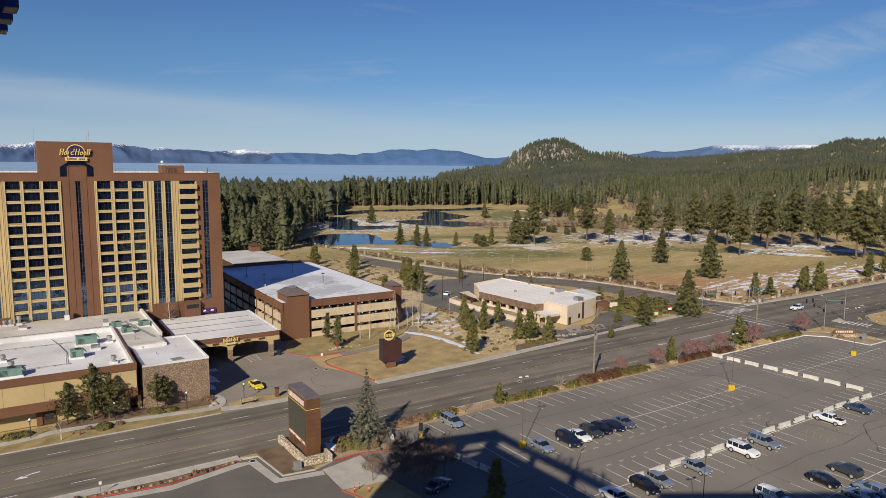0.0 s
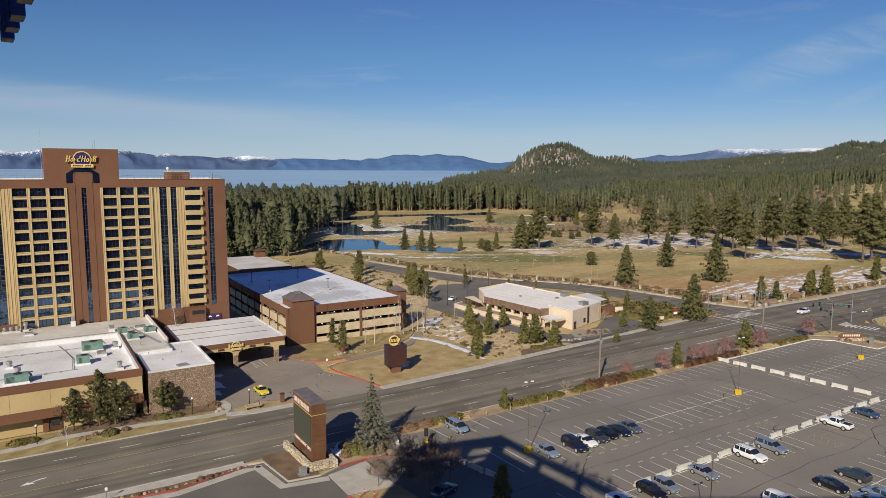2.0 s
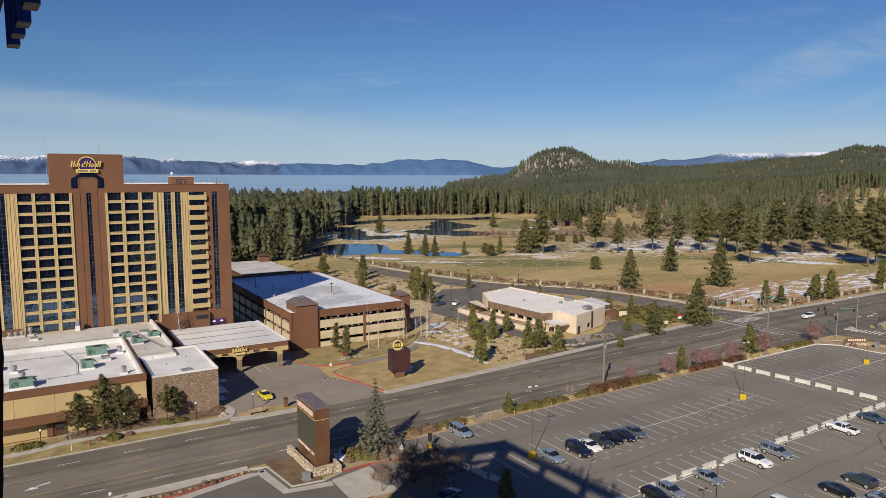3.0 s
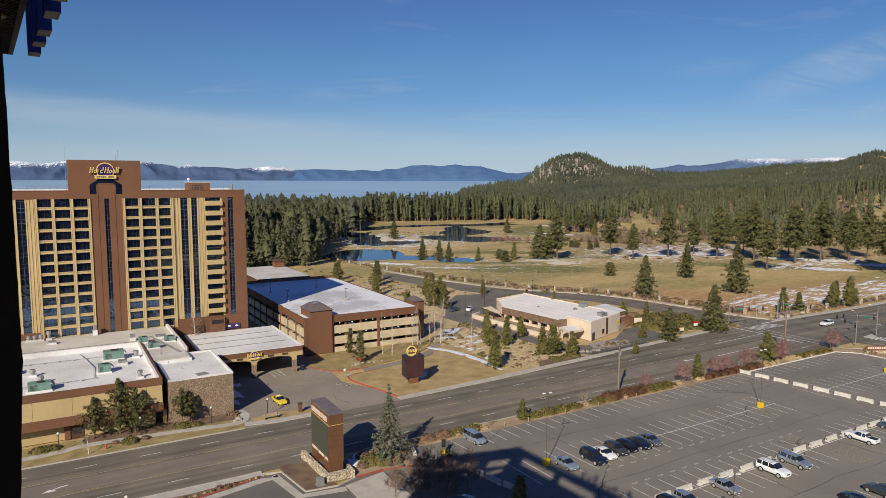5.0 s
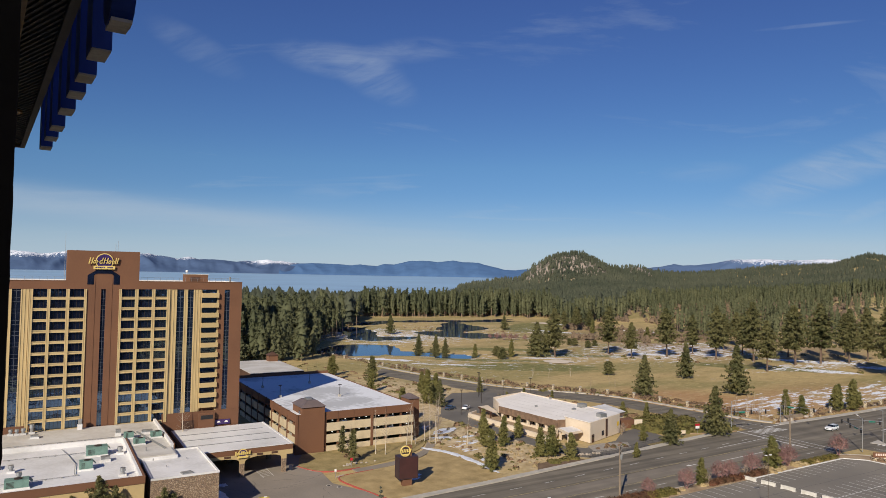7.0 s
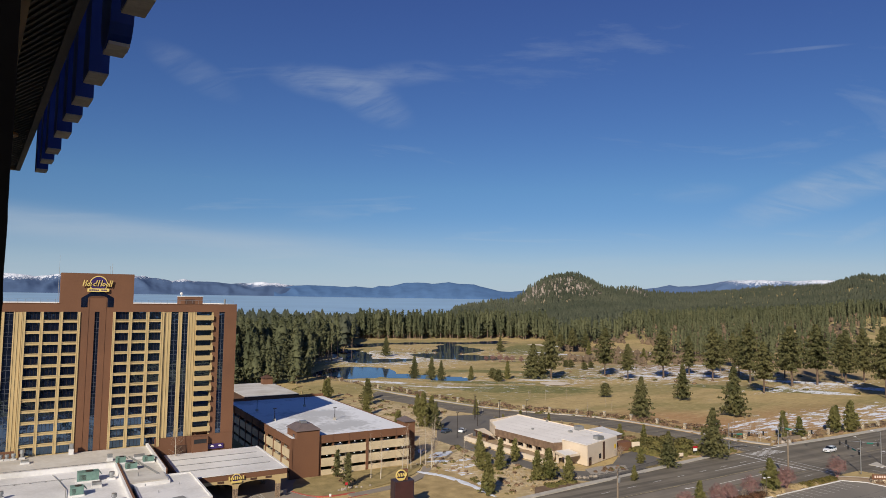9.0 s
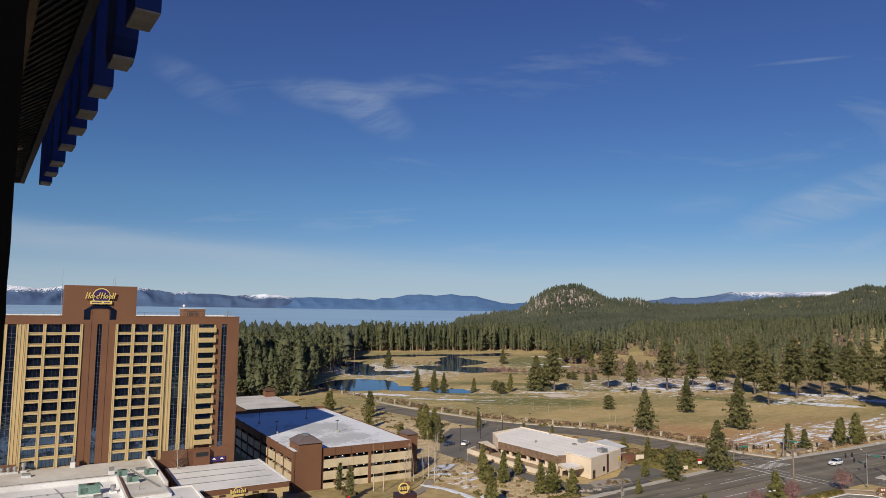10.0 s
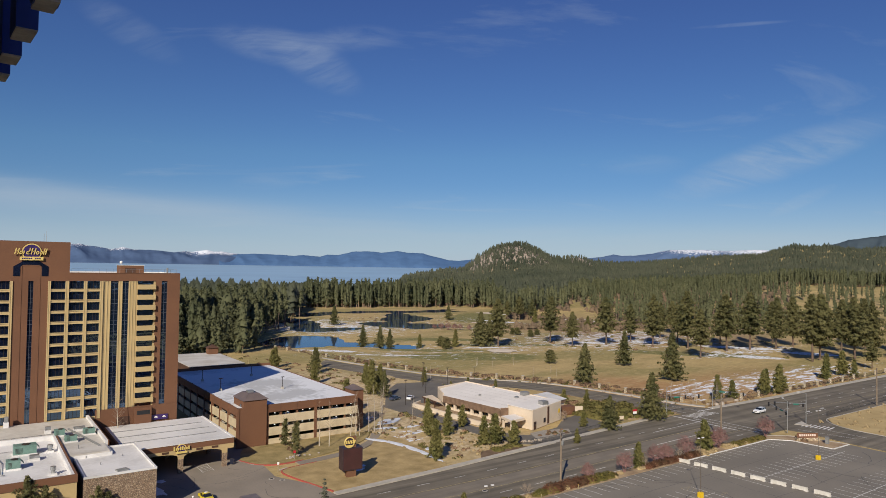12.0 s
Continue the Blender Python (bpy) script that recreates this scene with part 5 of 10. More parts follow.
    def stair(x0, y0, x1, y1, h, rise, name):
        s = base(name, "brown stair tower with a hipped metal roof", "")
        s.parent = t
        Shape().box(x0, y0, 0, x1, y1, h).part("wall", BROWN, s)
        ov = 0.35
        cx0, cx1, cy0, cy1 = x0 + 1.6, x1 - 1.6, y0 + 1.6, y1 - 1.6
        Shape().add([(x0 - ov, y0 - ov, h), (x1 + ov, y0 - ov, h), (x1 + ov, y1 + ov, h), (x0 - ov, y1 + ov, h), (cx0, cy0, h + rise), (cx1, cy0, h + rise), (cx1, cy1, h + rise), (cx0, cy1, h + rise)],
                    [(0, 1, 5, 4), (1, 2, 6, 5), (2, 3, 7, 6), (3, 0, 4, 7), (4, 5, 6, 7), (3, 2, 1, 0)]).part("roof", SLATE, s)
        return s

    s = stair(57.6, -0.6, 63.6, 7.0, 11.7, 1.4, "stair_tower")
    Shape().box(57.55, 1.2, 1.2, 57.6, 2.3, 10.6).part("window_strip", GLASS, s)
    Shape().box(59.6, 2.5, 12.9, 61.2, 3.8, 13.6).part("roof_vent", METAL, s)
    stair(90.2, 3.0, 93.4, 8.0, 10.8, 1.2, "stair_tower")
    # lamp posts on the roof
    for x, y in ((60, 26), (60, 44), (76, 20), (76, 46)):
        p = base("lamp_post", "", "")
        p.parent = t
        Shape().box(x - 0.35, y - 0.35, 9.86, x + 0.35, y + 0.35, 10.5).part("footing", CONCRETE, p)
        Shape().rod((x, y, 10.5), (x, y, 13.2), 0.09).box(x - 0.5, y - 0.12, 13.2, x + 0.5, y + 0.12, 13.4).part("pole", DARKMETAL, p)
    return t


ROOFDECK = mat("snowy_roof_deck", (0.74, 0.745, 0.76), (0.49, 0.49, 0.49), 0.8, 0.055, 0.7, ramp=(0.47, 0.60))
GARAGETAN = mat("pale_tan_precast", (0.62, 0.51, 0.34), (0.52, 0.42, 0.27), 0.85, 0.3, 3.0, 0.01)
SLATE = mat("standing_seam_metal", (0.16, 0.12, 0.11), (0.12, 0.095, 0.09), 0.5, 0.5, 4.0)
build_garage()


# ---- low white building ----
def build_white():
    t = base("low_building", "low cream building with white roof and brown shingled eave", "building")
    near, far, left, tip, right, corner, inner = (129.2, 151.0), (126.5, 176.2), (131.0, 185.6), (145.6, 189.3), (149.4, 146.2), (132.4, 140.6), (131.6, 150.2)

    def along(a, b, k, off=0.0):
        """A point between a and b, moved off to the right of the way."""
        d = Vector((b[0] - a[0], b[1] - a[1])).normalized()
        return (a[0] + (b[0] - a[0]) * k + d.y * off, a[1] + (b[1] - a[1]) * k - d.x * off)

    def wall(a, b, z0, z1, thick, name, material, k0=0.0, k1=1.0, off=0.0, parent=t):
        q = [along(a, b, k0, off), along(a, b, k1, off), along(a, b, k1, off + thick), along(a, b, k0, off + thick)]
        return Shape().prism(q, z0, z1).part(name, material, parent)

    Shape().prism([along(near, far, 0.0, 2.3), along(near, far, 1.0, 2.3), (131.3, 185.3), (145.2, 188.6), (149.0, 150.6)], 0, 4.35).part("wall", CREAM, t)
    # the roof falls towards the terrace; a low parapet closes its far end
    plan = [(x, y, 4.52 + (x - 127) * 0.05) for x, y in (near, (148.9, 151.0), tip, left, far)]
    n = len(plan)
    Shape().add(plan + [(x, y, z - 0.35) for x, y, z in plan], [tuple(range(n)), tuple(range(2 * n - 1, n - 1, -1))] + [(n + k, n + (k + 1) % n, (k + 1) % n, k) for k in range(n)]).part("roof", WHITEROOF, t)
    wall(far, left, 2.2, 5.25, 0.3, "parapet", CREAM, 0.06)
    wall(left, tip, 4.2, 5.55, 0.3, "parapet", CREAM)
    wall(tip, right, 0.0, 5.75, 0.25, "east_wall", CREAM, 0.0, 0.98)
    for k in (0.2, 0.36, 0.52, 0.68, 0.84):
        a, b = along(near, (148.9, 151.0), k), along(far, tip, k)
        z = 4.52 + (a[0] - 127) * 0.05
        Shape().add([(a[0], a[1] + 0.4, z + 0.02), (a[0] + 0.14, a[1] + 0.4, z + 0.02), (b[0] + 0.14, b[1] - 1.2, 4.54 + (b[0] - 127) * 0.05), (b[0], b[1] - 1.2, 4.54 + (b[0] - 127) * 0.05)], [(0, 1, 2, 3)]).part("seam", MEMBRANE_OLD, t)
    # taller block at the near end
    Shape().prism([corner, right, (149.0, 150.9), inner], 0, 5.6).part("end_wall", CREAM, t)
    Shape().prism([along(corner, right, -0.01, -0.15), along(corner, right, 1.01, -0.15), (149.2, 151.0), (131.4, 150.4)], 5.6, 5.78).part("end_roof", WHITEROOF, t)
    # shingled eave over a recessed row of windows
    wall(near, far, 2.45, 4.12, 2.25, "eave", SHINGLE)
    wall(near, far, 4.12, 4.58, 0.12, "eave_edge", SHINGLE, 0, 1, -0.06)
    wall(inner, near, 2.45, 4.75, 0.25, "eave_return", SHINGLE, 0.0, 0.98, -0.2)
    for i in range(7):
        wall(near, far, 0, 2.45, 0.7, "pier", CREAM, 0.02 + i * 0.152, 0.05 + i * 0.152, 0.25)
    for i in range(6):
        k = 0.055 + i * 0.152
        w = base("window", "", "")
        w.parent = t
        wall(near, far, 1.15, 2.45, 0.05, "pane", GLASS, k, k + 0.112, 1.9, w)
        wall(near, far, 1.15, 2.45, 0.06, "frame", DARKBROWN, k + 0.054, k + 0.058, 1.82, w)
        wall(near, far, 0.0, 1.12, 0.25, "parapet", CREAM, k - 0.004, k + 0.118, 0.4)
    # porches
    Shape().prism([(126.7, 147.8), (132.0, 147.8), (131.0, 142.2), (125.2, 141.5)], 2.75, 3.35).part("entrance_canopy", CREAM, t)
    Shape().prism([(126.9, 147.5), (131.8, 147.5), (130.8, 142.5), (125.6, 141.9)], 3.35, 3.40).part("canopy_roof", WHITEROOF, t)
    for x, y in ((126.0, 142.3), (127.2, 147.1)):
        Shape().box(x - 0.25, y - 0.25, 0, x + 0.25, y + 0.25, 2.75).part("post", CREAM, t)
    Shape().prism([(124.4, 177), (126.4, 177), (129.6, 186.8), (125.4, 186.2)], 2.45, 2.75).part("side_canopy", CREAM, t)
    Shape().prism([(124.3, 176.9), (124.5, 176.9), (125.5, 186.3), (125.3, 186.4)], 2.2, 2.72).part("side_canopy_edge", DARKBROWN, t)
    for x, y in ((124.7, 178.2), (125.6, 185.4)):
        Shape().box(x - 0.15, y - 0.15, 0, x + 0.15, y + 0.15, 2.45).part("post", DARKBROWN, t)
    # annex with its yard
    Shape().prism([(149.7, 152.5), (159.4, 154.6), (162.0, 165.4), (149.0, 163.0)], 0, 2.75).part("annex", CREAM, t)
    Shape().prism([(149.7, 152.1), (159.8, 154.3), (162.6, 165.8), (149.0, 163.3)], 2.75, 3.8).part("annex_fascia", SHINGLE, t)
    Shape().prism([(149.7, 151.9), (160.0, 154.1), (162.8, 166.0), (149.0, 163.5)], 3.8, 3.95).part("annex_roof", MEMBRANE, t)
    Shape().prism([(152.6, 149.6), (158.9, 149.4), (159.4, 152.4), (152.8, 152.2)], 0, 2.5).part("yard_wall", BROWN, t)
    Shape().prism([(159.0, 149.4), (161.6, 148.6), (161.7, 148.9), (159.1, 149.7)], 0, 2.3).part("yard_fence", CREAM, t)
    # end wall: dark fin, door, small window, notice
    wall(corner, right, 0.4, 5.3, 0.1, "fin", DARKBROWN, 0.50, 0.56, 0.02)
    d = base("door", "", "")
    d.parent = t
    wall(corner, right, 0, 2.2, 0.06, "panel", DARKBROWN, 0.04, 0.12, 0.02, d)
    wall(corner, right, 0.9, 1.8, 0.03, "pane", GLASS, 0.055, 0.105, 0.085, d)
    wall(corner, right, 1.0, 2.3, 0.05, "window", GLASS, 0.37, 0.44, 0.02)
    wall(corner, right, 2.3, 3.5, 0.05, "notice", YELLOW, 0.90, 0.96, 0.02)
    # retaining wall of the terrace
    Shape().prism([(123.3, 143.6), (123.8, 143.6), (120.9, 184.2), (125.0, 186.6), (124.8, 187.0), (120.3, 184.6)], 0, 1.35).part("terrace_wall", CREAM, t)
    Shape().prism([(123.9, 146), (131.0, 152), (128.4, 176), (129, 185), (124.9, 186.4), (121.0, 184.0)], 0, 0.55).part("terrace", SOIL, t)
    for x, y, w, h in ((145.4, 158.4, 2.3, 0.9), (139.4, 143.7, 2.2, 0.8), (141.4, 157.6, 1.0, 0.3), (146.0, 174.2, 0.7, 0.3), (135, 168, 0.6, 0.25)):
        z = 5.78 if y < 150 else 4.5 + (x - 127) * 0.05
        u = base("roof_unit", "", "")
        u.parent = t
        Shape().box(x, y, z, x + w, y + w * 0.9, z + 0.2 + h).part("casing", METAL, u)
        Shape().box(x - 0.06, y - 0.06, z + 0.2 + h, x + w + 0.06, y + w * 0.9 + 0.06, z + 0.28 + h).part("lid", GREYPAINT, u)
    return t


WHITEROOF = mat("bright_roof_coating", (0.82, 0.77, 0.71), (0.72, 0.67, 0.61), 0.8, 0.12, 1.5, ramp=(0.4, 0.75))
SHINGLE = mat("brown_shingles", (0.24, 0.155, 0.10), (0.15, 0.095, 0.062), 0.9, 0.7, 4.0, 0.03)
build_white()

# ---- the hotel from whose window the view is taken ----
OWNWALL = mat("dark_facade", (0.19, 0.165, 0.145), (0.14, 0.122, 0.108), 0.9, 0.5, 9.0, 0.004)
SOFFIT = mat("dark_ribbed_soffit", (0.19, 0.175, 0.16), (0.15, 0.138, 0.125), 0.7, 0.5, 6.0)
BLUESIDE = mat("blue_enamel", (0.028, 0.080, 0.42), (0.020, 0.060, 0.33), 0.45, 0.9, 7.0)
LETTERFOOT = mat("unpainted_letter_underside", (0.80, 0.73, 0.63), (0.58, 0.51, 0.43), 0.7, 3.5, 18.0)
DOWNLIGHT = mat("tan_downlight_metal", (0.62, 0.36, 0.15), (0.50, 0.28, 0.11), 0.6, 2.0, 9.0)
WEATHERSTRIP = mat("black_weather_strip", (0.030, 0.027, 0.025), (0.045, 0.040, 0.037), 0.9, 9.0, 60.0)
OWNTRIM = mat("tan_soffit_trim", (0.48, 0.35, 0.22), (0.38, 0.275, 0.17), 0.8, 1.0, 8.0)


def build_own():
    t = base("own_hotel", "dark hotel facade round the open window", "hotel tower", (0, 0, 0), 4.0)
    # own axes: y runs along the facade, x points out of it
    top = 49.06
    Shape().box(-0.22, 0.62, 0, -0.0, 30.6, 50.3).part("wall", OWNWALL, t)
    rj = random.Random(2)                                # a frayed black weather strip
    prof = [(-0.22, 44.6)] + [(0.0195 - 0.009 * min(1.0, max(0.0, (105 - k) / 12)) + rj.uniform(-0.0003, 0.0004), 44.6 + 0.012 * k) for k in range(251)] + [(-0.22, 47.6)]
    n = len(prof)
    Shape().add([(x, 0.60, z) for x, z in prof] + [(x, 0.66, z) for x, z in prof], [tuple(range(n)), tuple(range(2 * n - 1, n - 1, -1))] + [(n + i, n + (i + 1) % n, (i + 1) % n, i) for i in range(n)]).part(
        "window_jamb", WEATHERSTRIP, t, "black frayed weather strip of the window jamb")
    Shape().add([(-16, -45, 0), (-3.2, -45, 0), (-3.2, 30.6, 0), (-12.6, 34.9, 0), (-16, -45, 49.6), (-3.2, -45, 49.6), (-3.2, 30.6, 49.6), (-12.6, 34.9, 49.6)],
                [(3, 2, 1, 0), (4, 5, 6, 7), (0, 1, 5, 4), (1, 2, 6, 5), (2, 3, 7, 6), (3, 0, 4, 7)]).part("core", OWNWALL, t)
    Shape().box(-3.2, 0.62, 0, -0.22, 30.6, 49.4).part("room_wall", OWNWALL, t)
    Shape().box(-3.2, -45, 0, 0, -1.4, 49.4).part("room_wall", OWNWALL, t)
    Shape().box(-3.2, -1.4, 0, 0.0, 0.62, 44.6).part("sill", OWNWALL, t)
    Shape().box(-3.2, -1.4, 47.6, 0.0, 0.62, 49.4).part("lintel", OWNWALL, t)
    # canopy with a ribbed soffit
    Shape().box(0.0, -6, top, 0.80, 19.4, top + 0.3).part("canopy", SOFFIT, t)
    rib = Shape()
    y = 4.0
    while y < 21.4:                                      # ribs run aslant under the canopy
        k0, k1 = 0.0, 1.0
        if y - 2.35 < 2.0:
            k1 = (y - 2.0) / 2.35
        if y > 19.3:
            k0 = (y - 19.3) / 2.35
        a, b = (0.02 + 0.70 * k0, y - 2.35 * k0), (0.02 + 0.70 * k1, y - 2.35 * k1)
        rib.prism([(a[0], a[1]), (a[0] + 0.012, a[1] + 0.05), (b[0] + 0.012, b[1] + 0.05), b], top - 0.035, top)
        y += 0.26
    rib.part("soffit_rib", SOFFIT, t, "dark ribs under the canopy")
    Shape().box(0.73, -6, top - 0.10, 0.83, 19.45, top + 0.3).part("edge_beam", SOFFIT, t)
    Shape().box(0.02, 19.35, top - 0.10, 0.73, 19.45, top).part("soffit_trim", OWNTRIM, t)
    Shape().box(0.26, 5.0, top - 0.09, 0.34, 11.4, top - 0.036).part("conduit", OWNTRIM, t)
    dl = base("downlight", "", "")
    dl.parent = t
    Shape().rod((0.33, 15.2, top - 0.075), (0.33, 15.2, top - 0.034), 0.26, n=24).part("rim", DOWNLIGHT, dl, "tan metal rim of a round downlight")
    Shape().rod((0.33, 15.2, top - 0.079), (0.33, 15.2, top - 0.074), 0.19, n=24).part("lens", WHITESIGN, dl)
    # screen wall along the roof edge, with long slots
    scr = Shape().box(0.35, -2, 49.36, 0.6, 31.0, 52.0).box(0.35, -2, 53.55, 0.6, 31.0, 55.3)
    for y0, y1 in ((28.4, 31.0), (19.8, 21.2), (11.4, 12.8), (3.0, 4.4)):
        scr.box(0.35, y0, 52.0, 0.6, y1, 53.55)
    ret = [(0.35, 31.0), (0.6, 31.0), (-12.4, 35.3), (-12.6, 34.9)]
    scr.prism(ret, 49.4, 50.3).prism(ret, 51.9, 55.0).prism([(-3.2, 31.95), (-3.1, 32.25), (-12.4, 35.3), (-12.6, 34.9)], 50.3, 51.9)
    scr.part("roof_screen", OWNWALL, t)
    # second wing, off to the side
    w = base("side_wing", "", "")
    w.parent = t
    Shape().prism([(4.9, 0.6), (31.4, -18.0), (44, -26.9), (30, -40), (4.9, -18)], 0, 55.0).part("wall", OWNWALL, w)
    return t


build_own()


def build_letters():
    """Tall blue channel letters along the canopy, seen from behind and below."""
    t = base("roof_sign", "row of tall blue channel letters above the canopy", "sign", (0, 0, 0), 4.0)
    z0 = 48.5
    rl = random.Random(8)
    # legs of the letters: place along the edge, width along it, how low the foot hangs
    legs = ((6.0, 0.46, 0.0), (7.0, 0.62, -0.07), (8.45, 0.5, 0.0), (9.65, 0.46, 0.0), (10.7, 0.46, 0.0), (11.95, 0.5, 0.0), (13.5, 0.5, 0.0), (14.7, 0.46, 0.0), (15.95, 0.44, 0.0))
    for i, (y, w, drop) in enumerate(legs):
        lt = base("letter", "", "")
        lt.parent = t
        a, b, top = 0.96, 1.17, 50.3
        # detached tops on rods, unseen over the canopy; added for the shadow's toothed edge
        Shape().box(a, y, 53.1, b, y + w, 55.8 + rl.uniform(0.0, 1.0)).part("letter_top", BLUESIDE, lt, "glossy blue enamel")
        Shape().rod((a + 0.05, y + w / 2, 50.3), (a + 0.05, y + w / 2, 53.1), 0.03, n=6).part("upright", DARKMETAL, lt)
        g = Shape()
        if i == 1:                                       # a rounded foot
            n = 8
            cy, cz, r = y + w / 2, z0 + drop + w * 0.5, w * 0.5
            prof = [(cy - r * math.cos(math.pi * k / n), cz - r * math.sin(math.pi * k / n)) for k in range(n + 1)]
            g.side(prof + [(y + w, top), (y, top)], a, b)
            g.part("letter_side", BLUESIDE, lt, "glossy blue enamel")
            Shape().box(a + 0.01, cy - r * 0.6, z0 + drop - 0.004, b - 0.01, cy + r * 0.6, z0 + drop + 0.03).part("letter_foot", LETTERFOOT, lt, "pale unpainted underside")
            continue
        g.box(a, y, z0 + drop + 0.02, b, y + w, top)
        g.part("letter_side", BLUESIDE, lt, "glossy blue enamel")
        Shape().box(a + 0.005, y + 0.005, z0 + drop, b - 0.005, y + w - 0.005, z0 + drop + 0.019).part("letter_foot", LETTERFOOT, lt, "pale unpainted underside")
    arm = Shape()
    for y, w, drop in legs:
        arm.box(0.6, y + w / 2 - 0.04, 50.0, 0.9, y + w / 2 + 0.04, 50.1)
    arm.part("bracket", DARKMETAL, t)
    return t


build_letters()

# ---- trees ----
def from_arrays(name, v, tris, material, smooth=False):
    me = bpy.data.meshes.new(name)
    me.vertices.add(len(v))
    me.vertices.foreach_set("co", np.asarray(v, dtype=np.float32).ravel())
    me.loops.add(len(tris) * 3)
    me.loops.foreach_set("vertex_index", np.asarray(tris, dtype=np.int32).ravel())
    me.polygons.add(len(tris))
    me.polygons.foreach_set("loop_start", np.arange(0, len(tris) * 3, 3, dtype=np.int32))
    me.materials.append(material)
    me.update(calc_edges=True)
    return me


def tier_tree(rng, tiers, spokes, bare, fat, ragged):
    """A cheap conifer of unit height: ragged tiers on a thin stem. Points and triangles, stem last."""
    v, f = [], []
    for i in range(tiers):
        t = i / tiers
        zb = bare + (1 - bare) * t
        zt = min(1.0, zb + (1 - bare) * (1.75 / tiers + 0.06))
        r = fat * (1 - t ** 1.7) ** 0.85 * rng.uniform(0.68, 1.18) * (0.7 if i == 0 else 1) + 0.012
        ox, oy = rng.uniform(-1, 1) * fat * 0.14, rng.uniform(-1, 1) * fat * 0.14
        k = len(v)
        v.append((ox, oy, zt))
        m = spokes * 2
        a0 = rng.uniform(0, 6.28)
        for j in range(m):
            a = a0 + 2 * math.pi * j / m + rng.uniform(-0.15, 0.15)
            q = r * (rng.uniform(0.85, 1 + ragged) if j % 2 == 0 else rng.uniform(0.66, 0.84))
            v.append((ox + q * math.cos(a), oy + q * math.sin(a), zb + rng.uniform(-0.02, 0.02) - (0.012 if j % 2 == 0 else -0.015)))
        f += [(k, k + 1 + j, k + 1 + (j + 1) % m) for j in range(m)]
    nf = len(f)
    k = len(v)
    for z, r in ((0.0, 0.017), (0.75, 0.008)):
        v += [(r * math.cos(2.09 * j), r * math.sin(2.09 * j), z) for j in range(3)]
    for j in range(3):
        a, b = k + j, k + (j + 1) % 3
        f += [(a, b, b + 3), (a, b + 3, a + 3)]
    return np.array(v), np.array(f), nf


def wood(name, label, spots, variants, rng, leaf):
    """Many trees as one crown mesh and one stem mesh. spots: x, y, z, height, width."""
    cv, cf, sv, sf, nc, ns = [], [], [], [], 0, 0
    for x, y, z, h, w in spots:
        v, f, nf = rng.choice(variants)
        a = rng.uniform(0, 6.28)
        c, s = math.cos(a) * h * w, math.sin(a) * h * w
        p = np.stack([v[:, 0] * c - v[:, 1] * s + x, v[:, 0] * s + v[:, 1] * c + y, v[:, 2] * h + z], 1)
        k = len(v) - 6
        cv.append(p[:k])
        cf.append(f[:nf] + nc)
        nc += k
        sv.append(p[k:])
        sf.append(f[nf:] - k + ns)
        ns += 6
    t = base(name, label, "forest", kind="stuff")
    for nm, v, f, m in (("crowns", cv, cf, leaf), ("trunks", sv, sf, SUNLITBARK)):
        ob = new(nm, from_arrays(nm, np.concatenate(v), np.concatenate(f), m))
        ob.parent = t
        tagged(ob, kind="stuff")
    return t


def tuft(v, f, c, out, s, rng, n=6, thin=0.34):
    """A spray of narrow blades round c, turned up and out."""
    out = out.normalized()
    u = out.orthogonal().normalized()
    w = out.cross(u)
    a0 = rng.uniform(0, 6.28)
    for i in range(n):
        a = a0 + 2 * math.pi * i / n + rng.uniform(-0.3, 0.3)
        d = u * math.cos(a) + w * math.sin(a)
        e = (u * -math.sin(a) + w * math.cos(a)) * s * thin
        q = s * rng.uniform(0.65, 1.25)
        k = len(v)
        root = c - d * s * 0.12
        v.extend((tuple(root - e + out * s * 0.12), tuple(root + e + out * s * 0.12), tuple(c + d * q + out * s * rng.uniform(-0.45, 0.25))))
        f.append((k, k + 1, k + 2))


def crown_tree(rng, limbs, puffs, blades, bare, fat, s, thin=0.30, core=5, cone=1.5):
    """A pine of unit height: loose puffs of needles on short limbs round a dark core, over a bare stem; stem last."""
    v, f = [], []
    lean = rng.uniform(-0.3, 0.3)
    for i in range(limbs):
        t = (i + rng.random()) / limbs
        z = bare + (0.97 - bare) * t
        R = fat * (1 - t ** cone) ** 0.9 * (0.62 + 0.38 * min(1, t * 4)) * rng.uniform(0.5, 1.2)
        a = i * 2.4 + rng.uniform(-0.7, 0.7)
        d = Vector((math.cos(a), math.sin(a), rng.uniform(-0.25, 0.3)))
        for q in range(puffs):
            c = d * R * (q + 0.75) / puffs + Vector((0, 0, z + rng.uniform(-0.015, 0.015)))
            out = Vector((rng.gauss(0, 1), rng.gauss(0, 1), rng.gauss(0.5, 0.8))) + d * 0.6
            tuft(v, f, c, out, s * rng.uniform(0.7, 1.3), rng, blades, thin)
    tuft(v, f, Vector((0, 0, 0.97)), Vector((lean, 0.2, 1)), s * 0.8, rng, 4, thin)
    cv, cf, cn = tier_tree(rng, core + 2, 3, bare + 0.03, fat * 0.40, 0.6)
    k = len(v)
    v += [tuple(p) for p in cv[:-6]]
    f += [tuple(int(i) + k for i in q) for q in cf[:cn]]
    nf, k = len(f), len(v)
    for z, r in ((0.0, 0.016), (0.9, 0.004)):
        v += [(r * math.cos(2.09 * j), r * math.sin(2.09 * j), z) for j in range(3)]
    for j in range(3):
        a, b = k + j, k + (j + 1) % 3
        f += [(a, b, b + 3), (a, b + 3, a + 3)]
    return np.array(v), np.array(f), nf


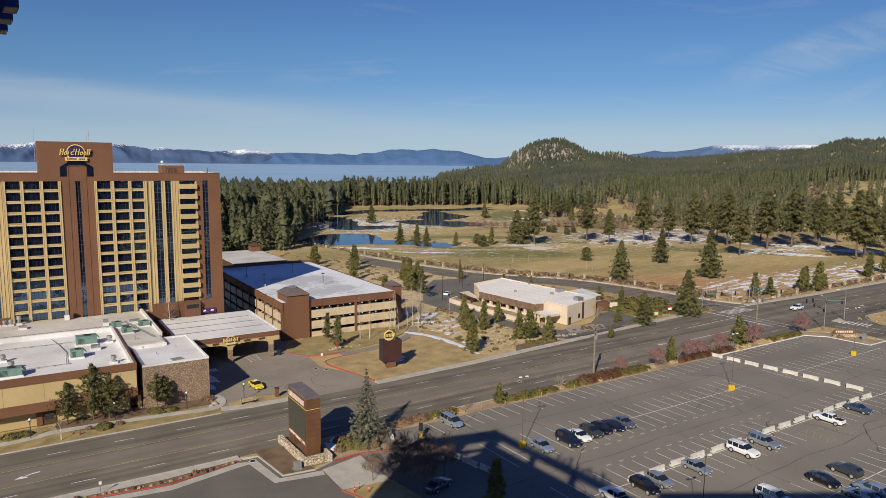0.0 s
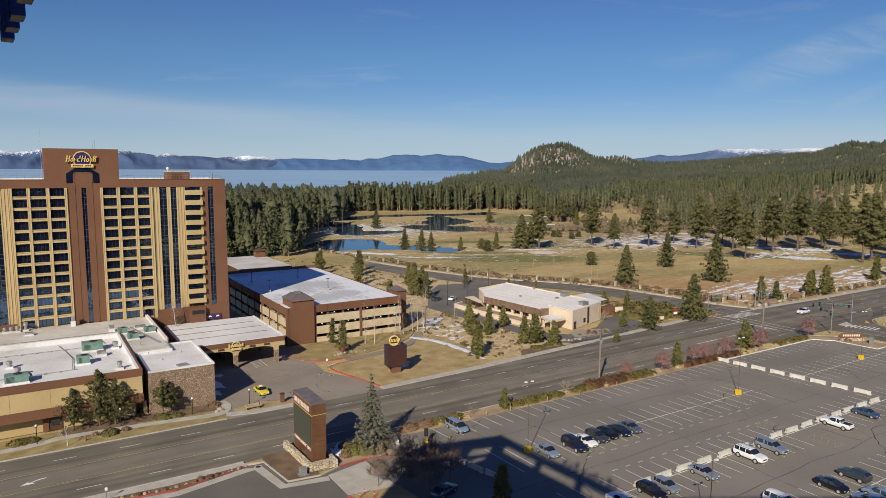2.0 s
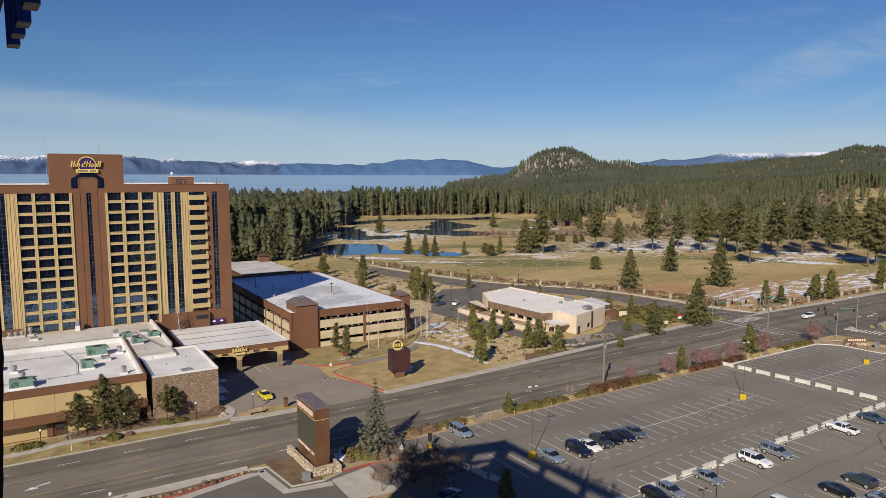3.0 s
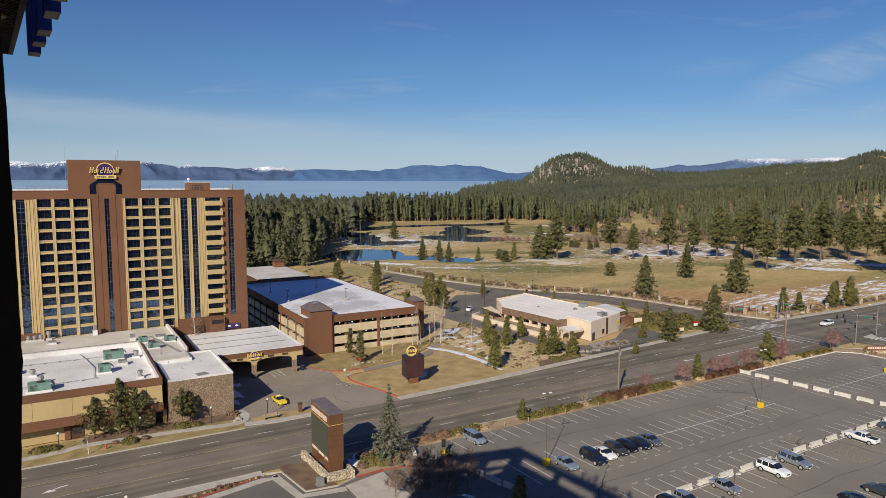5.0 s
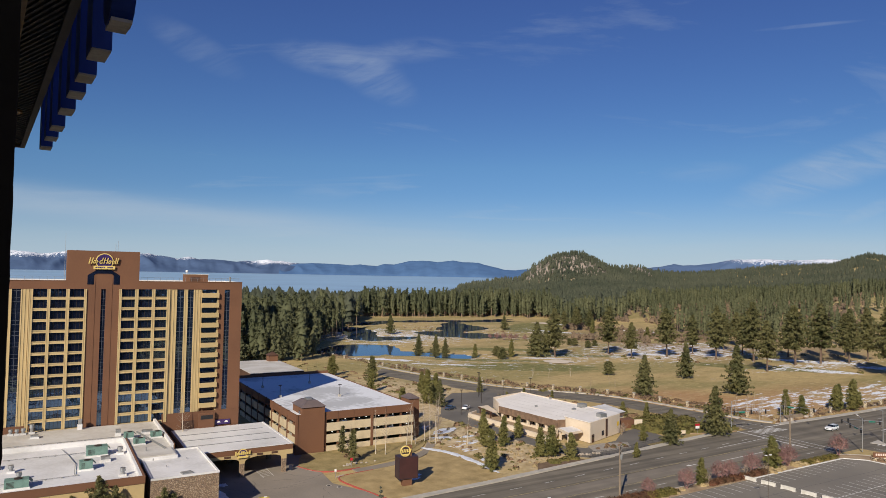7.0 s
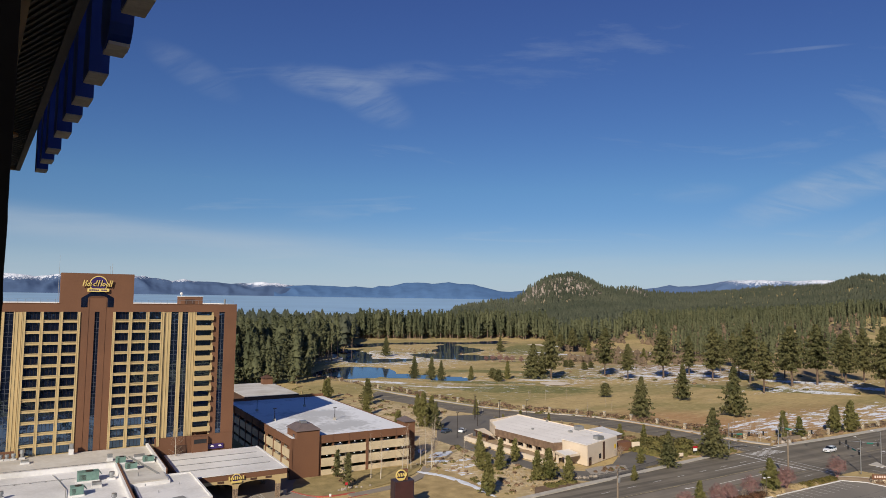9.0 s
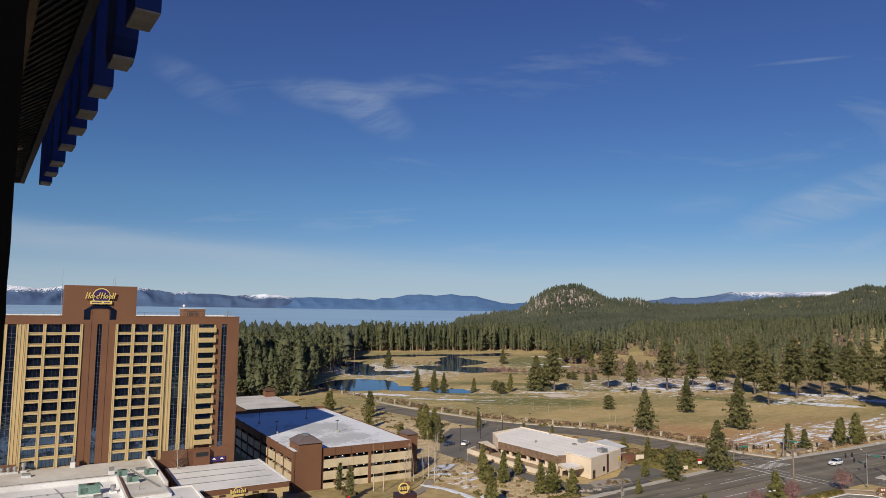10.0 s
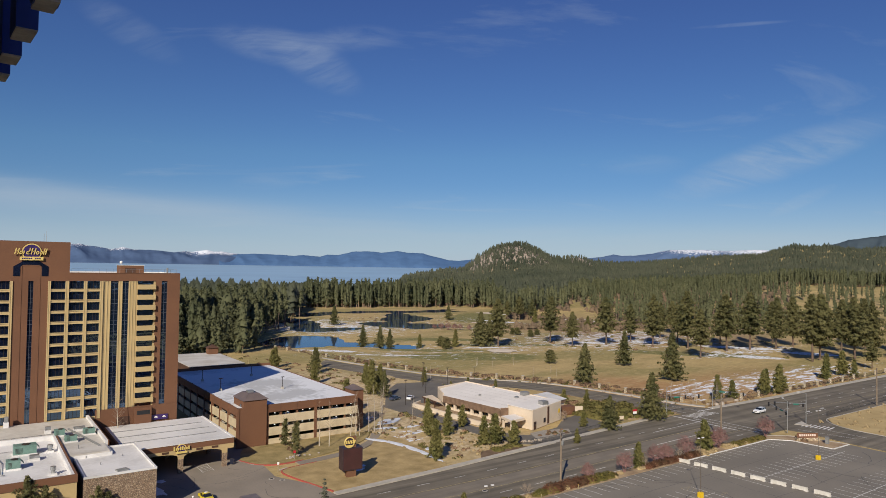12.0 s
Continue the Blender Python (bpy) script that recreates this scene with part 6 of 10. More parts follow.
def build_forest():
    rng = random.Random(11)
    fine_kinds = [crown_tree(rng, 64, 3, 5, rng.uniform(0.04, 0.16), rng.uniform(0.22, 0.30), 0.046, 0.28, 5, rng.uniform(0.85, 1.5)) for _ in range(16)]
    bare_kinds = [crown_tree(rng, 30, 2, 5, rng.uniform(0.36, 0.50), rng.uniform(0.11, 0.155), 0.055) for _ in range(10)]
    near_kinds = [crown_tree(rng, 22, 2, 4, rng.choice((rng.uniform(0.08, 0.16), rng.uniform(0.18, 0.32))), rng.uniform(0.13, 0.19), 0.058, 0.36, 4, rng.uniform(0.75, 1.7)) for _ in range(18)]
    deep_kinds = [tier_tree(rng, rng.choice((5, 6)), 3, rng.uniform(0.10, 0.24), rng.uniform(0.15, 0.21), 0.5) for _ in range(10)]
    far_kinds = [tier_tree(rng, 4, 3, rng.uniform(0.05, 0.2), rng.uniform(0.15, 0.22), 0.45) for _ in range(10)]
    fine, bare, front, deep, far, thicket = [], [], [], [], [], []
    for _ in range(150000):
        az, q = rng.uniform(13, 97), rng.random()
        f = table(FRONT, az, 1) + 18 * noise.noise((az * 0.9, 1.0, 8.0))
        R = table(RIDGE, az, 1)
        end = R + 60 if az < 60 else min(R, 900)
        r = math.sqrt(f * f + q * (end * end - f * f))
        d = r - f
        keep = (1.0 if az > 66 else 1.15 if az > 50 else 0.45) if d < 120 else (0.85 if r < 1500 and az < 50 else 0.52 if r < 1300 else 0.40)
        keep *= (end * end - f * f) / 6.0e6
        if rng.random() > keep:
            continue
        x, y = r * math.cos(radians(az)), r * math.sin(radians(az))
        if az > 66 and r < 560 and rng.random() < 0.36:
            continue
        edge = r - table(CLOSED, az, 1) if az < 46 else 200.0
        if edge < 0:
            if az > 27 and edge > -420 and noise.noise((x * 0.015, y * 0.015, 8.0)) > -0.05 and rng.random() < 0.75:
                thicket.append((x, y, ground_z(x, y) - 0.3, rng.uniform(3.5, 8.0), rng.uniform(0.9, 1.4)))
            if rng.random() > (0.35 if d < 70 and az > 28 else 0.13 if az > 29 else 0.05):
                continue
        elif az < 50 and edge > 150 and noise.noise((x * 0.004, y * 0.004, 9.0)) > 0.44:
            continue
        rocky = hill(az, r) > 0.1
        if rocky and noise.noise((x * 0.03, y * 0.03, 6.0)) + rng.uniform(-0.5, 0.5) > 0.2:
            continue
        if pond_depth(x, y) > 0:
            continue
        z = ground_z(x, y) - 0.3
        h = rng.uniform(20, 30) if not rocky else rng.uniform(6, 11)
        if az > 66:
            h = (rng.uniform(14, 28) if d < 35 else rng.uniform(24, 35)) if r < 620 else rng.uniform(20, 27)
        elif 50 < az and d < 60:
            h = rng.uniform(17, 33)
        elif not rocky:
            h *= max(0.42, min(1.0, 1.0 - (r - 620) / 1100)) * (rng.uniform(0.65, 1.3) if r > 1200 else 1.0) if az > 46 or edge > 110 else 0.85
        (bare if d < 45 and 66.3 < az < 69.8 else fine if r < 560 and d < 110 else front if (d < 75 if az > 46 else edge < 60) else deep if r < 1150 else far).append((x, y, z, h, rng.uniform(0.85, 1.2)))
    for _ in range(1350):
        az, r = 48.6 + rng.uniform(-4.2, 4.2), rng.uniform(1280, 1520)
        x, y = r * math.cos(radians(az)), r * math.sin(radians(az))
        k = hill(az, r)
        if k > 0.03 and noise.noise((x * 0.025, y * 0.025, 6.0)) + rng.uniform(-0.4, 0.4) < 0.22 - 0.30 * k:
            far.append((x, y, ground_z(x, y) - 0.3, rng.uniform(7, 13), rng.uniform(0.7, 1.05)))
    for _ in range(1100):
        az, q = rng.uniform(36, 49), rng.random()
        r = 500 + 230 * q
        x, y = r * math.cos(radians(az)), r * math.sin(radians(az))
        if noise.noise((x * 0.018, y * 0.018, 12.0)) < 0.08 or pond_depth(x, y) > 0 or r > table(FRONT, az, 1) + 40:
            continue
        thicket.append((x, y, ground_z(x, y) - 0.3, rng.uniform(2.5, 6.0), rng.uniform(0.9, 1.5)))
    wood("forest", "dark green pines with bare lower trunks at the edge of the woods", fine, fine_kinds, rng, FOREST)
    wood("forest", "tall slender pines with long bare trunks by the pond", bare, bare_kinds, rng, FOREST)
    wood("forest", "dense dark green pines with bare lower trunks", front, near_kinds, rng, FOREST)
    wood("thicket", "grey-brown leafless thickets on dry grass below the woods", thicket, [tier_tree(rng, 3, 4, 0.02, 0.42, 0.6) for _ in range(8)], rng, THICKET)
    wood("forest", "dark green pine woods on rising ground", deep, deep_kinds, rng, HAZEPINES)
    wood("forest", "dark green pine woods on far hills", far, far_kinds, rng, HAZEPINES)


build_forest()


def pine_meshes(seed, h, rad, bare, shape, branches, clump, blades=7, thin=0.17):
    """Trunk with limbs, and a crown of needle clumps along the limbs."""
    rng = random.Random(seed)
    st, v, f = Shape(), [], []
    lean = Vector((rng.uniform(-0.02, 0.02), rng.uniform(-0.02, 0.02), 0))
    st.rod((0, 0, -0.3), (lean.x * h, lean.y * h, h * 0.93), 0.016 * h + 0.05, 0.02, 7)
    for i in range(branches):
        t = (i + rng.random()) / branches
        if shape == "spire":                                # whorls with gaps between them
            t = min(0.99, round(t * 17) / 17 + rng.uniform(-0.010, 0.010))
        z = h * (bare + (0.985 - bare) * t)
        if shape == "cone":
            R = rad * (1 - t) ** 0.85 + 0.04 * rad
        elif shape == "spire":
            R = rad * ((1 - t) ** 1.15 * 0.95 + 0.01) * (0.85 + 0.15 * min(1, t * 8))
        elif shape == "round":
            R = rad * (max(0.0, 1 - (1.15 * t - 0.30) ** 2 * 1.35)) ** 0.6
        else:
            R = rad * (1 - t ** 1.4) ** 0.85 * (0.55 + 0.45 * min(1, t * 4))
        R *= rng.uniform(0.75, 1.1) if shape == "spire" else rng.uniform(0.38, 1.22)
        size = clump * (0.45 + 0.6 * (1 - t)) if shape == "spire" else clump
        a = i * 2.4 + rng.uniform(-0.5, 0.5)
        d = Vector((math.cos(a), math.sin(a), 0))
        root = Vector((lean.x * z, lean.y * z, z))
        tip = root + d * R + Vector((0, 0, R * (rng.uniform(-0.34, -0.16) if shape == "spire" else rng.uniform(-0.12, 0.22) * (-0.3 if shape == "cone" else 1))))
        if R > 0.25 * rad and i % 7 == 0:
            st.rod(root, root.lerp(tip, 0.8), 0.004 * h, 0.01, 3)
        n = 6 if R > 0.6 * rad else 5 if R > 0.3 * rad else 3
        for j in range(n):
            q = (j + 0.6 + rng.uniform(-0.2, 0.2)) / n
            c = root.lerp(tip, q) + Vector((rng.uniform(-1, 1), rng.uniform(-1, 1), rng.uniform(-0.6, 0.6))) * size * 0.5
            for _ in range(3):
                out = d * rng.uniform(0.0, 0.8) + Vector((rng.gauss(0, 0.8), rng.gauss(0, 0.8), rng.gauss(0.45, 0.7)))
                tuft(v, f, c + Vector((rng.uniform(-1, 1), rng.uniform(-1, 1), rng.uniform(-0.5, 0.5))) * size * 0.45, out, size * rng.uniform(0.7, 1.25), rng, blades, thin)
    return st, v, f


def make_tree(name, label, seed, h, rad, bare, shape, branches, clump, leaf, group="", blades=7, thin=0.17):
    st, v, f = pine_meshes(seed, h, rad, bare, shape, branches, clump, blades, thin)
    t = base(name, label, "tree", (0, 0, -500), group=group)
    st.part("trunk", BARK, t)
    ob = new("crown", from_arrays("crown", v, f, leaf))
    ob.parent = t
    return t


PINES = {
    "tall": make_tree("pine_tree", "tall dark green pine with a bare trunk on dry grass", 1, 26, 7.6, 0.22, "pondo", 190, 0.78, PINE, "", 5, 0.30),
    "tall2": make_tree("pine_tree", "tall dark green pine with a ragged crown on dry grass", 2, 25, 7.9, 0.27, "pondo", 170, 0.78, PINE, "", 5, 0.30),
    "cone": make_tree("pine_tree", "conical green pine branched to the ground", 3, 18, 6.4, 0.05, "cone", 190, 0.70, PINE, "", 5, 0.30),
    "cone2": make_tree("pine_tree", "slim conical green pine on dry grass", 4, 16, 5.0, 0.06, "cone", 160, 0.62, PINE, "", 5, 0.30),
    "round": make_tree("pine_tree", "low rounded green pine on dry grass", 5, 9, 4.2, 0.12, "round", 90, 0.8, PINE),
    "small": make_tree("pine_tree", "young green pine beside the road", 6, 8, 2.0, 0.06, "cone", 100, 0.5, YOUNG),
    "small2": make_tree("pine_tree", "young bushy pine beside the road", 7, 7, 2.1, 0.08, "pondo", 84, 0.5, YOUNG),
    "street": make_tree("pine_tree", "dark green street pine with an open ragged crown", 8, 11.0, 5.3, 0.16, "pondo", 96, 0.40, PINE, "", 7, 0.17),
    "slim": make_tree("pine_tree", "slim dark green street pine with a bare trunk", 10, 8.0, 3.0, 0.26, "pondo", 56, 0.38, PINE, "", 8, 0.16),
    "thin": make_tree("pine_tree", "thin open pine on the dry lawn", 9, 7.0, 1.55, 0.12, "pondo", 32, 0.45, PINE, "", 7, 0.16),
}
# kind, x, y, height
GROVE = [("cone", 246.5, 306.5, 20), ("tall", 255, 300.5, 28), ("cone2", 263.4, 319, 14.6), ("tall2", 295.5, 299, 29), ("tall2", 293.5, 278.5, 21), ("cone", 206, 188.5, 16), ("tall2", 320, 275.5, 29), ("cone2", 260, 213, 16.5),
         ("tall", 341, 257.5, 31), ("cone", 243, 173.5, 20), ("tall2", 319, 210.5, 26), ("tall", 351, 240, 34), ("tall2", 359, 220, 33), ("tall2", 379, 217.5, 34), ("tall", 396, 211, 31),
         ("tall", 421, 213.5, 31), ("tall2", 359, 172, 35), ("tall", 369, 173, 35), ("tall2", 374, 158, 34), ("tall", 403, 161, 31), ("round", 233, 235.5, 6.5),
         ("small", 306, 141, 11), ("small2", 323, 141.7, 11), ("small", 322.5, 136.5, 8), ("tall2", 359, 144, 14), ("small2", 246.4, 136, 9), ("small2", 252.2, 133.1, 11), ("small", 250, 137, 9), ("small", 220.4, 138.5, 9), ("small2", 223.1, 134.5, 7.5),
         ("cone2", 187.3, 340.6, 13), ("cone2", 194, 333, 13), ("cone2", 199, 330, 11), ("small", 214, 322, 8), ("round", 226, 318, 6), ("small", 232, 312, 10), ("round", 221, 305, 6.5),
         ("cone2", 231, 466, 15), ("cone2", 343, 471, 13), ("tall", 412, 236, 26), ("tall2", 428, 230, 27), ("tall", 392, 245, 24), ("tall2", 372, 262, 25), ("tall", 352, 283, 24), ("tall2", 446, 205, 27), ("tall", 440, 180, 31),
         ("tall2", 416, 183, 31), ("tall", 456, 170, 27), ("tall2", 470, 195, 27), ("tall", 400, 140, 25), ("tall2", 430, 150, 26), ("tall", 385, 285, 24), ("tall2", 401, 444, 21), ("tall", 409, 437, 19), ("tall2", 394, 452, 17), ("small", 391, 414, 11.5), ("tall2", 420, 300, 24),
         ("round", 308.5, 348.8, 4.6), ("round", 309.3, 344.5, 5.2), ("round", 308, 330, 5), ("round", 319.8, 336.2, 4.2), ("small2", 396, 359.8, 9.3),
         ("cone", 173.5, 131.2, 14.5), ("cone", 152.5, 129.8, 9.8), ("small", 171.9, 156.4, 5.5)]


def plant(kind, x, y, h, rng, z=None):
    t = PINES[kind]
    full = {"tall": 26, "tall2": 25, "cone": 18, "cone2": 16, "round": 9, "small": 8, "small2": 7, "street": 11, "slim": 8, "thin": 7}[kind]
    k = h / full
    c = copy_thing(t, pose(x, y, ground_z(x, y) if z is None else z, 0, 0, rng.uniform(0, 360)))
    c.scale = (k * rng.uniform(0.9, 1.1), k * rng.uniform(0.9, 1.1), k)
    return c


rng = random.Random(5)
for kind, x, y, h in GROVE:
    plant(kind, x, y, h, rng)

# ---- the parking lot ----
def strokes(rows, top, name, label, material, category="road marking"):
    """Painted lines: rows of x0, y0, x1, y1, width."""
    g = Shape()
    for x0, y0, x1, y1, w in rows:
        d = Vector((x1 - x0, y1 - y0))
        n = Vector((-d.y, d.x)).normalized() * (w / 2)
        g.add([(x0 + n.x, y0 + n.y, top), (x0 - n.x, y0 - n.y, top), (x1 - n.x, y1 - n.y, top), (x1 + n.x, y1 + n.y, top)], [(0, 1, 2, 3)])
    return g.thing(name, material, label, category, kind="stuff")


rng = random.Random(21)
rows = []
for k in range(-6, 38):
    x = 76.1 + 2.78 * k
    if 58 < x < 180:
        rows.append((x, 98.0, x + 0.5, 93.0, 0.11))
for k in range(-4, 41):
    x = 73.6 + 2.82 * k
    if x < 186 and not 129 < x < 141:
        rows.append((x, 86.0, x + 0.3, 76.0, 0.11))
    if x < 186:
        if not 112 < x < 120:
            rows.append((x, 68.5, x + 0.3, 58.3, 0.11))
        rows.append((x, 51.0, x + 0.3, 40.8, 0.11))
for y, x0, x1 in ((81.0, 88, 128), (81.0, 143, 186), (63.4, 66, 186), (45.9, 60, 186)):
    rows.append((x0, y, x1, y, 0.14))
strokes(rows, 0.006, "parking_lines", "faded white parking stall lines", WHITEPAINT)
nums = []
for k in range(0, 16):
    x = 75.0 + 2.82 * k
    for j in range(3):
        nums.append((x + 0.40 * j - 0.40, 69.5, x + 0.40 * j - 0.40, 69.2, 0.13))
        nums.append((x + 0.40 * j - 0.40, 75.1, x + 0.40 * j - 0.40, 74.8, 0.13))
strokes(nums, 0.006, "stall_numbers", "small worn white marks at the ends of the stalls", WHITEPAINT)
hatch = []
for cx, cy, wide in ((111.5, 83.6, 1.5), (112.5, 66.6, 1.5), (114.0, 58.6, 1.4), (125.5, 84.0, 1.3), (120.5, 78.6, 1.2), (131.5, 53.6, 1.3)):
    hatch += [(cx - wide, cy - 2.6, cx + wide, cy - 2.7, 0.09), (cx - wide, cy + 2.4, cx + wide, cy + 2.3, 0.09), (cx - wide, cy - 2.6, cx - wide + 0.1, cy + 2.4, 0.09), (cx + wide, cy - 2.7, cx + wide + 0.1, cy + 2.3, 0.09)]
    hatch += [(cx - wide, cy - 2.6 + 1.2 * i, cx + wide, cy - 1.4 + 1.2 * i, 0.08) for i in range(4)]
for cx, cy in ((117.5, 60.0), (106.0, 84.5), (129.0, 79.5), (121.0, 56.0)):
    hatch += [(cx - 1.3, cy, cx + 1.3, cy + 0.1, 0.09), (cx + 1.3, cy + 0.1, cx + 0.5, cy + 0.7, 0.09), (cx + 1.3, cy + 0.1, cx + 0.5, cy - 0.6, 0.09)]
strokes(hatch, 0.006, "hatched_bays", "worn yellow hatching between parking stalls", FADEDYELLOW)


def seams():
    """Wandering tar-filled cracks."""
    g = Shape()
    forks = [(rng.uniform(56, 186), rng.uniform(30, 97), rng.choice((0.1, 1.5, 3.2, 2.2, 0.9)) + rng.uniform(-0.3, 0.3), rng.randrange(8, 26)) for _ in range(38)]
    for x, y, a, steps in forks:
        for _ in range(steps):
            a += rng.uniform(-0.42, 0.42)
            nx, ny = x + 1.3 * math.cos(a), y + 1.3 * math.sin(a)
            if not (46 < nx < 190 and 25 < ny < 97.5):
                break
            w = rng.uniform(0.035, 0.085)
            px, py = -math.sin(a) * w, math.cos(a) * w
            g.add([(x + px, y + py, 0.004), (x - px, y - py, 0.004), (nx - px, ny - py, 0.004), (nx + px, ny + py, 0.004)], [(0, 1, 2, 3)])
            if rng.random() < 0.10 and len(forks) < 60:
                forks.append((nx, ny, a + rng.choice((-1, 1)) * rng.uniform(0.6, 1.3), rng.randrange(3, 10)))
            x, y = nx, ny
    for x0, y0, x1, y1 in ((56, 89.6, 190, 88.2), (56, 71.8, 190, 72.4), (60, 54.5, 190, 55), (96, 98, 93, 40), (138, 98, 135, 40), (160, 97, 158, 40)):
        n = 60
        for k in range(n):
            xa, ya, xb, yb = x0 + (x1 - x0) * k / n, y0 + (y1 - y0) * k / n, x0 + (x1 - x0) * (k + 1) / n, y0 + (y1 - y0) * (k + 1) / n
            j, j2 = (0.7 * noise.noise((x0 + q * 0.22, y0 * 3.1, 2.0)) for q in (k, k + 1))
            w = rng.uniform(0.022, 0.055)
            if abs(x1 - x0) > abs(y1 - y0):
                g.add([(xa, ya + j + w, 0.004), (xa, ya + j - w, 0.004), (xb, yb + j2 - w, 0.004), (xb, yb + j2 + w, 0.004)], [(0, 1, 2, 3)])
            else:
                g.add([(xa + j + w, ya, 0.004), (xa + j - w, ya, 0.004), (xb + j2 - w, yb, 0.004), (xb + j2 + w, yb, 0.004)], [(0, 1, 2, 3)])
    g.thing("tar_seams", TAR, "dark tar-sealed cracks across the asphalt", "cracks", kind="stuff")


TAR = mat("crack_sealant", (0.035, 0.033, 0.032), (0.055, 0.052, 0.05), 0.6, 1.0, 8.0)
seams()


def make_barrier():
    t = base("traffic_barrier", "pale concrete traffic barrier on the parking lot", "barrier", (0, 0, -500), group="row of concrete barriers")
    prof = [(-0.3, 0.0), (-0.3, 0.07), (-0.17, 0.3), (-0.1, 0.84), (0.1, 0.84), (0.17, 0.3), (0.3, 0.07), (0.3, 0.0)]
    g = Shape().side(prof, -1.6, -1.0).side(prof, 1.0, 1.6).side([(p[0], max(p[1], 0.09)) for p in prof], -1.0, 1.0)
    g.part("body", BARRIER, t)
    for s in (-1, 1):
        Shape().box(s * 1.6 - 0.03 * (s < 0), -0.05, 0.35, s * 1.6 + 0.03 * (s > 0), 0.05, 0.6).part("link_loop", DARKMETAL, t)
    return t


bar0 = make_barrier()
for i in range(15):
    x = 79.6 + 4.83 * (i - 1) + rng.uniform(-0.15, 0.15)
    copy_thing(bar0, pose(x, 63.9 + rng.uniform(-0.12, 0.12), 0, 0, 0, rng.uniform(-2.5, 2.5)))
for i in range(8):
    y = 97.8 - 4.28 * i
    copy_thing(bar0, pose(141.5 + 0.62 * i, y, 0, 0, 0, 98 + rng.uniform(-2.5, 2.5)))
for x, y in ((56.2, 84.3), (56.7, 80.6), (57.6, 77.2)):
    copy_thing(bar0, pose(x, y, 0, 0, 0, 98 + rng.uniform(-3, 3)))
copy_thing(bar0, pose(51.4, 96.6, 0, 0, 0, 72))


LAMPPOLE = mat("weathered_bronze_pole", (0.16, 0.125, 0.095), (0.11, 0.088, 0.07), 0.6, 1.0, 9.0, metal=0.2)


def make_lamp(h, plinth):
    t = base("parking_lamp", "tall parking lamp with two heads" + (" on a yellow base" if plinth else ""), "lamp post", (0, 0, -500), group="parking lot lamps")
    if plinth:
        g = Shape().box(-0.42, -0.42, 0, 0.42, 0.42, 1.0)
        g.box(-0.36, -0.36, 1.0, 0.36, 0.36, 1.06)
        g.part("plinth", YELLOW, t, "yellow painted concrete block")
    Shape().rod((0, 0, 0.9 if plinth else 0), (0, 0, h), 0.06, 0.04, 8).part("pole", LAMPPOLE, t)
    Shape().box(-0.55, -0.03, h - 0.05, 0.55, 0.03, h + 0.01).part("arm", LAMPPOLE, t)
    for s in (-1, 1):
        hd = Shape().prism([(s * 0.35, -0.13), (s * 0.82, -0.15), (s * 0.90, 0), (s * 0.82, 0.15), (s * 0.35, 0.13)], h, h + 0.14)
        hd.part("lamp_head", WHITESIGN, t)
    return t


lamp0, lamp1 = make_lamp(11.9, True), make_lamp(12.2, False)
for x, y in ((67.6, 81.4), (123.0, 81.0), (172.4, 81.2)):
    copy_thing(lamp0, pose(x, y, 0, 0, 0, -8))
copy_thing(lamp1, pose(66.6, 46.6, 0, 0, 0, -8))


# ---- cars ----
def paint(name, c, metallic=0.3):
    m = mat(name, c, tuple(v * 0.93 for v in c), 0.28, 0.8, 5.0, metal=metallic, spec=0.5)
    m.node_tree.nodes["Principled BSDF"].inputs["Coat Weight"].default_value = 0.6
    return m


P_BLACK, P_NAVY, P_WHITE, P_SILVER = paint("black_car_paint", (0.012, 0.012, 0.015)), paint("navy_car_paint", (0.015, 0.02, 0.045)), paint("white_car_paint", (0.80, 0.80, 0.80), 0.0), paint("silver_car_paint", (0.42, 0.45, 0.48), 0.6)
P_GREY, P_BLUE, P_STEEL, P_YELLOW, P_PALE = paint("dark_grey_car_paint", (0.06, 0.065, 0.07)), paint("blue_grey_car_paint", (0.09, 0.13, 0.19), 0.5), paint("steel_car_paint", (0.20, 0.23, 0.26), 0.6), paint("yellow_car_paint", (0.75, 0.58, 0.02), 0.0), paint("pale_blue_car_paint", (0.36, 0.43, 0.52), 0.5)
CARGLASS = glass("car_glass", (0.02, 0.024, 0.028), 0.03)
CHROME = mat("alloy_rim", (0.55, 0.55, 0.55), (0.42, 0.42, 0.42), 0.35, 3.0, 10.0, metal=0.35)
REDLAMP = mat("red_tail_lamp", (0.35, 0.01, 0.01), (0.25, 0.01, 0.01), 0.2, 3.0, 10.0)
CLEARLAMP = mat("clear_headlamp", (0.75, 0.76, 0.78), (0.6, 0.62, 0.64), 0.1, 3.0, 10.0)
TRIM = mat("black_car_trim", (0.02, 0.02, 0.02), (0.03, 0.03, 0.03), 0.6, 3.0, 10.0)

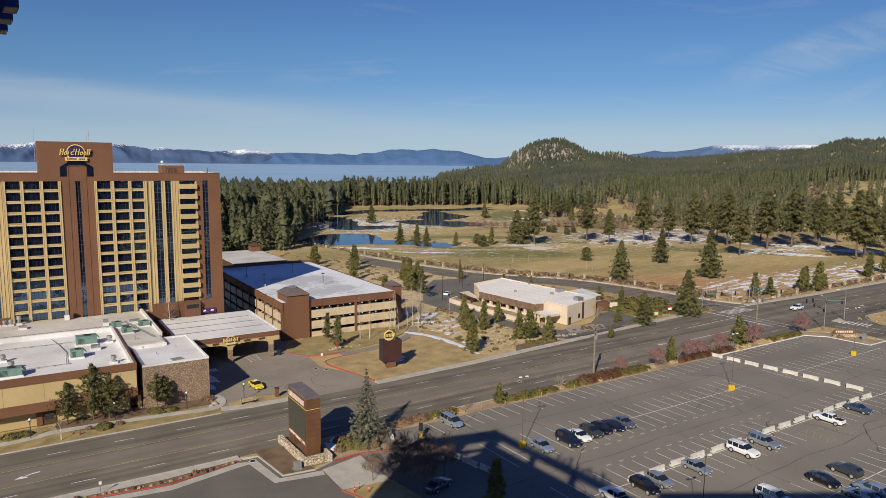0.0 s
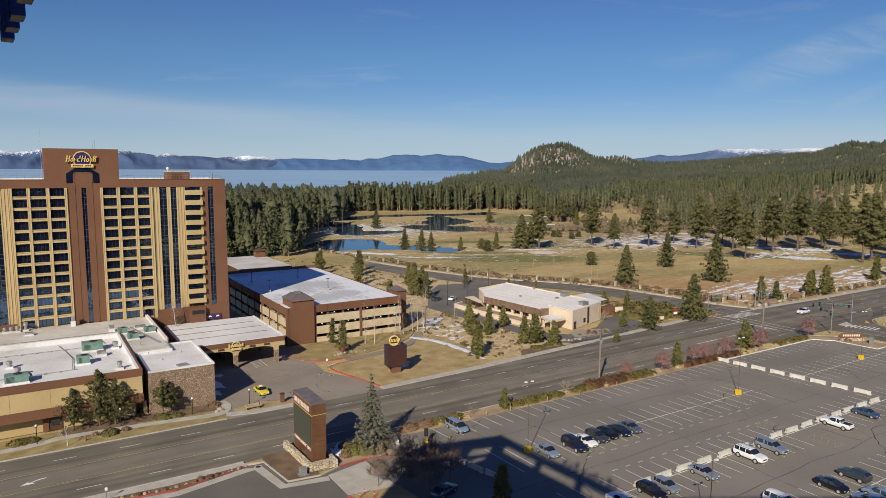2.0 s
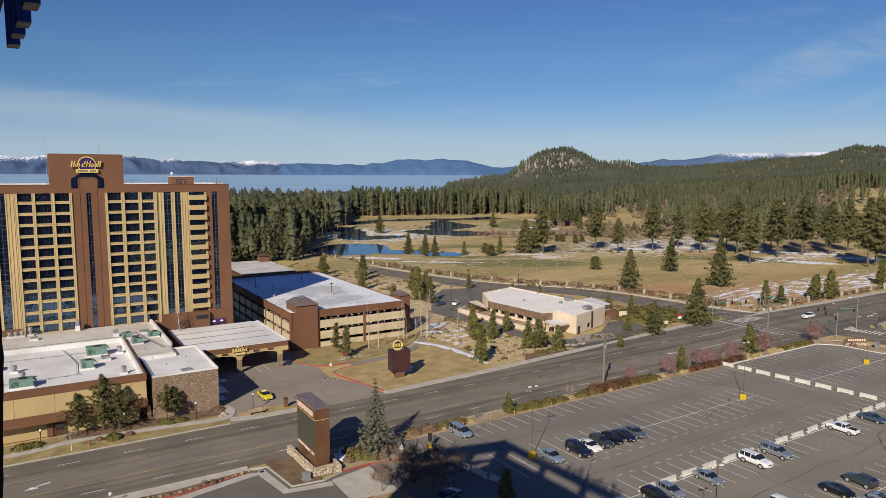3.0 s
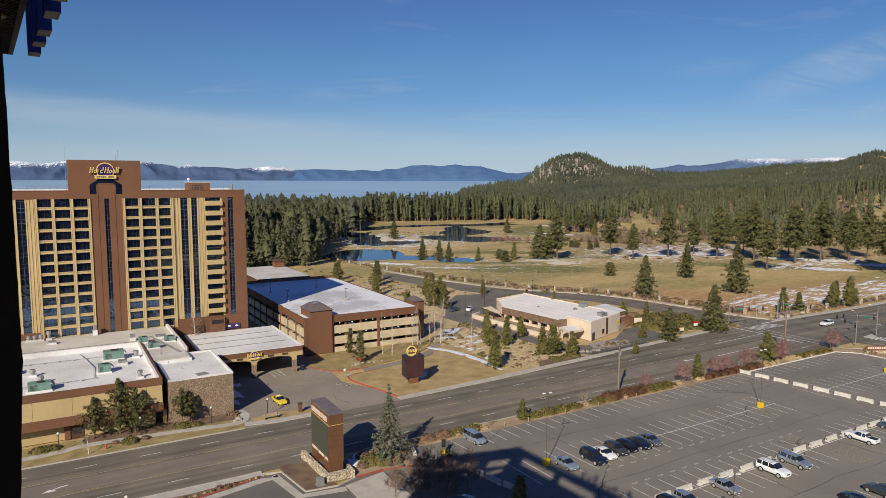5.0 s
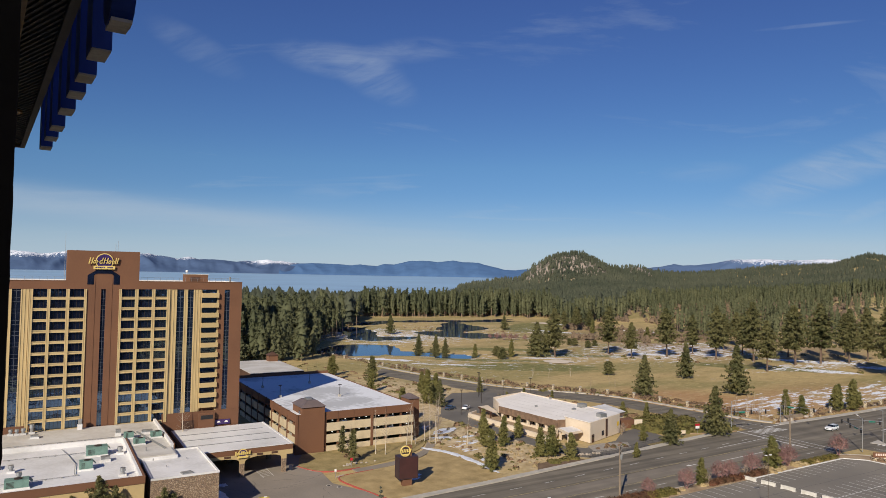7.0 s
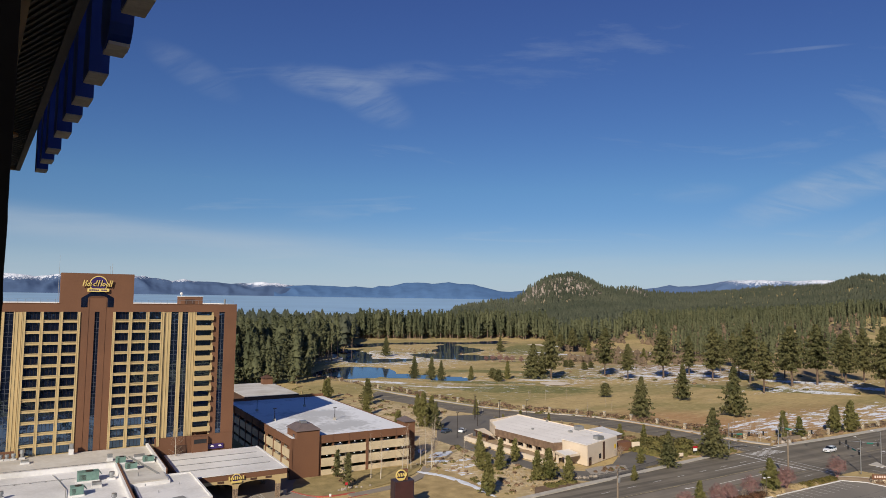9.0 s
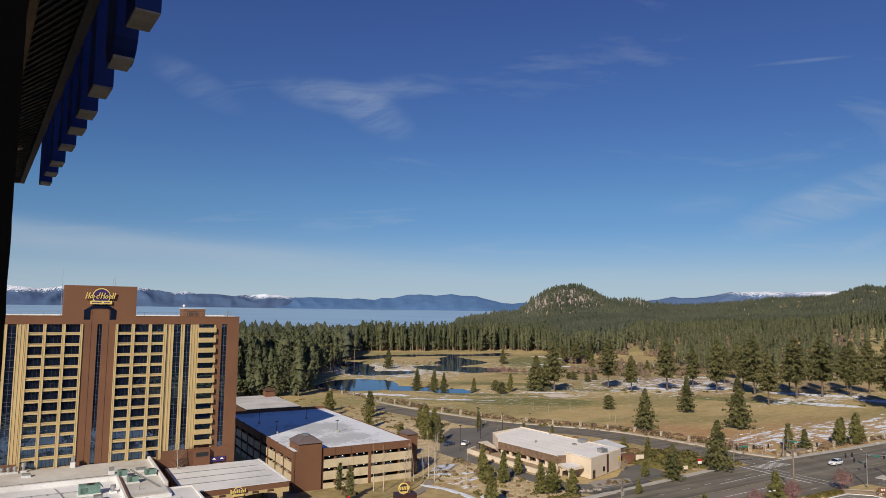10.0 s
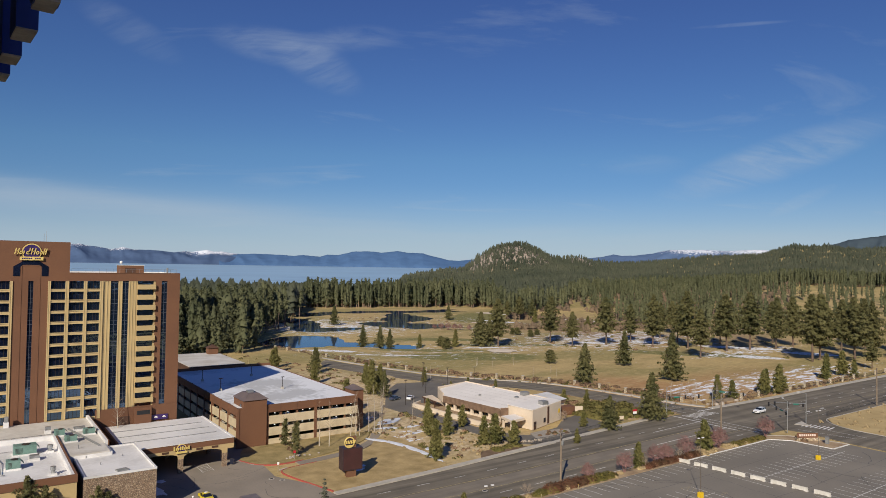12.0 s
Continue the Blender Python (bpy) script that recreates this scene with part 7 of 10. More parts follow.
# side views: half length, width, beltline, top line from tail to nose, rear glass, windscreen, door pillars, axles, wheel radius
CARS = {
    "sedan": (2.32, 1.80, 0.93, [(-2.32, 0.74), (-2.24, 0.96), (-1.72, 1.05), (-0.95, 1.39), (-0.3, 1.45), (0.25, 1.42), (1.1, 1.00), (1.7, 0.91), (2.15, 0.76), (2.32, 0.58)], (-1.68, -0.95), (0.27, 1.1), (-0.95, -0.12), (-1.36, 1.40), 0.33),
    "fastback": (2.25, 1.76, 0.96, [(-2.25, 0.80), (-2.18, 1.08), (-1.92, 1.16), (-0.9, 1.42), (-0.2, 1.48), (0.2, 1.45), (1.4, 0.98), (1.85, 0.87), (2.12, 0.70), (2.25, 0.50)], (-1.9, -0.92), (0.22, 1.4), (-0.95, -0.1), (-1.32, 1.38), 0.33),
    "hatch": (2.1, 1.78, 0.98, [(-2.1, 0.78), (-2.04, 1.05), (-1.8, 1.30), (-1.45, 1.46), (-0.4, 1.52), (0.25, 1.46), (1.1, 1.03), (1.7, 0.93), (2.0, 0.78), (2.1, 0.58)], (-1.9, -1.45), (0.27, 1.1), (-1.2, -0.3), (-1.28, 1.32), 0.33),
    "wagon": (2.3, 1.86, 1.05, [(-2.3, 0.86), (-2.24, 1.15), (-2.04, 1.42), (-1.75, 1.59), (-0.5, 1.68), (0.2, 1.62), (1.05, 1.13), (1.8, 1.03), (2.18, 0.86), (2.3, 0.6)], (-2.14, -1.75), (0.22, 1.05), (-1.35, -0.35), (-1.36, 1.38), 0.37),
    "suv": (2.55, 1.98, 1.17, [(-2.55, 0.9), (-2.5, 1.2), (-2.42, 1.32), (-2.2, 1.77), (-1.5, 1.86), (0.2, 1.84), (0.45, 1.79), (1.15, 1.23), (2.1, 1.13), (2.45, 0.99), (2.55, 0.7)], (-2.42, -2.2), (0.47, 1.15), (-1.4, -0.3), (-1.5, 1.52), 0.41),
    "van": (2.5, 1.94, 1.02, [(-2.5, 0.8), (-2.44, 1.1), (-2.25, 1.62), (-2.0, 1.71), (0.6, 1.74), (0.9, 1.68), (1.75, 1.07), (2.2, 0.91), (2.43, 0.7), (2.5, 0.5)], (-2.4, -2.2), (0.92, 1.75), (-1.1, 0.05), (-1.5, 1.5), 0.35),
    "pickup": (2.65, 1.88, 1.12, [(-2.65, 0.8), (-2.6, 1.14), (-1.1, 1.14), (-0.98, 1.18), (-0.88, 1.66), (-0.62, 1.78), (0.4, 1.79), (0.6, 1.73), (1.2, 1.2), (2.15, 1.12), (2.5, 0.98), (2.65, 0.66)], (-0.98, -0.86), (0.62, 1.2), (-0.25,), (-1.62, 1.66), 0.40),
    "topper": (2.6, 1.84, 1.12, [(-2.6, 0.8), (-2.55, 1.18), (-2.42, 1.68), (-2.25, 1.77), (-1.0, 1.79), (0.35, 1.76), (0.55, 1.70), (1.15, 1.17), (2.1, 1.10), (2.45, 0.96), (2.6, 0.66)], (-2.5, -2.35), (0.57, 1.15), (-2.1, -0.95, -0.80, -0.2), (-1.58, 1.62), 0.39),
}


def make_car(kind, colour, name, label, group="parked cars", rack=False):
    L, W, belt, line, rear, screen, pillars, axles, wr = CARS[kind]
    t = base(name, label, "car", (0, 0, -500), group=group)
    hw = W / 2
    sill = 0.27 if wr < 0.36 else 0.36
    cuts = sorted({-L, -L + 0.05, -L + 0.14, L - 0.14, L - 0.05, L, *(x for x, _ in line), *rear, *screen, *(p + d for p in pillars for d in (-0.055, 0.055)), *(-L + 0.28 + 0.2 * i for i in range(int((2 * L - 0.5) / 0.2)))})
    cuts = [x for i, x in enumerate(cuts) if i == 0 or x - cuts[i - 1] > 0.02]

    def section(x):
        e = abs(x) / L
        w = hw * (1 - 0.05 * e ** 4 - 0.16 * max(0.0, (e - 0.93) / 0.07) ** 2)
        top = float(np.interp(x, [p for p, _ in line], [z for _, z in line]))
        b = min(belt, top - 0.02)
        g = top - b
        s = sill + 0.10 * max(0.0, (e - 0.8) / 0.2) ** 2
        k = min(1.0, g / 0.25)
        return [(0, s), (0.82 * w, s), (0.96 * w, s + 0.10), (w, s + 0.45 * (b - s)), (0.985 * w, b - 0.09), (0.94 * w, b),
                ((0.94 - 0.10 * (1 - k)) * w - 0.27 * g * k, b + g * (0.80 + 0.10 * k)), (0.56 * w, top), (0, top + 0.018 * k + 0.012)]

    rings = [section(x) for x in cuts]
    body, panes = Shape(), Shape()
    for i in range(len(cuts) - 1):
        xa, xb = cuts[i], cuts[i + 1]
        xm = (xa + xb) / 2
        for j in range(8):
            (y0, z0), (y1, z1), (y2, z2), (y3, z3) = rings[i][j], rings[i + 1][j], rings[i + 1][j + 1], rings[i][j + 1]
            if j == 5:
                clear = rear[0] + 0.62 * (rear[1] - rear[0]) < xm < screen[0] + 0.62 * (screen[1] - screen[0]) and all(abs(xm - p) > 0.05 for p in pillars)
            else:
                clear = j > 5 and (rear[0] < xm < rear[1] or screen[0] < xm < screen[1])
            for s in (-1, 1):
                q = [(xa, s * y0, z0), (xb, s * y1, z1), (xb, s * y2, z2), (xa, s * y3, z3)]
                (panes if clear else body).add(q, [(0, 1, 2, 3) if s < 0 else (3, 2, 1, 0)])
    for x, r, s in ((cuts[0], rings[0], 1), (cuts[-1], rings[-1], -1)):
        loop = [(x, -y, z) for y, z in r] + [(x, y, z) for y, z in r[-2:0:-1]]
        body.add(loop, [tuple(range(len(loop)))[::s]])
    for shape, nm, m, says in ((body, "body", colour, ""), (panes, "cabin_glass", CARGLASS, "dark tinted glass")):
        me = shape.part(nm, m, t, says).data
        bm = bmesh.new()
        bm.from_mesh(me)
        bmesh.ops.remove_doubles(bm, verts=bm.verts[:], dist=0.002)
        bmesh.ops.recalc_face_normals(bm, faces=bm.faces[:])
        bm.to_mesh(me)
        bm.free()
        me.polygons.foreach_set("use_smooth", [True] * len(me.polygons))
        me.set_sharp_from_angle(angle=radians(26))
    if kind == "pickup":
        # flat dark slab in place of the bed's shaded hollow
        Shape().box(-2.5, -hw * 0.80, 1.15, -1.08, hw * 0.80, 1.165).part("bed", TRIM, t, "flat dark slab for the open cargo bed")
        for s in (-1, 1):
            Shape().rod((-2.52, s * hw * 0.86, 1.14), (-1.04, s * hw * 0.86, 1.14), 0.055, n=8).part("bed_rail", colour, t)
        Shape().rod((-2.56, -hw * 0.82, 1.13), (-2.56, hw * 0.82, 1.13), 0.055, n=8).part("tailgate", colour, t)
    if rack:
        z = max(z for _, z in line)
        for s in (-1, 1):
            Shape().rod((rear[1] + 0.35, s * hw * 0.60, z + 0.03), (screen[0] - 0.25, s * hw * 0.60, z + 0.03), 0.025, n=5).part("roof_rail", TRIM, t)
    for ax in axles:
        for s in (-1, 1):
            w = base("wheel", "", "")
            w.parent = t
            w.location = (ax, s * (hw - 0.10), wr)
            Shape().rod((0, -0.115, 0), (0, 0.115, 0), wr, n=16).part("tyre", TYRE, w)
            Shape().rod((0, s * 0.09, 0), (0, s * 0.125, 0), wr * 0.66, n=12).part("rim", CHROME, w)
            # black disc standing for the dark shade inside the wheel well
            Shape().rod((0, s * -0.06, 0), (0, s * 0.102, 0), wr * 1.07, n=16).part("arch", TRIM, w)
    zf, zr = line[-2][1] - 0.09, line[1][1] - 0.14
    for s in (-1, 1):
        Shape().box(L - 0.30, s * hw * 0.72 - 0.15, zf - 0.07, L - 0.075, s * hw * 0.72 + 0.15, zf + 0.05).part("headlight", CLEARLAMP, t)
        Shape().box(-L + 0.015, s * hw * 0.74 - 0.10, zr - 0.1, -L + 0.10, s * hw * 0.74 + 0.10, zr + 0.08).part("tail_light", REDLAMP, t)
        Shape().box(screen[1] - 0.42, s * (hw + 0.01) - 0.09, belt + 0.01, screen[1] - 0.27, s * (hw + 0.01) + 0.09, belt + 0.14).part("mirror", colour, t)
    Shape().box(L - 0.12, -hw * 0.42, zf - 0.22, L + 0.012, hw * 0.42, zf - 0.06).part("grille", TRIM, t)
    Shape().box(L - 0.1, -0.25, 0.42, L + 0.02, 0.25, 0.53).part("number_plate", WHITESIGN, t)
    Shape().box(-L - 0.015, -hw * 0.7, sill + 0.1, -L + 0.1, hw * 0.7, sill + 0.26).part("bumper", TRIM if wr > 0.36 else colour, t)
    return t


PARKED = [
    ("suv", P_NAVY, "suv", "large black suv parked in a stall", 75.2, 78.6, -92, True), ("sedan", P_WHITE, "sedan", "white sedan parked in a row of cars", 78.1, 79.0, -92, False),
    ("wagon", P_GREY, "crossover", "dark grey crossover parked in a row of cars", 81.0, 79.2, -91, True), ("hatch", P_BLACK, "hatchback", "small black hatchback parked in a row of cars", 83.6, 79.3, -92, False),
    ("sedan", P_NAVY, "sedan", "dark blue sedan parked in a row of cars", 86.4, 79.2, -91, False), ("sedan", P_STEEL, "sedan", "steel grey sedan at the end of a row of cars", 89.2, 79.3, -92, False),
    ("sedan", P_PALE, "sedan", "pale blue sedan parked at the edge of the shadow", 69.9, 79.2, -92, False), ("van", P_PALE, "minivan", "pale blue-grey minivan parked beside the hedge", 63.0, 95.6, -88, False),
    ("sedan", P_SILVER, "sedan", "silver sedan parked beside the barriers", 85.0, 60.9, -92, False), ("suv", P_WHITE, "suv", "white suv with dark windows parked by the barriers", 96.5, 60.8, -91, True),
    ("topper", P_SILVER, "pickup_truck", "silver pickup truck with a covered bed", 102.4, 60.9, -92, False), ("pickup", P_WHITE, "pickup_truck", "white pickup truck with an open dark bed", 122.4, 60.8, 89, False),
    ("sedan", P_BLUE, "sedan", "blue grey sedan parked beside the barriers", 132.8, 60.8, -92, False), ("fastback", P_BLACK, "sedan", "black fastback sedan parked in the open lot", 97.4, 48.4, -91, False),
    ("wagon", P_GREY, "crossover", "dark grey crossover parked nose to the line", 103.5, 48.4, 88, True), ("hatch", P_SILVER, "hatchback", "silver hatchback parked by the barriers", 76.6, 61.0, -92, False),
    ("wagon", P_BLACK, "crossover", "black crossover in the building's shadow", 73.4, 60.9, -92, False), ("pickup", P_WHITE, "pickup_truck", "white pickup truck in the building's shadow", 67.4, 60.7, 88, False),
    ("suv", P_WHITE, "suv", "white suv in the building's shadow", 86.0, 49.0, -92, False), ("sedan", P_PALE, "sedan", "pale blue sedan in the building's shadow", 97.2, 43.0, 88, False),
    ("wagon", P_PALE, "crossover", "pale crossover in the building's shadow", 100.2, 43.2, 88, False),
    ("sedan", P_BLUE, "sedan", "dark blue sedan in the building's shadow", 48.4, 76.6, 20, False),
    ("sedan", P_YELLOW, "taxi", "bright yellow taxi sedan on the forecourt", 39.3, 132.9, -86, False), ("suv", P_WHITE, "suv", "white suv waiting at the junction", 212.2, 118.4, 182, True),
    ("sedan", P_WHITE, "sedan", "white sedan parked behind the low building", 126.8, 195.9, 40, False), ("sedan", P_BLUE, "sedan", "blue sedan parked behind the low building", 121.6, 197.9, 20, False),
]
# hatching beside the car porch, cracks and manholes of the forecourt
rows = [(43.7, 157.7, 43.8, 150.7, 0.1), (46.3, 158.0, 46.3, 151.2, 0.1)] + [(43.7, 151.4 + 1.05 * i, 46.3, 152.2 + 1.05 * i, 0.09) for i in range(6)]
strokes(rows, 0.016, "hatched_bay", "white hatching on the forecourt", WHITEPAINT)
g = Shape()
for i in range(16):
    x, y, a = rng.uniform(36, 62), rng.uniform(124, 152), rng.uniform(0, 3.14)
    for _ in range(rng.randrange(6, 16)):
        a += rng.uniform(-0.4, 0.4)
        nx, ny, w = x + 0.8 * math.cos(a), y + 0.8 * math.sin(a), rng.uniform(0.02, 0.05)
        if not (33 < nx < 57 and 123 < ny < 152):
            break
        px, py = -math.sin(a) * w, math.cos(a) * w
        g.add([(x + px, y + py, 0.014), (x - px, y - py, 0.014), (nx - px, ny - py, 0.014), (nx + px, ny + py, 0.014)], [(0, 1, 2, 3)])
        x, y = nx, ny
g.thing("forecourt_cracks", TAR, "thin dark cracks in the forecourt", "cracks", kind="stuff")
for x, y in ((55.2, 151.4), (56.3, 136.7), (54.7, 138.8), (88.5, 108.0), (28.5, 99.2)):
    m = base("manhole", "round iron manhole cover in the asphalt", "manhole", (x, y, 0.0), group="manhole covers")
    Shape().rod((0, 0, -0.05), (0, 0, 0.018), 0.62, n=18).part("ring", CONCRETE, m)
    Shape().rod((0, 0, -0.04), (0, 0, 0.023), 0.40, n=18).part("cover", DARKMETAL, m)
for kind, colour, name, label, x, y, turn, rack in PARKED:
    c = make_car(kind, colour, name, label, rack=rack)
    c.matrix_basis = pose(x, y, 0.008, 0, 0, turn)
    if name == "taxi":
        Shape().box(-0.45, -0.3, 1.43, -0.2, 0.3, 1.6).part("roof_lamp", WHITESIGN, c, "white taxi roof lamp")
# cars on the decks of the garage
for kind, colour, name, label, x, z in (("suv", P_WHITE, "suv", "white suv parked on a garage deck", 70.0, 5.9), ("sedan", P_SILVER, "sedan", "silver sedan parked on a garage deck", 74.6, 5.9), ("wagon", P_BLACK, "crossover", "black crossover parked on a garage deck", 79.9, 5.9),
                                        ("sedan", P_WHITE, "sedan", "white sedan parked on a garage deck", 84.2, 5.9), ("suv", P_GREY, "suv", "grey suv parked on a garage deck", 88.0, 5.9), ("suv", P_SILVER, "suv", "silver suv parked on a garage deck", 69.8, 2.9), ("van", P_WHITE, "minivan", "white minivan parked on a garage deck", 83.9, 2.9)):
    c = make_car(kind, colour, name, label)
    c.matrix_basis = pose(x, 170.0, z, 0, 0, 90)

# ---- highway markings, kerbs, sidewalks ----
marks, ymarks = [], []
for x0 in np.arange(-8, 186, 9.6):
    marks += [(x0, 118.1 + max(0.0, x0 - 95) * 0.062, x0 + 3.2, 118.1 + max(0.0, x0 + 3.2 - 95) * 0.062, 0.13), (x0 + 2.5, 105.4, x0 + 5.7, 105.4, 0.13)]
for x0 in np.arange(225, 450, 9.6):
    marks += [(x0, 121, x0 + 3.2, 121, 0.13), (x0 + 2.5, 106, x0 + 5.7, 106, 0.13), (x0, 117, x0 + 3.2, 117, 0.13), (x0, 109.5, x0 + 3.2, 109.5, 0.13)]
for a, b, y0, y1 in ((-80, 100, 114.6, 114.4), (100, 184, 114.4, 116.6), (-80, 184, 108.6, 108.6), (222, 450, 113.2, 113.2)):
    ymarks += [(a, y0, b, y1, 0.12)]
for x0 in np.arange(-8, 184, 9.6):
    ymarks += [(x0, 114.25 + max(0, x0 - 100) * 0.026, x0 + 3, 114.25 + max(0, x0 - 97) * 0.026, 0.1), (x0, 108.95, x0 + 3, 108.95, 0.1)]
marks += [(150, 111.6, 184, 112.6, 0.2), (160, 120.5, 184, 121.6, 0.2), (183.5, 109, 183.5, 131, 0.5)]
for k in range(7):                                                    # zebra crossings
    marks += [(186.5 + 1.9 * k, 129.5, 188.5 + 1.9 * k, 125.2, 0.6), (186.5, 103.2 + 0.0, 186.5, 103.2, 0.1)]
    marks += [(205 + 0.4 * k, 101.5 - 1.1 * k, 209.5 + 0.4 * k, 101.9 - 1.1 * k, 0.5)]
marks += [(186.2, 103.3, 186.2, 125.5, 0.22), (189.4, 103.3, 189.4, 125.5, 0.22)]
marks += [(196.5, 130.6, 206, 130.6, 0.5), (191, 131, 191.5, 150, 0.14), (198.4, 131, 194, 150, 0.14), (200, 100, 203, 85, 0.14), (206.5, 99, 206.8, 84, 0.14)]
marks = [m for m in marks if (m[0], m[1]) != (m[2], m[3])]
strokes(marks, 0.012, "lane_lines", "worn white lane lines and crossings", WHITEPAINT)
strokes(ymarks, 0.012, "centre_lines", "worn yellow centre lines", YELLOWPAINT)
ar = Shape()
pts = [(1.9, 0.75), (1.1, 0.62), (0.4, 0.35), (-0.1, 0.0)]
for (xa, ya), (xb, yb) in zip(pts, pts[1:]):
    ar.add([(-1.4 + xa, 111.3 + ya - 0.14, 0.012), (-1.4 + xb, 111.3 + yb - 0.14, 0.012), (-1.4 + xb, 111.3 + yb + 0.14, 0.012), (-1.4 + xa, 111.3 + ya + 0.14, 0.012)], [(0, 3, 2, 1)])
ar.add([(-0.9, 110.8, 0.012), (-1.9, 111.65, 0.012), (-2.9, 110.75, 0.012)], [(0, 1, 2)])
for x, y, s in ((140, 112.6, -1), (228, 110.9, 1), (238, 110.9, 1)):
    ar.add([(x - 1.6 * s, y - 0.12, 0.012), (x + 0.6 * s, y - 0.12, 0.012), (x + 0.6 * s, y + 0.12, 0.012), (x - 1.6 * s, y + 0.12, 0.012)], [(0, 1, 2, 3)])
    ar.add([(x + 0.6 * s, y - 0.5, 0.012), (x + 1.9 * s, y + 0.2, 0.012), (x + 0.6 * s, y + 0.6, 0.012)], [(0, 1, 2)])
ar.thing("turn_arrows", WHITEPAINT, "worn white turn arrows on the road", "road marking", kind="stuff")


def kerb(line, name, label, material, w=0.25, top=0.15):
    return ribbon(line, w, top, material, name, label, "kerb", 0.4)


kerb([(-160, 101.85), (27, 101.85)], "kerb", "pale concrete kerb of the highway", CONCRETE)
kerb([(44.5, 101.85), (181, 101.85), (186, 100.2), (190, 97.0), (192.5, 91), (194.6, 84)], "kerb", "pale concrete kerb of the highway", CONCRETE)
kerb([(-160, 121.95), (29.5, 121.95)], "kerb", "pale concrete kerb of the highway", CONCRETE)
ribbon([(62, 123.0), (88, 124.6), (120, 127.5), (150, 130.2), (172, 132.3), (183, 134.0)], 1.7, 0.12, CONCRETE, "pavement", "pale concrete sidewalk beside the highway", "sidewalk")
ribbon([(-160, 100.7), (6, 100.9), (16.4, 100.6), (27, 101.3)], 2.0, 0.1, CONCRETE, "pavement", "pale concrete sidewalk beside the highway", "sidewalk")
Shape().prism([(-160, 109.2), (184, 109.2), (184, 116.0), (100, 113.9), (-160, 114.1)], -0.02, 0.007).thing("road", MIDLANE, "lighter worn middle lane of the highway", "road", kind="structure")
ribbon(curve([(-40, 126), (-5, 126.2), (3.3, 127.6), (11.9, 127.1), (21.2, 126.2), (28.9, 125.3), (31.2, 128.5), (30.9, 132)]), 1.7, 0.10, CONCRETE, "pavement", "winding concrete footpath before the hotel", "footpath")
ribbon([(30, 124.2), (35.4, 122.9), (44, 122.9)], 1.9, 0.09, CONCRETE, "pavement", "concrete footpath beside the drive", "footpath")
slab([(-120, 122.1), (30.0, 122.1), (30.4, 131), (-120, 131)], 0.07, VERGEGRASS, "verge", "dry lawn before the hotel", "verge")
slab([(3.5, 128.6), (16, 128.3), (29, 127.4), (29.5, 131), (17, 133), (3.5, 132.5)], 0.09, MULCH, "verge", "brown bark mulch under the street pines", "planting bed")
slab(curve([(3.2, 130.6), (4.0, 127.4), (7.5, 126.4), (12.5, 127.2), (15.4, 128.2), (15.4, 130.9), (3.2, 130.6)], 3), 0.085, MULCH, "verge", "brown mulch bed under the street pines", "planting bed")
slab(curve([(17.9, 130.9), (18.2, 128.0), (21.0, 127.0), (24.5, 128.0), (25.0, 130.9), (17.9, 130.9)], 3), 0.085, MULCH, "verge", "brown mulch bed against the stone wall", "planting bed")
slab([(31.5, 123.2), (44, 122.2), (44, 125.5), (37, 128), (32, 126.5)], 0.06, DRYGRASS, "verge", "patch of dry lawn beside the drive", "verge")
# planting between the lot and the highway
slab([(48.5, 98.2), (181, 98.2), (181, 101.7), (44.8, 101.7)], 0.10, SOIL, "verge", "strip of bare soil and dry plants", "planting bed")
slab([(181, 98.2), (185.2, 94), (186.2, 83.9), (194.3, 83.9), (192.2, 91), (189.6, 96.8), (186, 99.9), (181, 101.7)], 0.10, SOIL, "verge", "planted corner with dry plants", "planting bed")
kerb([(142, 98.25), (181, 98.25), (185, 94.2), (185.9, 83.8), (194.4, 83.6)], "kerb", "white painted kerb of the lot", WHITEPAINT, 0.3)
# bed round the tall sign, apron, red kerbs
slab([(3, 99.9), (16.1, 97.9), (26.4, 100.3), (26.4, 100.5), (16.2, 99.5), (6, 99.9)], 0.14, MULCH, "verge", "narrow planting bed with small shrubs", "planting bed")
kerb([(3, 99.6), (16.1, 97.6), (26.5, 100.2)], "kerb", "red painted kerb of the drive", REDKERB)
slab([(29.8, 102.6), (30.0, 100.4), (31.0, 92.1), (35.5, 91.6), (35.5, 101.7)], 0.13, MULCH, "verge", "mulched bed beside the tall sign", "planting bed")
kerb([(27, 101.0), (29.7, 100.3), (30.8, 91.9), (35.6, 91.3), (39, 92.6)], "kerb", "pale concrete kerb round the sign's bed", CONCRETE)
slab([(36.6, 90.8), (43.6, 92.4), (43.8, 82.4), (36.6, 83.4)], 0.02, CONCRETE, "pavement", "concrete apron of the hotel drive", "driveway")
kerb([(39, 92.6), (44.0, 92.9), (48.8, 91.8)], "kerb", "red painted kerb of the drive", REDKERB)
kerb([(36.4, 83.2), (37.8, 79.7), (39, 74)], "kerb", "red painted kerb of the drive", REDKERB)
slab([(39.4, 93.1), (44.0, 93.3), (48.8, 92.2), (49.6, 98.2), (44.6, 101.6), (39.4, 101.6)], 0.13, SOIL, "verge", "planted bed under the spruce", "planting bed")
slab([(36.7, 83.0), (44, 82.2), (45.5, 72), (39.2, 73)], 0.12, DRYGRASS, "verge", "dry grass beside the drive", "verge")
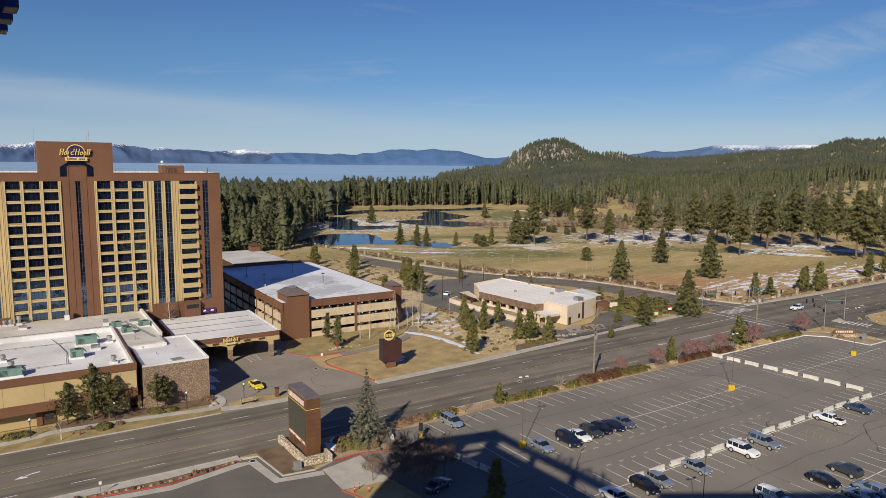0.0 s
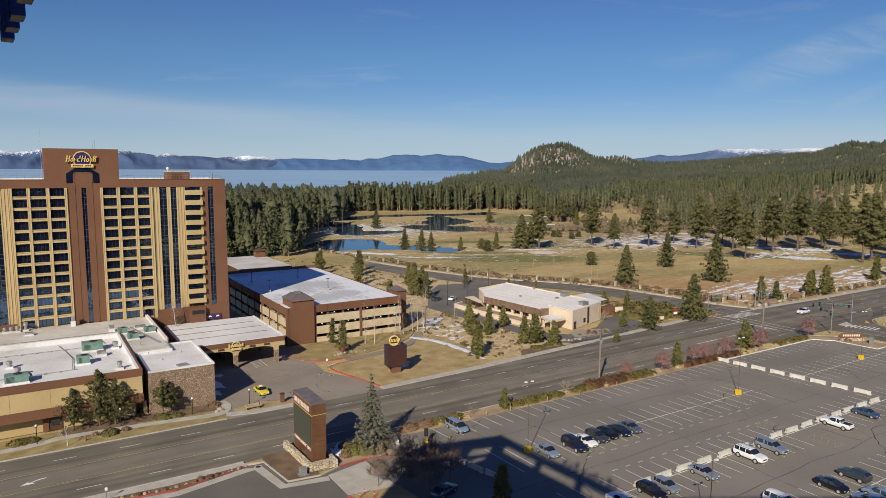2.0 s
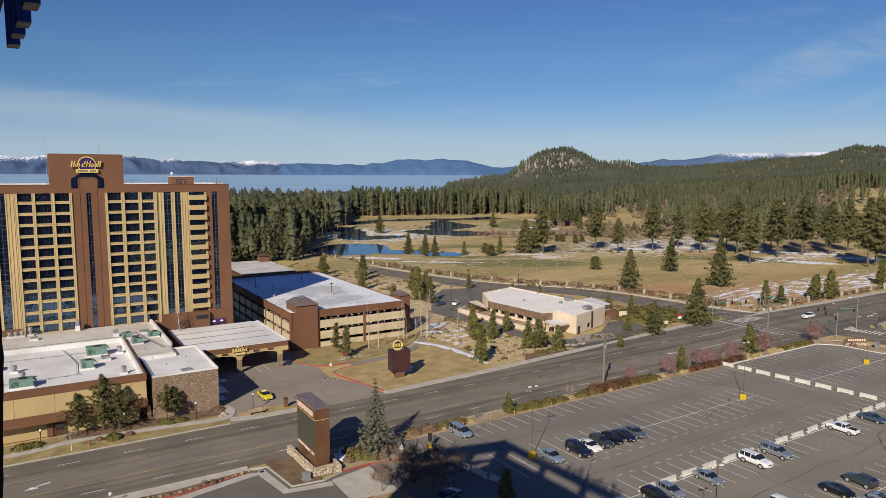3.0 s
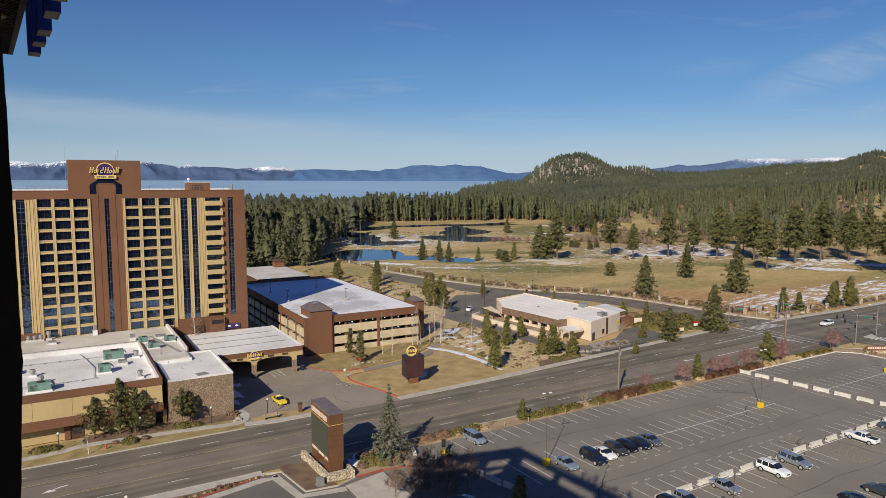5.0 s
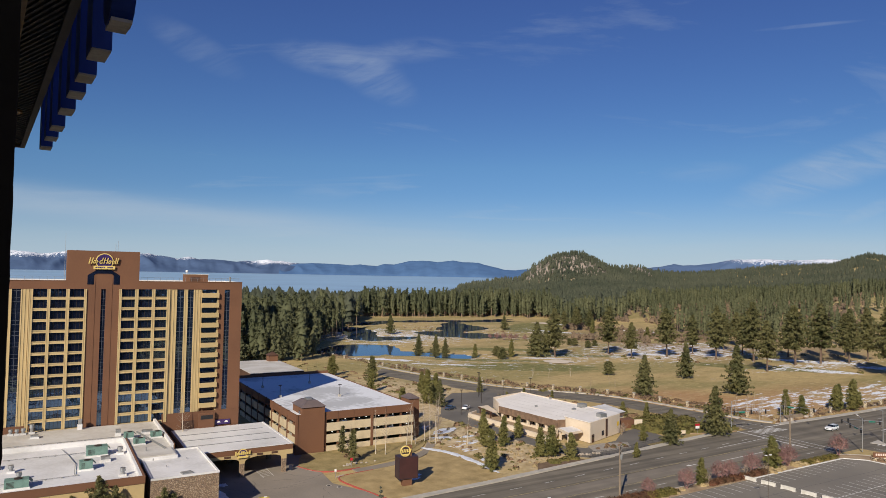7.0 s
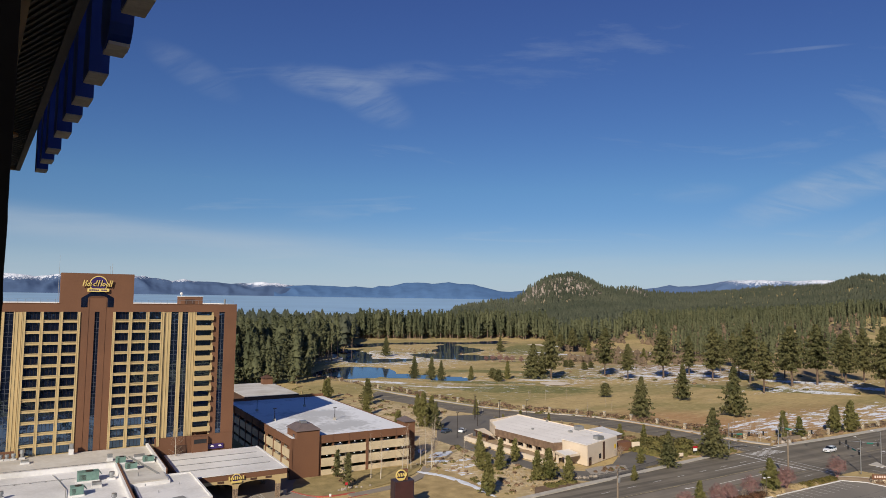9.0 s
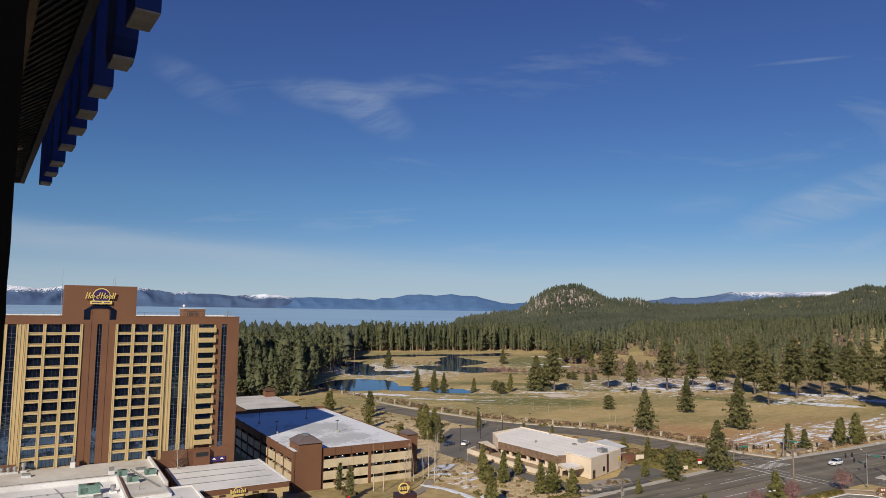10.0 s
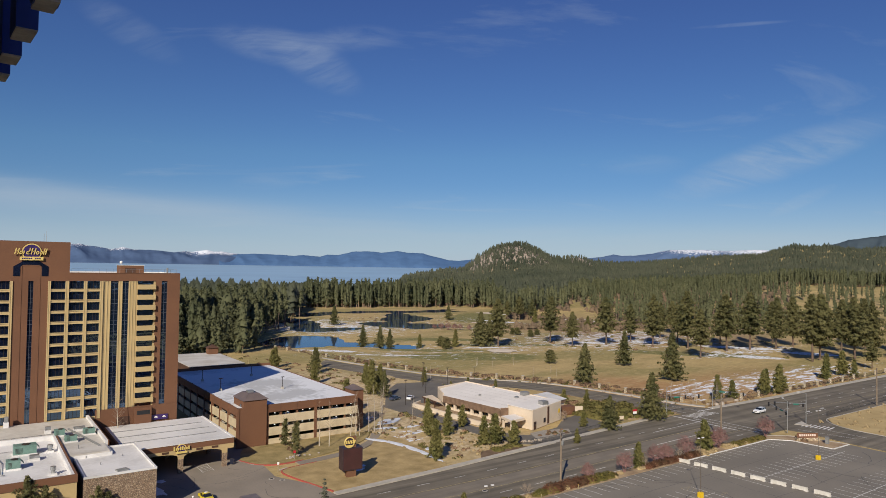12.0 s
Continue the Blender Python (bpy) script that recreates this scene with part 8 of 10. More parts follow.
# lawn with the marquee sign, and the island before the garage
slab(curve([(62.5, 123.9), (58.6, 140.5), (60, 143.5), (69, 145.0), (82, 147.5), (92, 157), (96, 150), (93, 128), (88, 125.9), (76, 124.6), (62.5, 123.9)], 3), 0.10, DRYGRASS, "verge", "dry lawn round the marquee sign", "verge")
slab(curve([(53.5, 155.5), (56, 150.3), (60, 148.2), (66, 148.4), (74, 150.4), (82, 153.4), (89, 158.5), (90, 164), (64, 165), (57.5, 164.5), (53.5, 155.5)], 3), 0.10, VERGEGRASS, "verge", "dry lawn before the parking garage", "verge")
kerb(curve([(53.3, 155.5), (55.8, 150.1), (60, 147.9), (66, 148.0)]), "kerb", "red painted kerb of the island", REDKERB)
kerb(curve([(68, 144.9), (60, 143.7), (58.3, 140.5), (60.2, 132), (62.3, 124.4)]), "kerb", "red painted kerb of the lawn", REDKERB)
ribbon(curve([(64, 146.4), (72, 147.3), (80, 149.3), (88, 154.5), (93, 161)]), 2.4, 0.05, DRIVE, "pavement", "grey path round the lawn", "footpath")
# traffic island of the side street
slab([(213.4, 82), (214, 92), (217, 98), (222, 101.6), (232, 101.8), (460, 101.8), (460, 20), (213.4, 20)], 0.12, GOLDGRASS, "verge", "dry grass field behind a black fence", "verge")
kerb(curve([(213.2, 20), (213.2, 82), (213.8, 92), (216.8, 98.2), (222, 101.9), (232, 102.0)]) + [(460, 102.0)], "kerb", "pale concrete kerb round the field", CONCRETE)
slab([(205.5, 103.8), (211.5, 104.6), (207.5, 99.8)], 0.13, CONCRETE, "pavement", "small concrete traffic island", "traffic island")
slab([(183, 131.5), (189, 133), (183, 150), (176, 150), (165, 137), (172, 133.4)], 0.09, SOIL, "verge", "planted corner with bushes", "planting bed")
# far side of the highway
ribbon([(205, 131.4), (240, 130.2), (300, 130.6), (460, 131)], 2.2, 0.12, CONCRETE, "pavement", "pale sidewalk beside the golf course", "sidewalk")
ribbon([(x + 9.6, y + 2.0) for x, y in PARKWAY[6:]], 1.8, 0.12, CONCRETE, "pavement", "pale sidewalk along the side road", "sidewalk")
ymid = [(PARKWAY[i][0], PARKWAY[i][1], PARKWAY[i + 1][0], PARKWAY[i + 1][1], 0.14) for i in range(8, len(PARKWAY) - 1)]
strokes(ymid, 0.012, "centre_lines", "yellow centre line of the side road", YELLOWPAINT)

# ---- signs ----
COPPER = mat("copper_brown_panels", (0.185, 0.090, 0.045), (0.150, 0.074, 0.038), 0.55, 0.5, 5.0, metal=0.2)
SCREEN = mat("dim_screen", (0.055, 0.066, 0.045), (0.075, 0.060, 0.045), 0.35, 0.35, 2.0)
MAROON = mat("maroon_screen", (0.070, 0.028, 0.026), (0.055, 0.024, 0.022), 0.4, 0.6, 12.0)
ROSEWHITE = mat("pale_sign_letters", (0.78, 0.64, 0.55), (0.70, 0.56, 0.48), 0.5, 1.0, 6.0)


def build_pylon():
    t = base("pylon_sign", "tall copper-brown casino sign with a dim screen", "sign", (35.6, 98.7, 0))
    L, W, H = 4.05, 2.35, 9.9          # half length along y, width along x, height
    for y0, y1 in ((-L, -L + 2.6), (L - 2.2, L)):
        Shape().box(0.1, y0, 0.3, W - 0.1, y1, 2.2).part("leg", COPPER, t)
    z = 2.2
    while z < H - 0.05:
        h = min(0.86, H - z)
        Shape().box(0, -L, z, W, L, z + h - 0.025).part("panel", COPPER, t)
        z += 0.86
    Shape().box(0.05, -L + 0.05, 2.2, W - 0.05, L - 0.05, H - 0.1).part("core", DARKBROWN, t)
    Shape().box(-0.06, -L - 0.04, H - 0.02, W + 0.06, L + 0.04, H + 0.22).part("cap", CAPBLUE, t)
    Shape().box(-0.03, -L, H - 1.72, 0.0, L, H - 1.66).box(0, -L - 0.03, H - 1.72, W, -L, H - 1.66).part("trim", GOLD, t)
    for s in (0, 1):
        x = -0.07 if s == 0 else W
        Shape().box(x, -L + 0.35, 3.1, x + 0.07, L - 0.35, H - 1.95).part("screen", SCREEN, t, "dim greenish display screen")
    # the house name as plain strokes
    n = 8
    for i in range(n):
        y = L - 0.55 - i * (2 * L - 1.1) / n
        w = 0.50 + 0.12 * (i % 3 == 0)
        Shape().box(-0.10, y - w, H - 1.3, -0.01, y - w + 0.11, H - 0.5).box(-0.10, y - 0.11, H - 1.3, -0.01, y, H - 0.5).box(-0.10, y - w + 0.11, H - (0.62 if i % 2 else 1.3), -0.01, y - 0.11, H - (0.5 if i % 2 else 1.18)).part("stroke", ROSEWHITE, t, "pale plain strokes")
    lettering("CASINO | RESORT | SPA", 0.62, 0.03, ROSEWHITE, t, Matrix.Translation((-0.06, 0, 2.62)) @ Matrix(((0, 0, -1, 0), (-1, 0, 0, 0), (0, 1, 0, 0), (0, 0, 0, 1))), "lettering", "pale raised words", 1.1, 0.015)
    return t


CAPBLUE = mat("weathered_sheet_metal", (0.22, 0.18, 0.17), (0.16, 0.135, 0.13), 0.6, 0.6, 5.0, metal=0.2)
build_pylon()
low = base("low_wall", "low pale stone wall round the foot of the sign", "wall", (0, 0, 0))
Shape().prism([(34.2, 104.2), (34.9, 104.2), (35.2, 93.9), (34.5, 92.9)], 0, 1.15).part("wall_side", PALESTONE, low)
Shape().prism([(34.5, 92.9), (35.2, 93.9), (38.6, 94.0), (39.1, 92.9)], 0, 1.15).part("wall_side", PALESTONE, low)
Shape().prism([(38.6, 94.0), (39.1, 92.9), (39.2, 95.5), (38.7, 95.5)], 0, 1.1).part("wall_side", PALESTONE, low)
Shape().prism([(35.2, 93.95), (38.6, 94.0), (38.7, 103.6), (34.9, 103.8)], 0, 0.45).thing("verge", MULCH, "raised bed inside the low stone wall", "planting bed", kind="structure")
Shape().box(32.9, 92.4, 0.1, 33.9, 93.2, 1.25).box(32.7, 92.2, 0.1, 34.1, 93.4, 0.22).thing("utility_box", GREYPAINT, "grey utility box in the mulched bed", "utility box")


def build_marquee():
    t = base("marquee_sign", "boxy maroon marquee sign with a round gold emblem on top", "sign", (69.8, 131.0, 0), -8)
    Shape().box(-1.2, -0.5, 0, 0.9, 0.9, 1.6).part("pedestal", BROWN, t)
    Shape().box(-2.3, -0.8, 1.6, 2.2, 1.8, 6.4).part("cabinet", MAROONBOX, t)
    Shape().box(-2.1, -0.86, 1.8, 2.0, -0.8, 6.2).part("screen", MAROON, t, "dark maroon screen")
    e = base("emblem", "gold ring crossed by plain gold strokes", "")
    e.parent = t
    Shape().box(-0.45, -0.2, 6.4, 0.9, 0.5, 8.7).part("mount", BROWN, e)
    Shape().rod((-0.7, -0.40, 7.55), (-0.7, -0.2, 7.55), 1.06, n=24).part("disc", MAROONBOX, e)
    ring = Shape()
    for i in range(24):
        a0, a1 = 2 * math.pi * i / 24, 2 * math.pi * (i + 1) / 24
        ring.rod((-0.7 + 1.08 * math.cos(a0), -0.36, 7.55 + 1.08 * math.sin(a0)), (-0.7 + 1.08 * math.cos(a1), -0.36, 7.55 + 1.08 * math.sin(a1)), 0.15, n=6)
    ring.part("ring", GOLD, e)
    for i in range(7):                                       # slanted plain strokes across the ring
        x = -1.95 + 0.38 * i
        Shape().add([(x, -0.52, 7.3), (x + 0.2, -0.52, 7.3), (x + 0.34, -0.52, 7.98), (x + 0.14, -0.52, 7.98), (x, -0.36, 7.3), (x + 0.2, -0.36, 7.3), (x + 0.34, -0.36, 7.98), (x + 0.14, -0.36, 7.98)],
                    [(0, 1, 2, 3), (7, 6, 5, 4), (0, 4, 5, 1), (1, 5, 6, 2), (2, 6, 7, 3), (3, 7, 4, 0)]).part("stroke", GOLD, e)
    Shape().box(-1.55, -0.50, 6.62, 0.15, -0.40, 6.95).part("panel", GOLD, e)
    return t


MAROONBOX = mat("plum_metal", (0.050, 0.030, 0.036), (0.042, 0.026, 0.030), 0.5, 0.8, 6.0)
build_marquee()


def sign_on_posts(x, y, turn, w, h, z, m, name, label, posts=2, material=None):
    t = base(name, label, "sign", (x, y, 0), turn)
    for i in range(posts):
        px = 0 if posts == 1 else (-w / 2 + 0.1 + i * (w - 0.2))
        Shape().rod((px, 0.06, 0), (px, 0.06, z + h * 0.8), 0.05, n=6).part("post", material or METAL, t)
    Shape().box(-w / 2, -0.05, z, w / 2, 0.05, z + h).part("panel", m, t)
    return t


b = sign_on_posts(189.2, 92.0, -30, 6.0, 1.3, 0.75, BROWN, "low_sign", "low brown monument sign at the corner of the lot")
for i in range(8):
    Shape().box(-2.4 + i * 0.62, -0.12, 1.2, -2.0 + i * 0.62, -0.055, 1.75).part("stroke", ROSEWHITE, b)
Shape().box(-3.2, -0.5, 0.0, 3.2, 0.5, 0.75).part("plinth", PALESTONE, b)
RED = mat("red_sign", (0.45, 0.02, 0.03), (0.36, 0.02, 0.03), 0.5, 1.0, 6.0)
rs = sign_on_posts(169.5, 134.4, -10, 1.7, 0.6, 2.4, RED, "red_sign", "red sign with a white panel among bushes", 1)
Shape().box(-0.7, -0.06, 1.6, 0.7, 0.04, 2.35).part("lower_panel", WHITESIGN, rs, "white lower panel")
sign_on_posts(163.5, 134.6, -10, 1.6, 0.9, 0.7, CREAM, "small_sign", "small cream sign at the drive", 2)
sign_on_posts(57.7, 142.6, -20, 0.45, 0.55, 1.6, WHITESIGN, "small_sign", "small white traffic sign on the island", 1)
sign_on_posts(64.4, 149.3, -20, 0.6, 0.6, 1.6, RED, "stop_sign", "small red traffic sign on the lawn", 1)
sign_on_posts(7.4, 99.6, 0, 0.34, 0.42, 1.5, WHITESIGN, "small_sign", "small white traffic sign in the bed", 1)
sign_on_posts(50.9, 153.3, -40, 0.8, 1.2, 0.2, P_NAVY, "sandwich_board", "dark folding sign beside the car porch", 1)


# ---- roof equipment ----
def green_unit(x, y, z, w, d, h, turn=0):
    t = base("rooftop_unit", "green ventilation unit on the white roof", "roof unit", (x, y, z), turn, group="green roof units")
    Shape().box(-w / 2 - 0.15, -d / 2 - 0.15, 0, w / 2 + 0.15, d / 2 + 0.15, 0.3).part("curb", MEMBRANE, t)
    Shape().box(-w / 2, -d / 2, 0.3, w / 2, d / 2, h).part("casing", GREENUNIT, t)
    Shape().add([(w / 2, -d / 2, h * 0.95), (w / 2, d / 2, h * 0.95), (w / 2 + 0.55, d / 2, h * 0.6), (w / 2 + 0.55, -d / 2, h * 0.6)], [(0, 3, 2, 1)]).part("hood", GREENUNIT, t)
    g = Shape()
    for k in range(5):
        g.box(-w / 2 + 0.3, -d / 2 - 0.03, h * 0.3 + k * 0.2, -w / 2 + w * 0.4, -d / 2, h * 0.3 + k * 0.2 + 0.08)
    g.part("louvre", DARKMETAL, t)
    Shape().rod((0.2, 0, h), (0.2, 0, h + 0.12), min(w, d) * 0.3, n=14).part("fan", DARKMETAL, t)
    return t


def vent(x, y, z, r, h):
    t = base("roof_vent", "shiny round metal vent on the white roof", "roof vent", (x, y, z), group="round roof vents")
    Shape().box(-r - 0.1, -r - 0.1, 0, r + 0.1, r + 0.1, 0.35).part("curb", MEMBRANE, t)
    Shape().rod((0, 0, 0.35), (0, 0, h * 0.6), r * 0.7, n=14).part("stack", METAL, t)
    Shape().rod((0, 0, h * 0.6), (0, 0, h), r, r * 0.9, 16).part("cap", METAL, t)
    return t


def grey_box(x, y, z, w, d, h):
    t = base("roof_box", "pale grey metal box on the roof", "roof unit", (x, y, z), group="grey roof boxes")
    Shape().box(-w / 2, -d / 2, 0, w / 2, d / 2, h * 0.5).part("curb", MEMBRANE, t)
    Shape().box(-w / 2 + 0.1, -d / 2 + 0.1, h * 0.5, w / 2 - 0.1, d / 2 - 0.1, h).part("casing", METAL, t)
    return t


for x, y, w, d, h in ((10.4, 153.5, 3.8, 2.4, 1.9), (8.0, 143.6, 2.2, 1.9, 1.7), (-2.8, 136.6, 3.6, 2.2, 1.6), (-9, 150, 3.4, 2.2, 1.7)):
    green_unit(x, y, 8.35, w, d, h)
for x, y, w, d, h in ((17.2, 163.0, 1.9, 1.6, 1.4), (18.6, 156.6, 2.2, 1.6, 1.3), (22.6, 161.6, 2.2, 1.7, 1.3)):
    green_unit(x, y, 8.95, w, d, h)
for x, y, r, h in ((14.6, 152.6, 0.55, 1.5), (13.6, 136.2, 0.5, 1.5), (-4.0, 147.3, 0.5, 1.4), (-2.6, 141.3, 0.5, 1.5)):
    vent(x, y, 8.35, r, h)
for x, y, r, h in ((-5.2, 177.0, 0.45, 1.3), (-4.0, 176.8, 0.45, 1.3), (-2.8, 176.8, 0.5, 1.4), (-1.2, 177.2, 0.5, 2.0)):
    vent(x, y, 8.95, r, h)
for x, y, z, w, d, h in ((11.6, 148.0, 8.35, 1.8, 1.5, 1.0), (-0.6, 172.0, 8.95, 1.7, 1.4, 0.7), (21.3, 166.0, 8.95, 2.4, 1.2, 0.9), (15.4, 166.5, 8.95, 1.2, 1.0, 1.5), (8.3, 177.0, 8.95, 1.0, 0.9, 2.4)):
    grey_box(x, y, z, w, d, h)
hat = base("roof_hatch", "dark roof hatch on the stone block", "roof hatch", (24.3, 133.6, 8.05), 12)
Shape().box(-1.0, -0.7, 0, 1.0, 0.7, 0.25).part("frame", METAL, hat)
Shape().box(-0.9, -0.6, 0.25, 0.9, 0.6, 0.3).part("lid", GREYPAINT, hat)
pp = Shape()                                              # gas line across the roof, on blocks
line = [(4.4, 160.5), (5.4, 155), (6.4, 148), (6.0, 140), (6.6, 139.5)]
for a, b in zip(line, line[1:]):
    pp.rod((*a, 8.6), (*b, 8.6), 0.06, n=5)
for a, b in (((-70, 157.5), (8.4, 156.0)), ((-70, 138.0), (6.6, 139.5))):
    pp.rod((*a, 8.55), (*b, 8.55), 0.05, n=5)
    for k in range(30):
        q = k / 30
        pp.box(a[0] + (b[0] - a[0]) * q - 0.15, a[1] + (b[1] - a[1]) * q - 0.15, 8.36, a[0] + (b[0] - a[0]) * q + 0.15, a[1] + (b[1] - a[1]) * q + 0.15, 8.56)
pp.thing("roof_pipe", GREYPAINT, "thin grey pipe on blocks across the white roof", "pipe")
pp = Shape()
for a, b in (((-70, 164.4), (16.5, 164.4)), ((19.5, 168), (23, 150))):
    pp.rod((*a, 9.2), (*b, 9.2), 0.06, n=5)
    for k in range(34):
        q = k / 34
        pp.box(a[0] + (b[0] - a[0]) * q - 0.2, a[1] + (b[1] - a[1]) * q - 0.2, 8.96, a[0] + (b[0] - a[0]) * q + 0.2, a[1] + (b[1] - a[1]) * q + 0.2, 9.2)
pp.thing("roof_pipe", GREYPAINT, "dark pipe on blocks across the rear roof", "pipe")
for i, (x, y) in enumerate(((20.0, 145.5), (22.3, 148.6), (24.4, 147.0), (26, 143.5), (21.6, 139.5), (19.2, 150.0))):
    vs = Shape().rod((x, y, 8.05), (x, y, 8.05 + (1.7 if i == 5 else 0.4)), 0.09, n=7)
    vs.thing("vent_pipe", METAL, "thin metal vent pipe on the roof", "vent pipe", "vent pipes")


# ---- poles, lamps, signals ----
def utility_pole(x, y, h, turn, transformer=True):
    t = base("utility_pole", "weathered wooden utility pole with crossarm", "utility pole", (x, y, 0), turn)
    Shape().rod((0, 0, -0.1), (0, 0, h), 0.24, 0.17, 9).part("pole", WOODPOLE, t)
    for z, w in ((h - 0.5, 1.3), (h - 1.6, 1.1)):
        Shape().box(-w, -0.19, z, w, -0.08, z + 0.12).part("crossarm", WOODPOLE, t)
        for k in (-0.9, -0.35, 0.35, 0.9):
            Shape().rod((k * w, -0.13, z + 0.12), (k * w, -0.13, z + 0.32), 0.05, n=6).part("insulator", GREYPAINT, t)
    if transformer:
        for s in (-1, 1):
            Shape().rod((s * 0.45, -0.3, h - 3.0), (s * 0.45, -0.3, h - 2.1), 0.22, n=10).part("transformer", GREYPAINT, t)
    return t


utility_pole(104.5, 106.0 - 3.9, 11.5, 35)
utility_pole(166.5, 103.6, 13.0, 20, False)
utility_pole(261.5, 103.4, 13.0, 20, False)


def street_lamp(x, y, h, turn, arm=2.2):
    t = base("street_lamp", "slim dark street lamp with a flat head", "street lamp", (x, y, 0), turn, group="slim street lamps")
    Shape().rod((0, 0, 0), (0, 0, h), 0.11, 0.07, 7).part("pole", DARKMETAL, t)
    Shape().box(-0.5, -0.12, h, 0.5, 0.12, h + 0.18).part("lamp_head", DARKMETAL, t)
    return t


for x, y, h in ((144.2, 214.3, 9), (152.4, 209.6, 7), (161.5, 204.5, 7), (137.5, 152.5, 5), (157, 131.8, 6.5), (120.4, 189.0, 8), (146.7, 217.4, 8), (137.6, 202.5, 6.5)):
    street_lamp(x, y, h, -10)


def signal_mast(x, y, turn, arm, h=6.0, lamp=True):
    t = base("traffic_signal", "grey traffic signal mast with dark signal heads", "traffic signal", (x, y, 0), turn, group="traffic signals")
    Shape().rod((0, 0, 0), (0, 0, 9.0 if lamp else h), 0.14, 0.09, 8).part("pole", METAL, t)
    Shape().rod((0, 0, h - 0.2), (arm, 0, h + 0.3), 0.10, 0.05, 7).part("arm", METAL, t)
    if lamp:
        Shape().rod((0, 0, 8.9), (2.4, 0, 9.4), 0.05, 0.04, 6).part("lamp_arm", METAL, t)
        Shape().box(2.2, -0.15, 9.32, 3.0, 0.15, 9.47).part("lamp_head", WHITESIGN, t)
    for k in (0.05, 0.55, 0.97):
        z = h - 0.2 + 0.5 * k
        Shape().box(arm * k + 0.18, -0.25, z - 1.0, arm * k + 0.58, 0.05, z + 0.25).part("signal_head", BLACK, t)
    Shape().box(arm * 0.22, -0.06, h - 0.5, arm * 0.22 + 1.9, -0.02, h - 0.05).part("street_sign", SIGNGREEN, t, "green street name sign with no readable words")
    return t


SIGNGREEN = mat("green_sign", (0.02, 0.20, 0.14), (0.015, 0.16, 0.11), 0.5, 1.0, 6.0)
signal_mast(182.3, 126.6 + 5.6, -25, 11)
signal_mast(206.5, 131.6, -80, 10, lamp=False)
signal_mast(193.3, 99.6, 55, 11)
signal_mast(211.0, 103.0, 150, 10)
for x, y, w, h in ((189.6, 86.8, 0.8, 1.9), (191.3, 87.6, 0.6, 1.4)):
    Shape().box(x, y, 0.1, x + w, y + w, h).box(x - 0.05, y - 0.05, h, x + w + 0.05, y + w + 0.05, h + 0.06).thing("signal_cabinet", GREYPAINT, "grey traffic signal cabinet at the corner", "cabinet", "signal cabinets")


def path_lamp(x, y):
    t = base("path_lamp", "short black path lamp with a pale globe", "lamp post", (x, y, 0.05), group="short path lamps")
    Shape().rod((0, 0, 0), (0, 0, 2.9), 0.07, n=7).part("pole", BLACK, t)
    Shape().rod((0, 0, 2.9), (0, 0, 3.0), 0.22, 0.2, 10).part("collar", BLACK, t)
    Shape().blob((0, 0, 3.18), (0.2, 0.2, 0.22), random.Random(1), 10, 6, 0.0).part("globe", WHITESIGN, t, smooth=True)
    return t


for x, y in ((-0.4, 126.9), (24.6, 127.4), (35.1, 126.8), (12.5, 128.2)):
    path_lamp(x, y)
h = base("fire_hydrant", "red fire hydrant beside the road", "fire hydrant", (6.6, 124.2, 0.05))
Shape().rod((0, 0, 0), (0, 0, 0.6), 0.14, 0.12, 9).part("barrel", REDKERB, h)
Shape().rod((0, 0, 0.6), (0, 0, 0.78), 0.15, 0.05, 9).part("bonnet", REDKERB, h)
Shape().rod((-0.24, 0, 0.45), (0.24, 0, 0.45), 0.07, n=7).part("outlet", REDKERB, h)
PALEWOOD = mat("pale_bench_wood", (0.50, 0.40, 0.27), (0.40, 0.31, 0.20), 0.8, 1.0, 9.0)
h = base("bench", "pale wooden bench beside the footpath", "bench", (35.3, 124.6, 0.08), 2)
for k in range(3):
    Shape().box(-1.5, -0.25 + k * 0.18, 0.45, 1.5, -0.12 + k * 0.18, 0.5).part("seat_slat", PALEWOOD, h)
    Shape().box(-1.5, 0.3, 0.58 + k * 0.14, 1.5, 0.35, 0.68 + k * 0.14).part("back_slat", PALEWOOD, h)
for s in (-1.2, 1.2):
    Shape().box(s - 0.06, -0.25, 0, s + 0.06, 0.35, 0.45).box(s - 0.06, 0.3, 0.45, s + 0.06, 0.36, 1.0).part("leg", BLACK, h)
h = base("newspaper_stand", "brown stone pillar beside the drive", "pillar", (41.2, 125.4, 0.0))
Shape().box(-0.35, -0.35, 0, 0.35, 0.35, 1.7).part("shaft", BROWN, h)
Shape().box(-0.42, -0.42, 1.7, 0.42, 0.42, 1.85).part("cap", DARKBROWN, h)
for x, y in ((77.0, 98.1), (86.3, 98.2), (94.9, 98.0), (105.6, 98.0), (65.3, 98.2), (71.5, 98.3)):
    w = base("bollard", "yellow bollard at the head of a parking stall", "bollard", (x, y, 0), group="yellow bollards")
    Shape().rod((0, 0, 0), (0, 0, 0.95), 0.08, n=9).part("post", FADEDYELLOW, w)
    Shape().rod((0, 0, 0.95), (0, 0, 1.0), 0.08, 0.03, 9).part("cap", YELLOW, w)
w = base("parking_sign", "black sign on a yellow base in the lot", "sign", (55.5, 93.6, 0), -30)
Shape().box(-0.28, -0.28, 0, 0.28, 0.28, 0.7).part("plinth", YELLOW, w)
Shape().rod((0, 0, 0.7), (0, 0, 1.2), 0.05, n=6).part("post", METAL, w)
Shape().box(-0.35, -0.05, 1.1, 0.35, 0.05, 2.5).part("panel", BLACK, w)
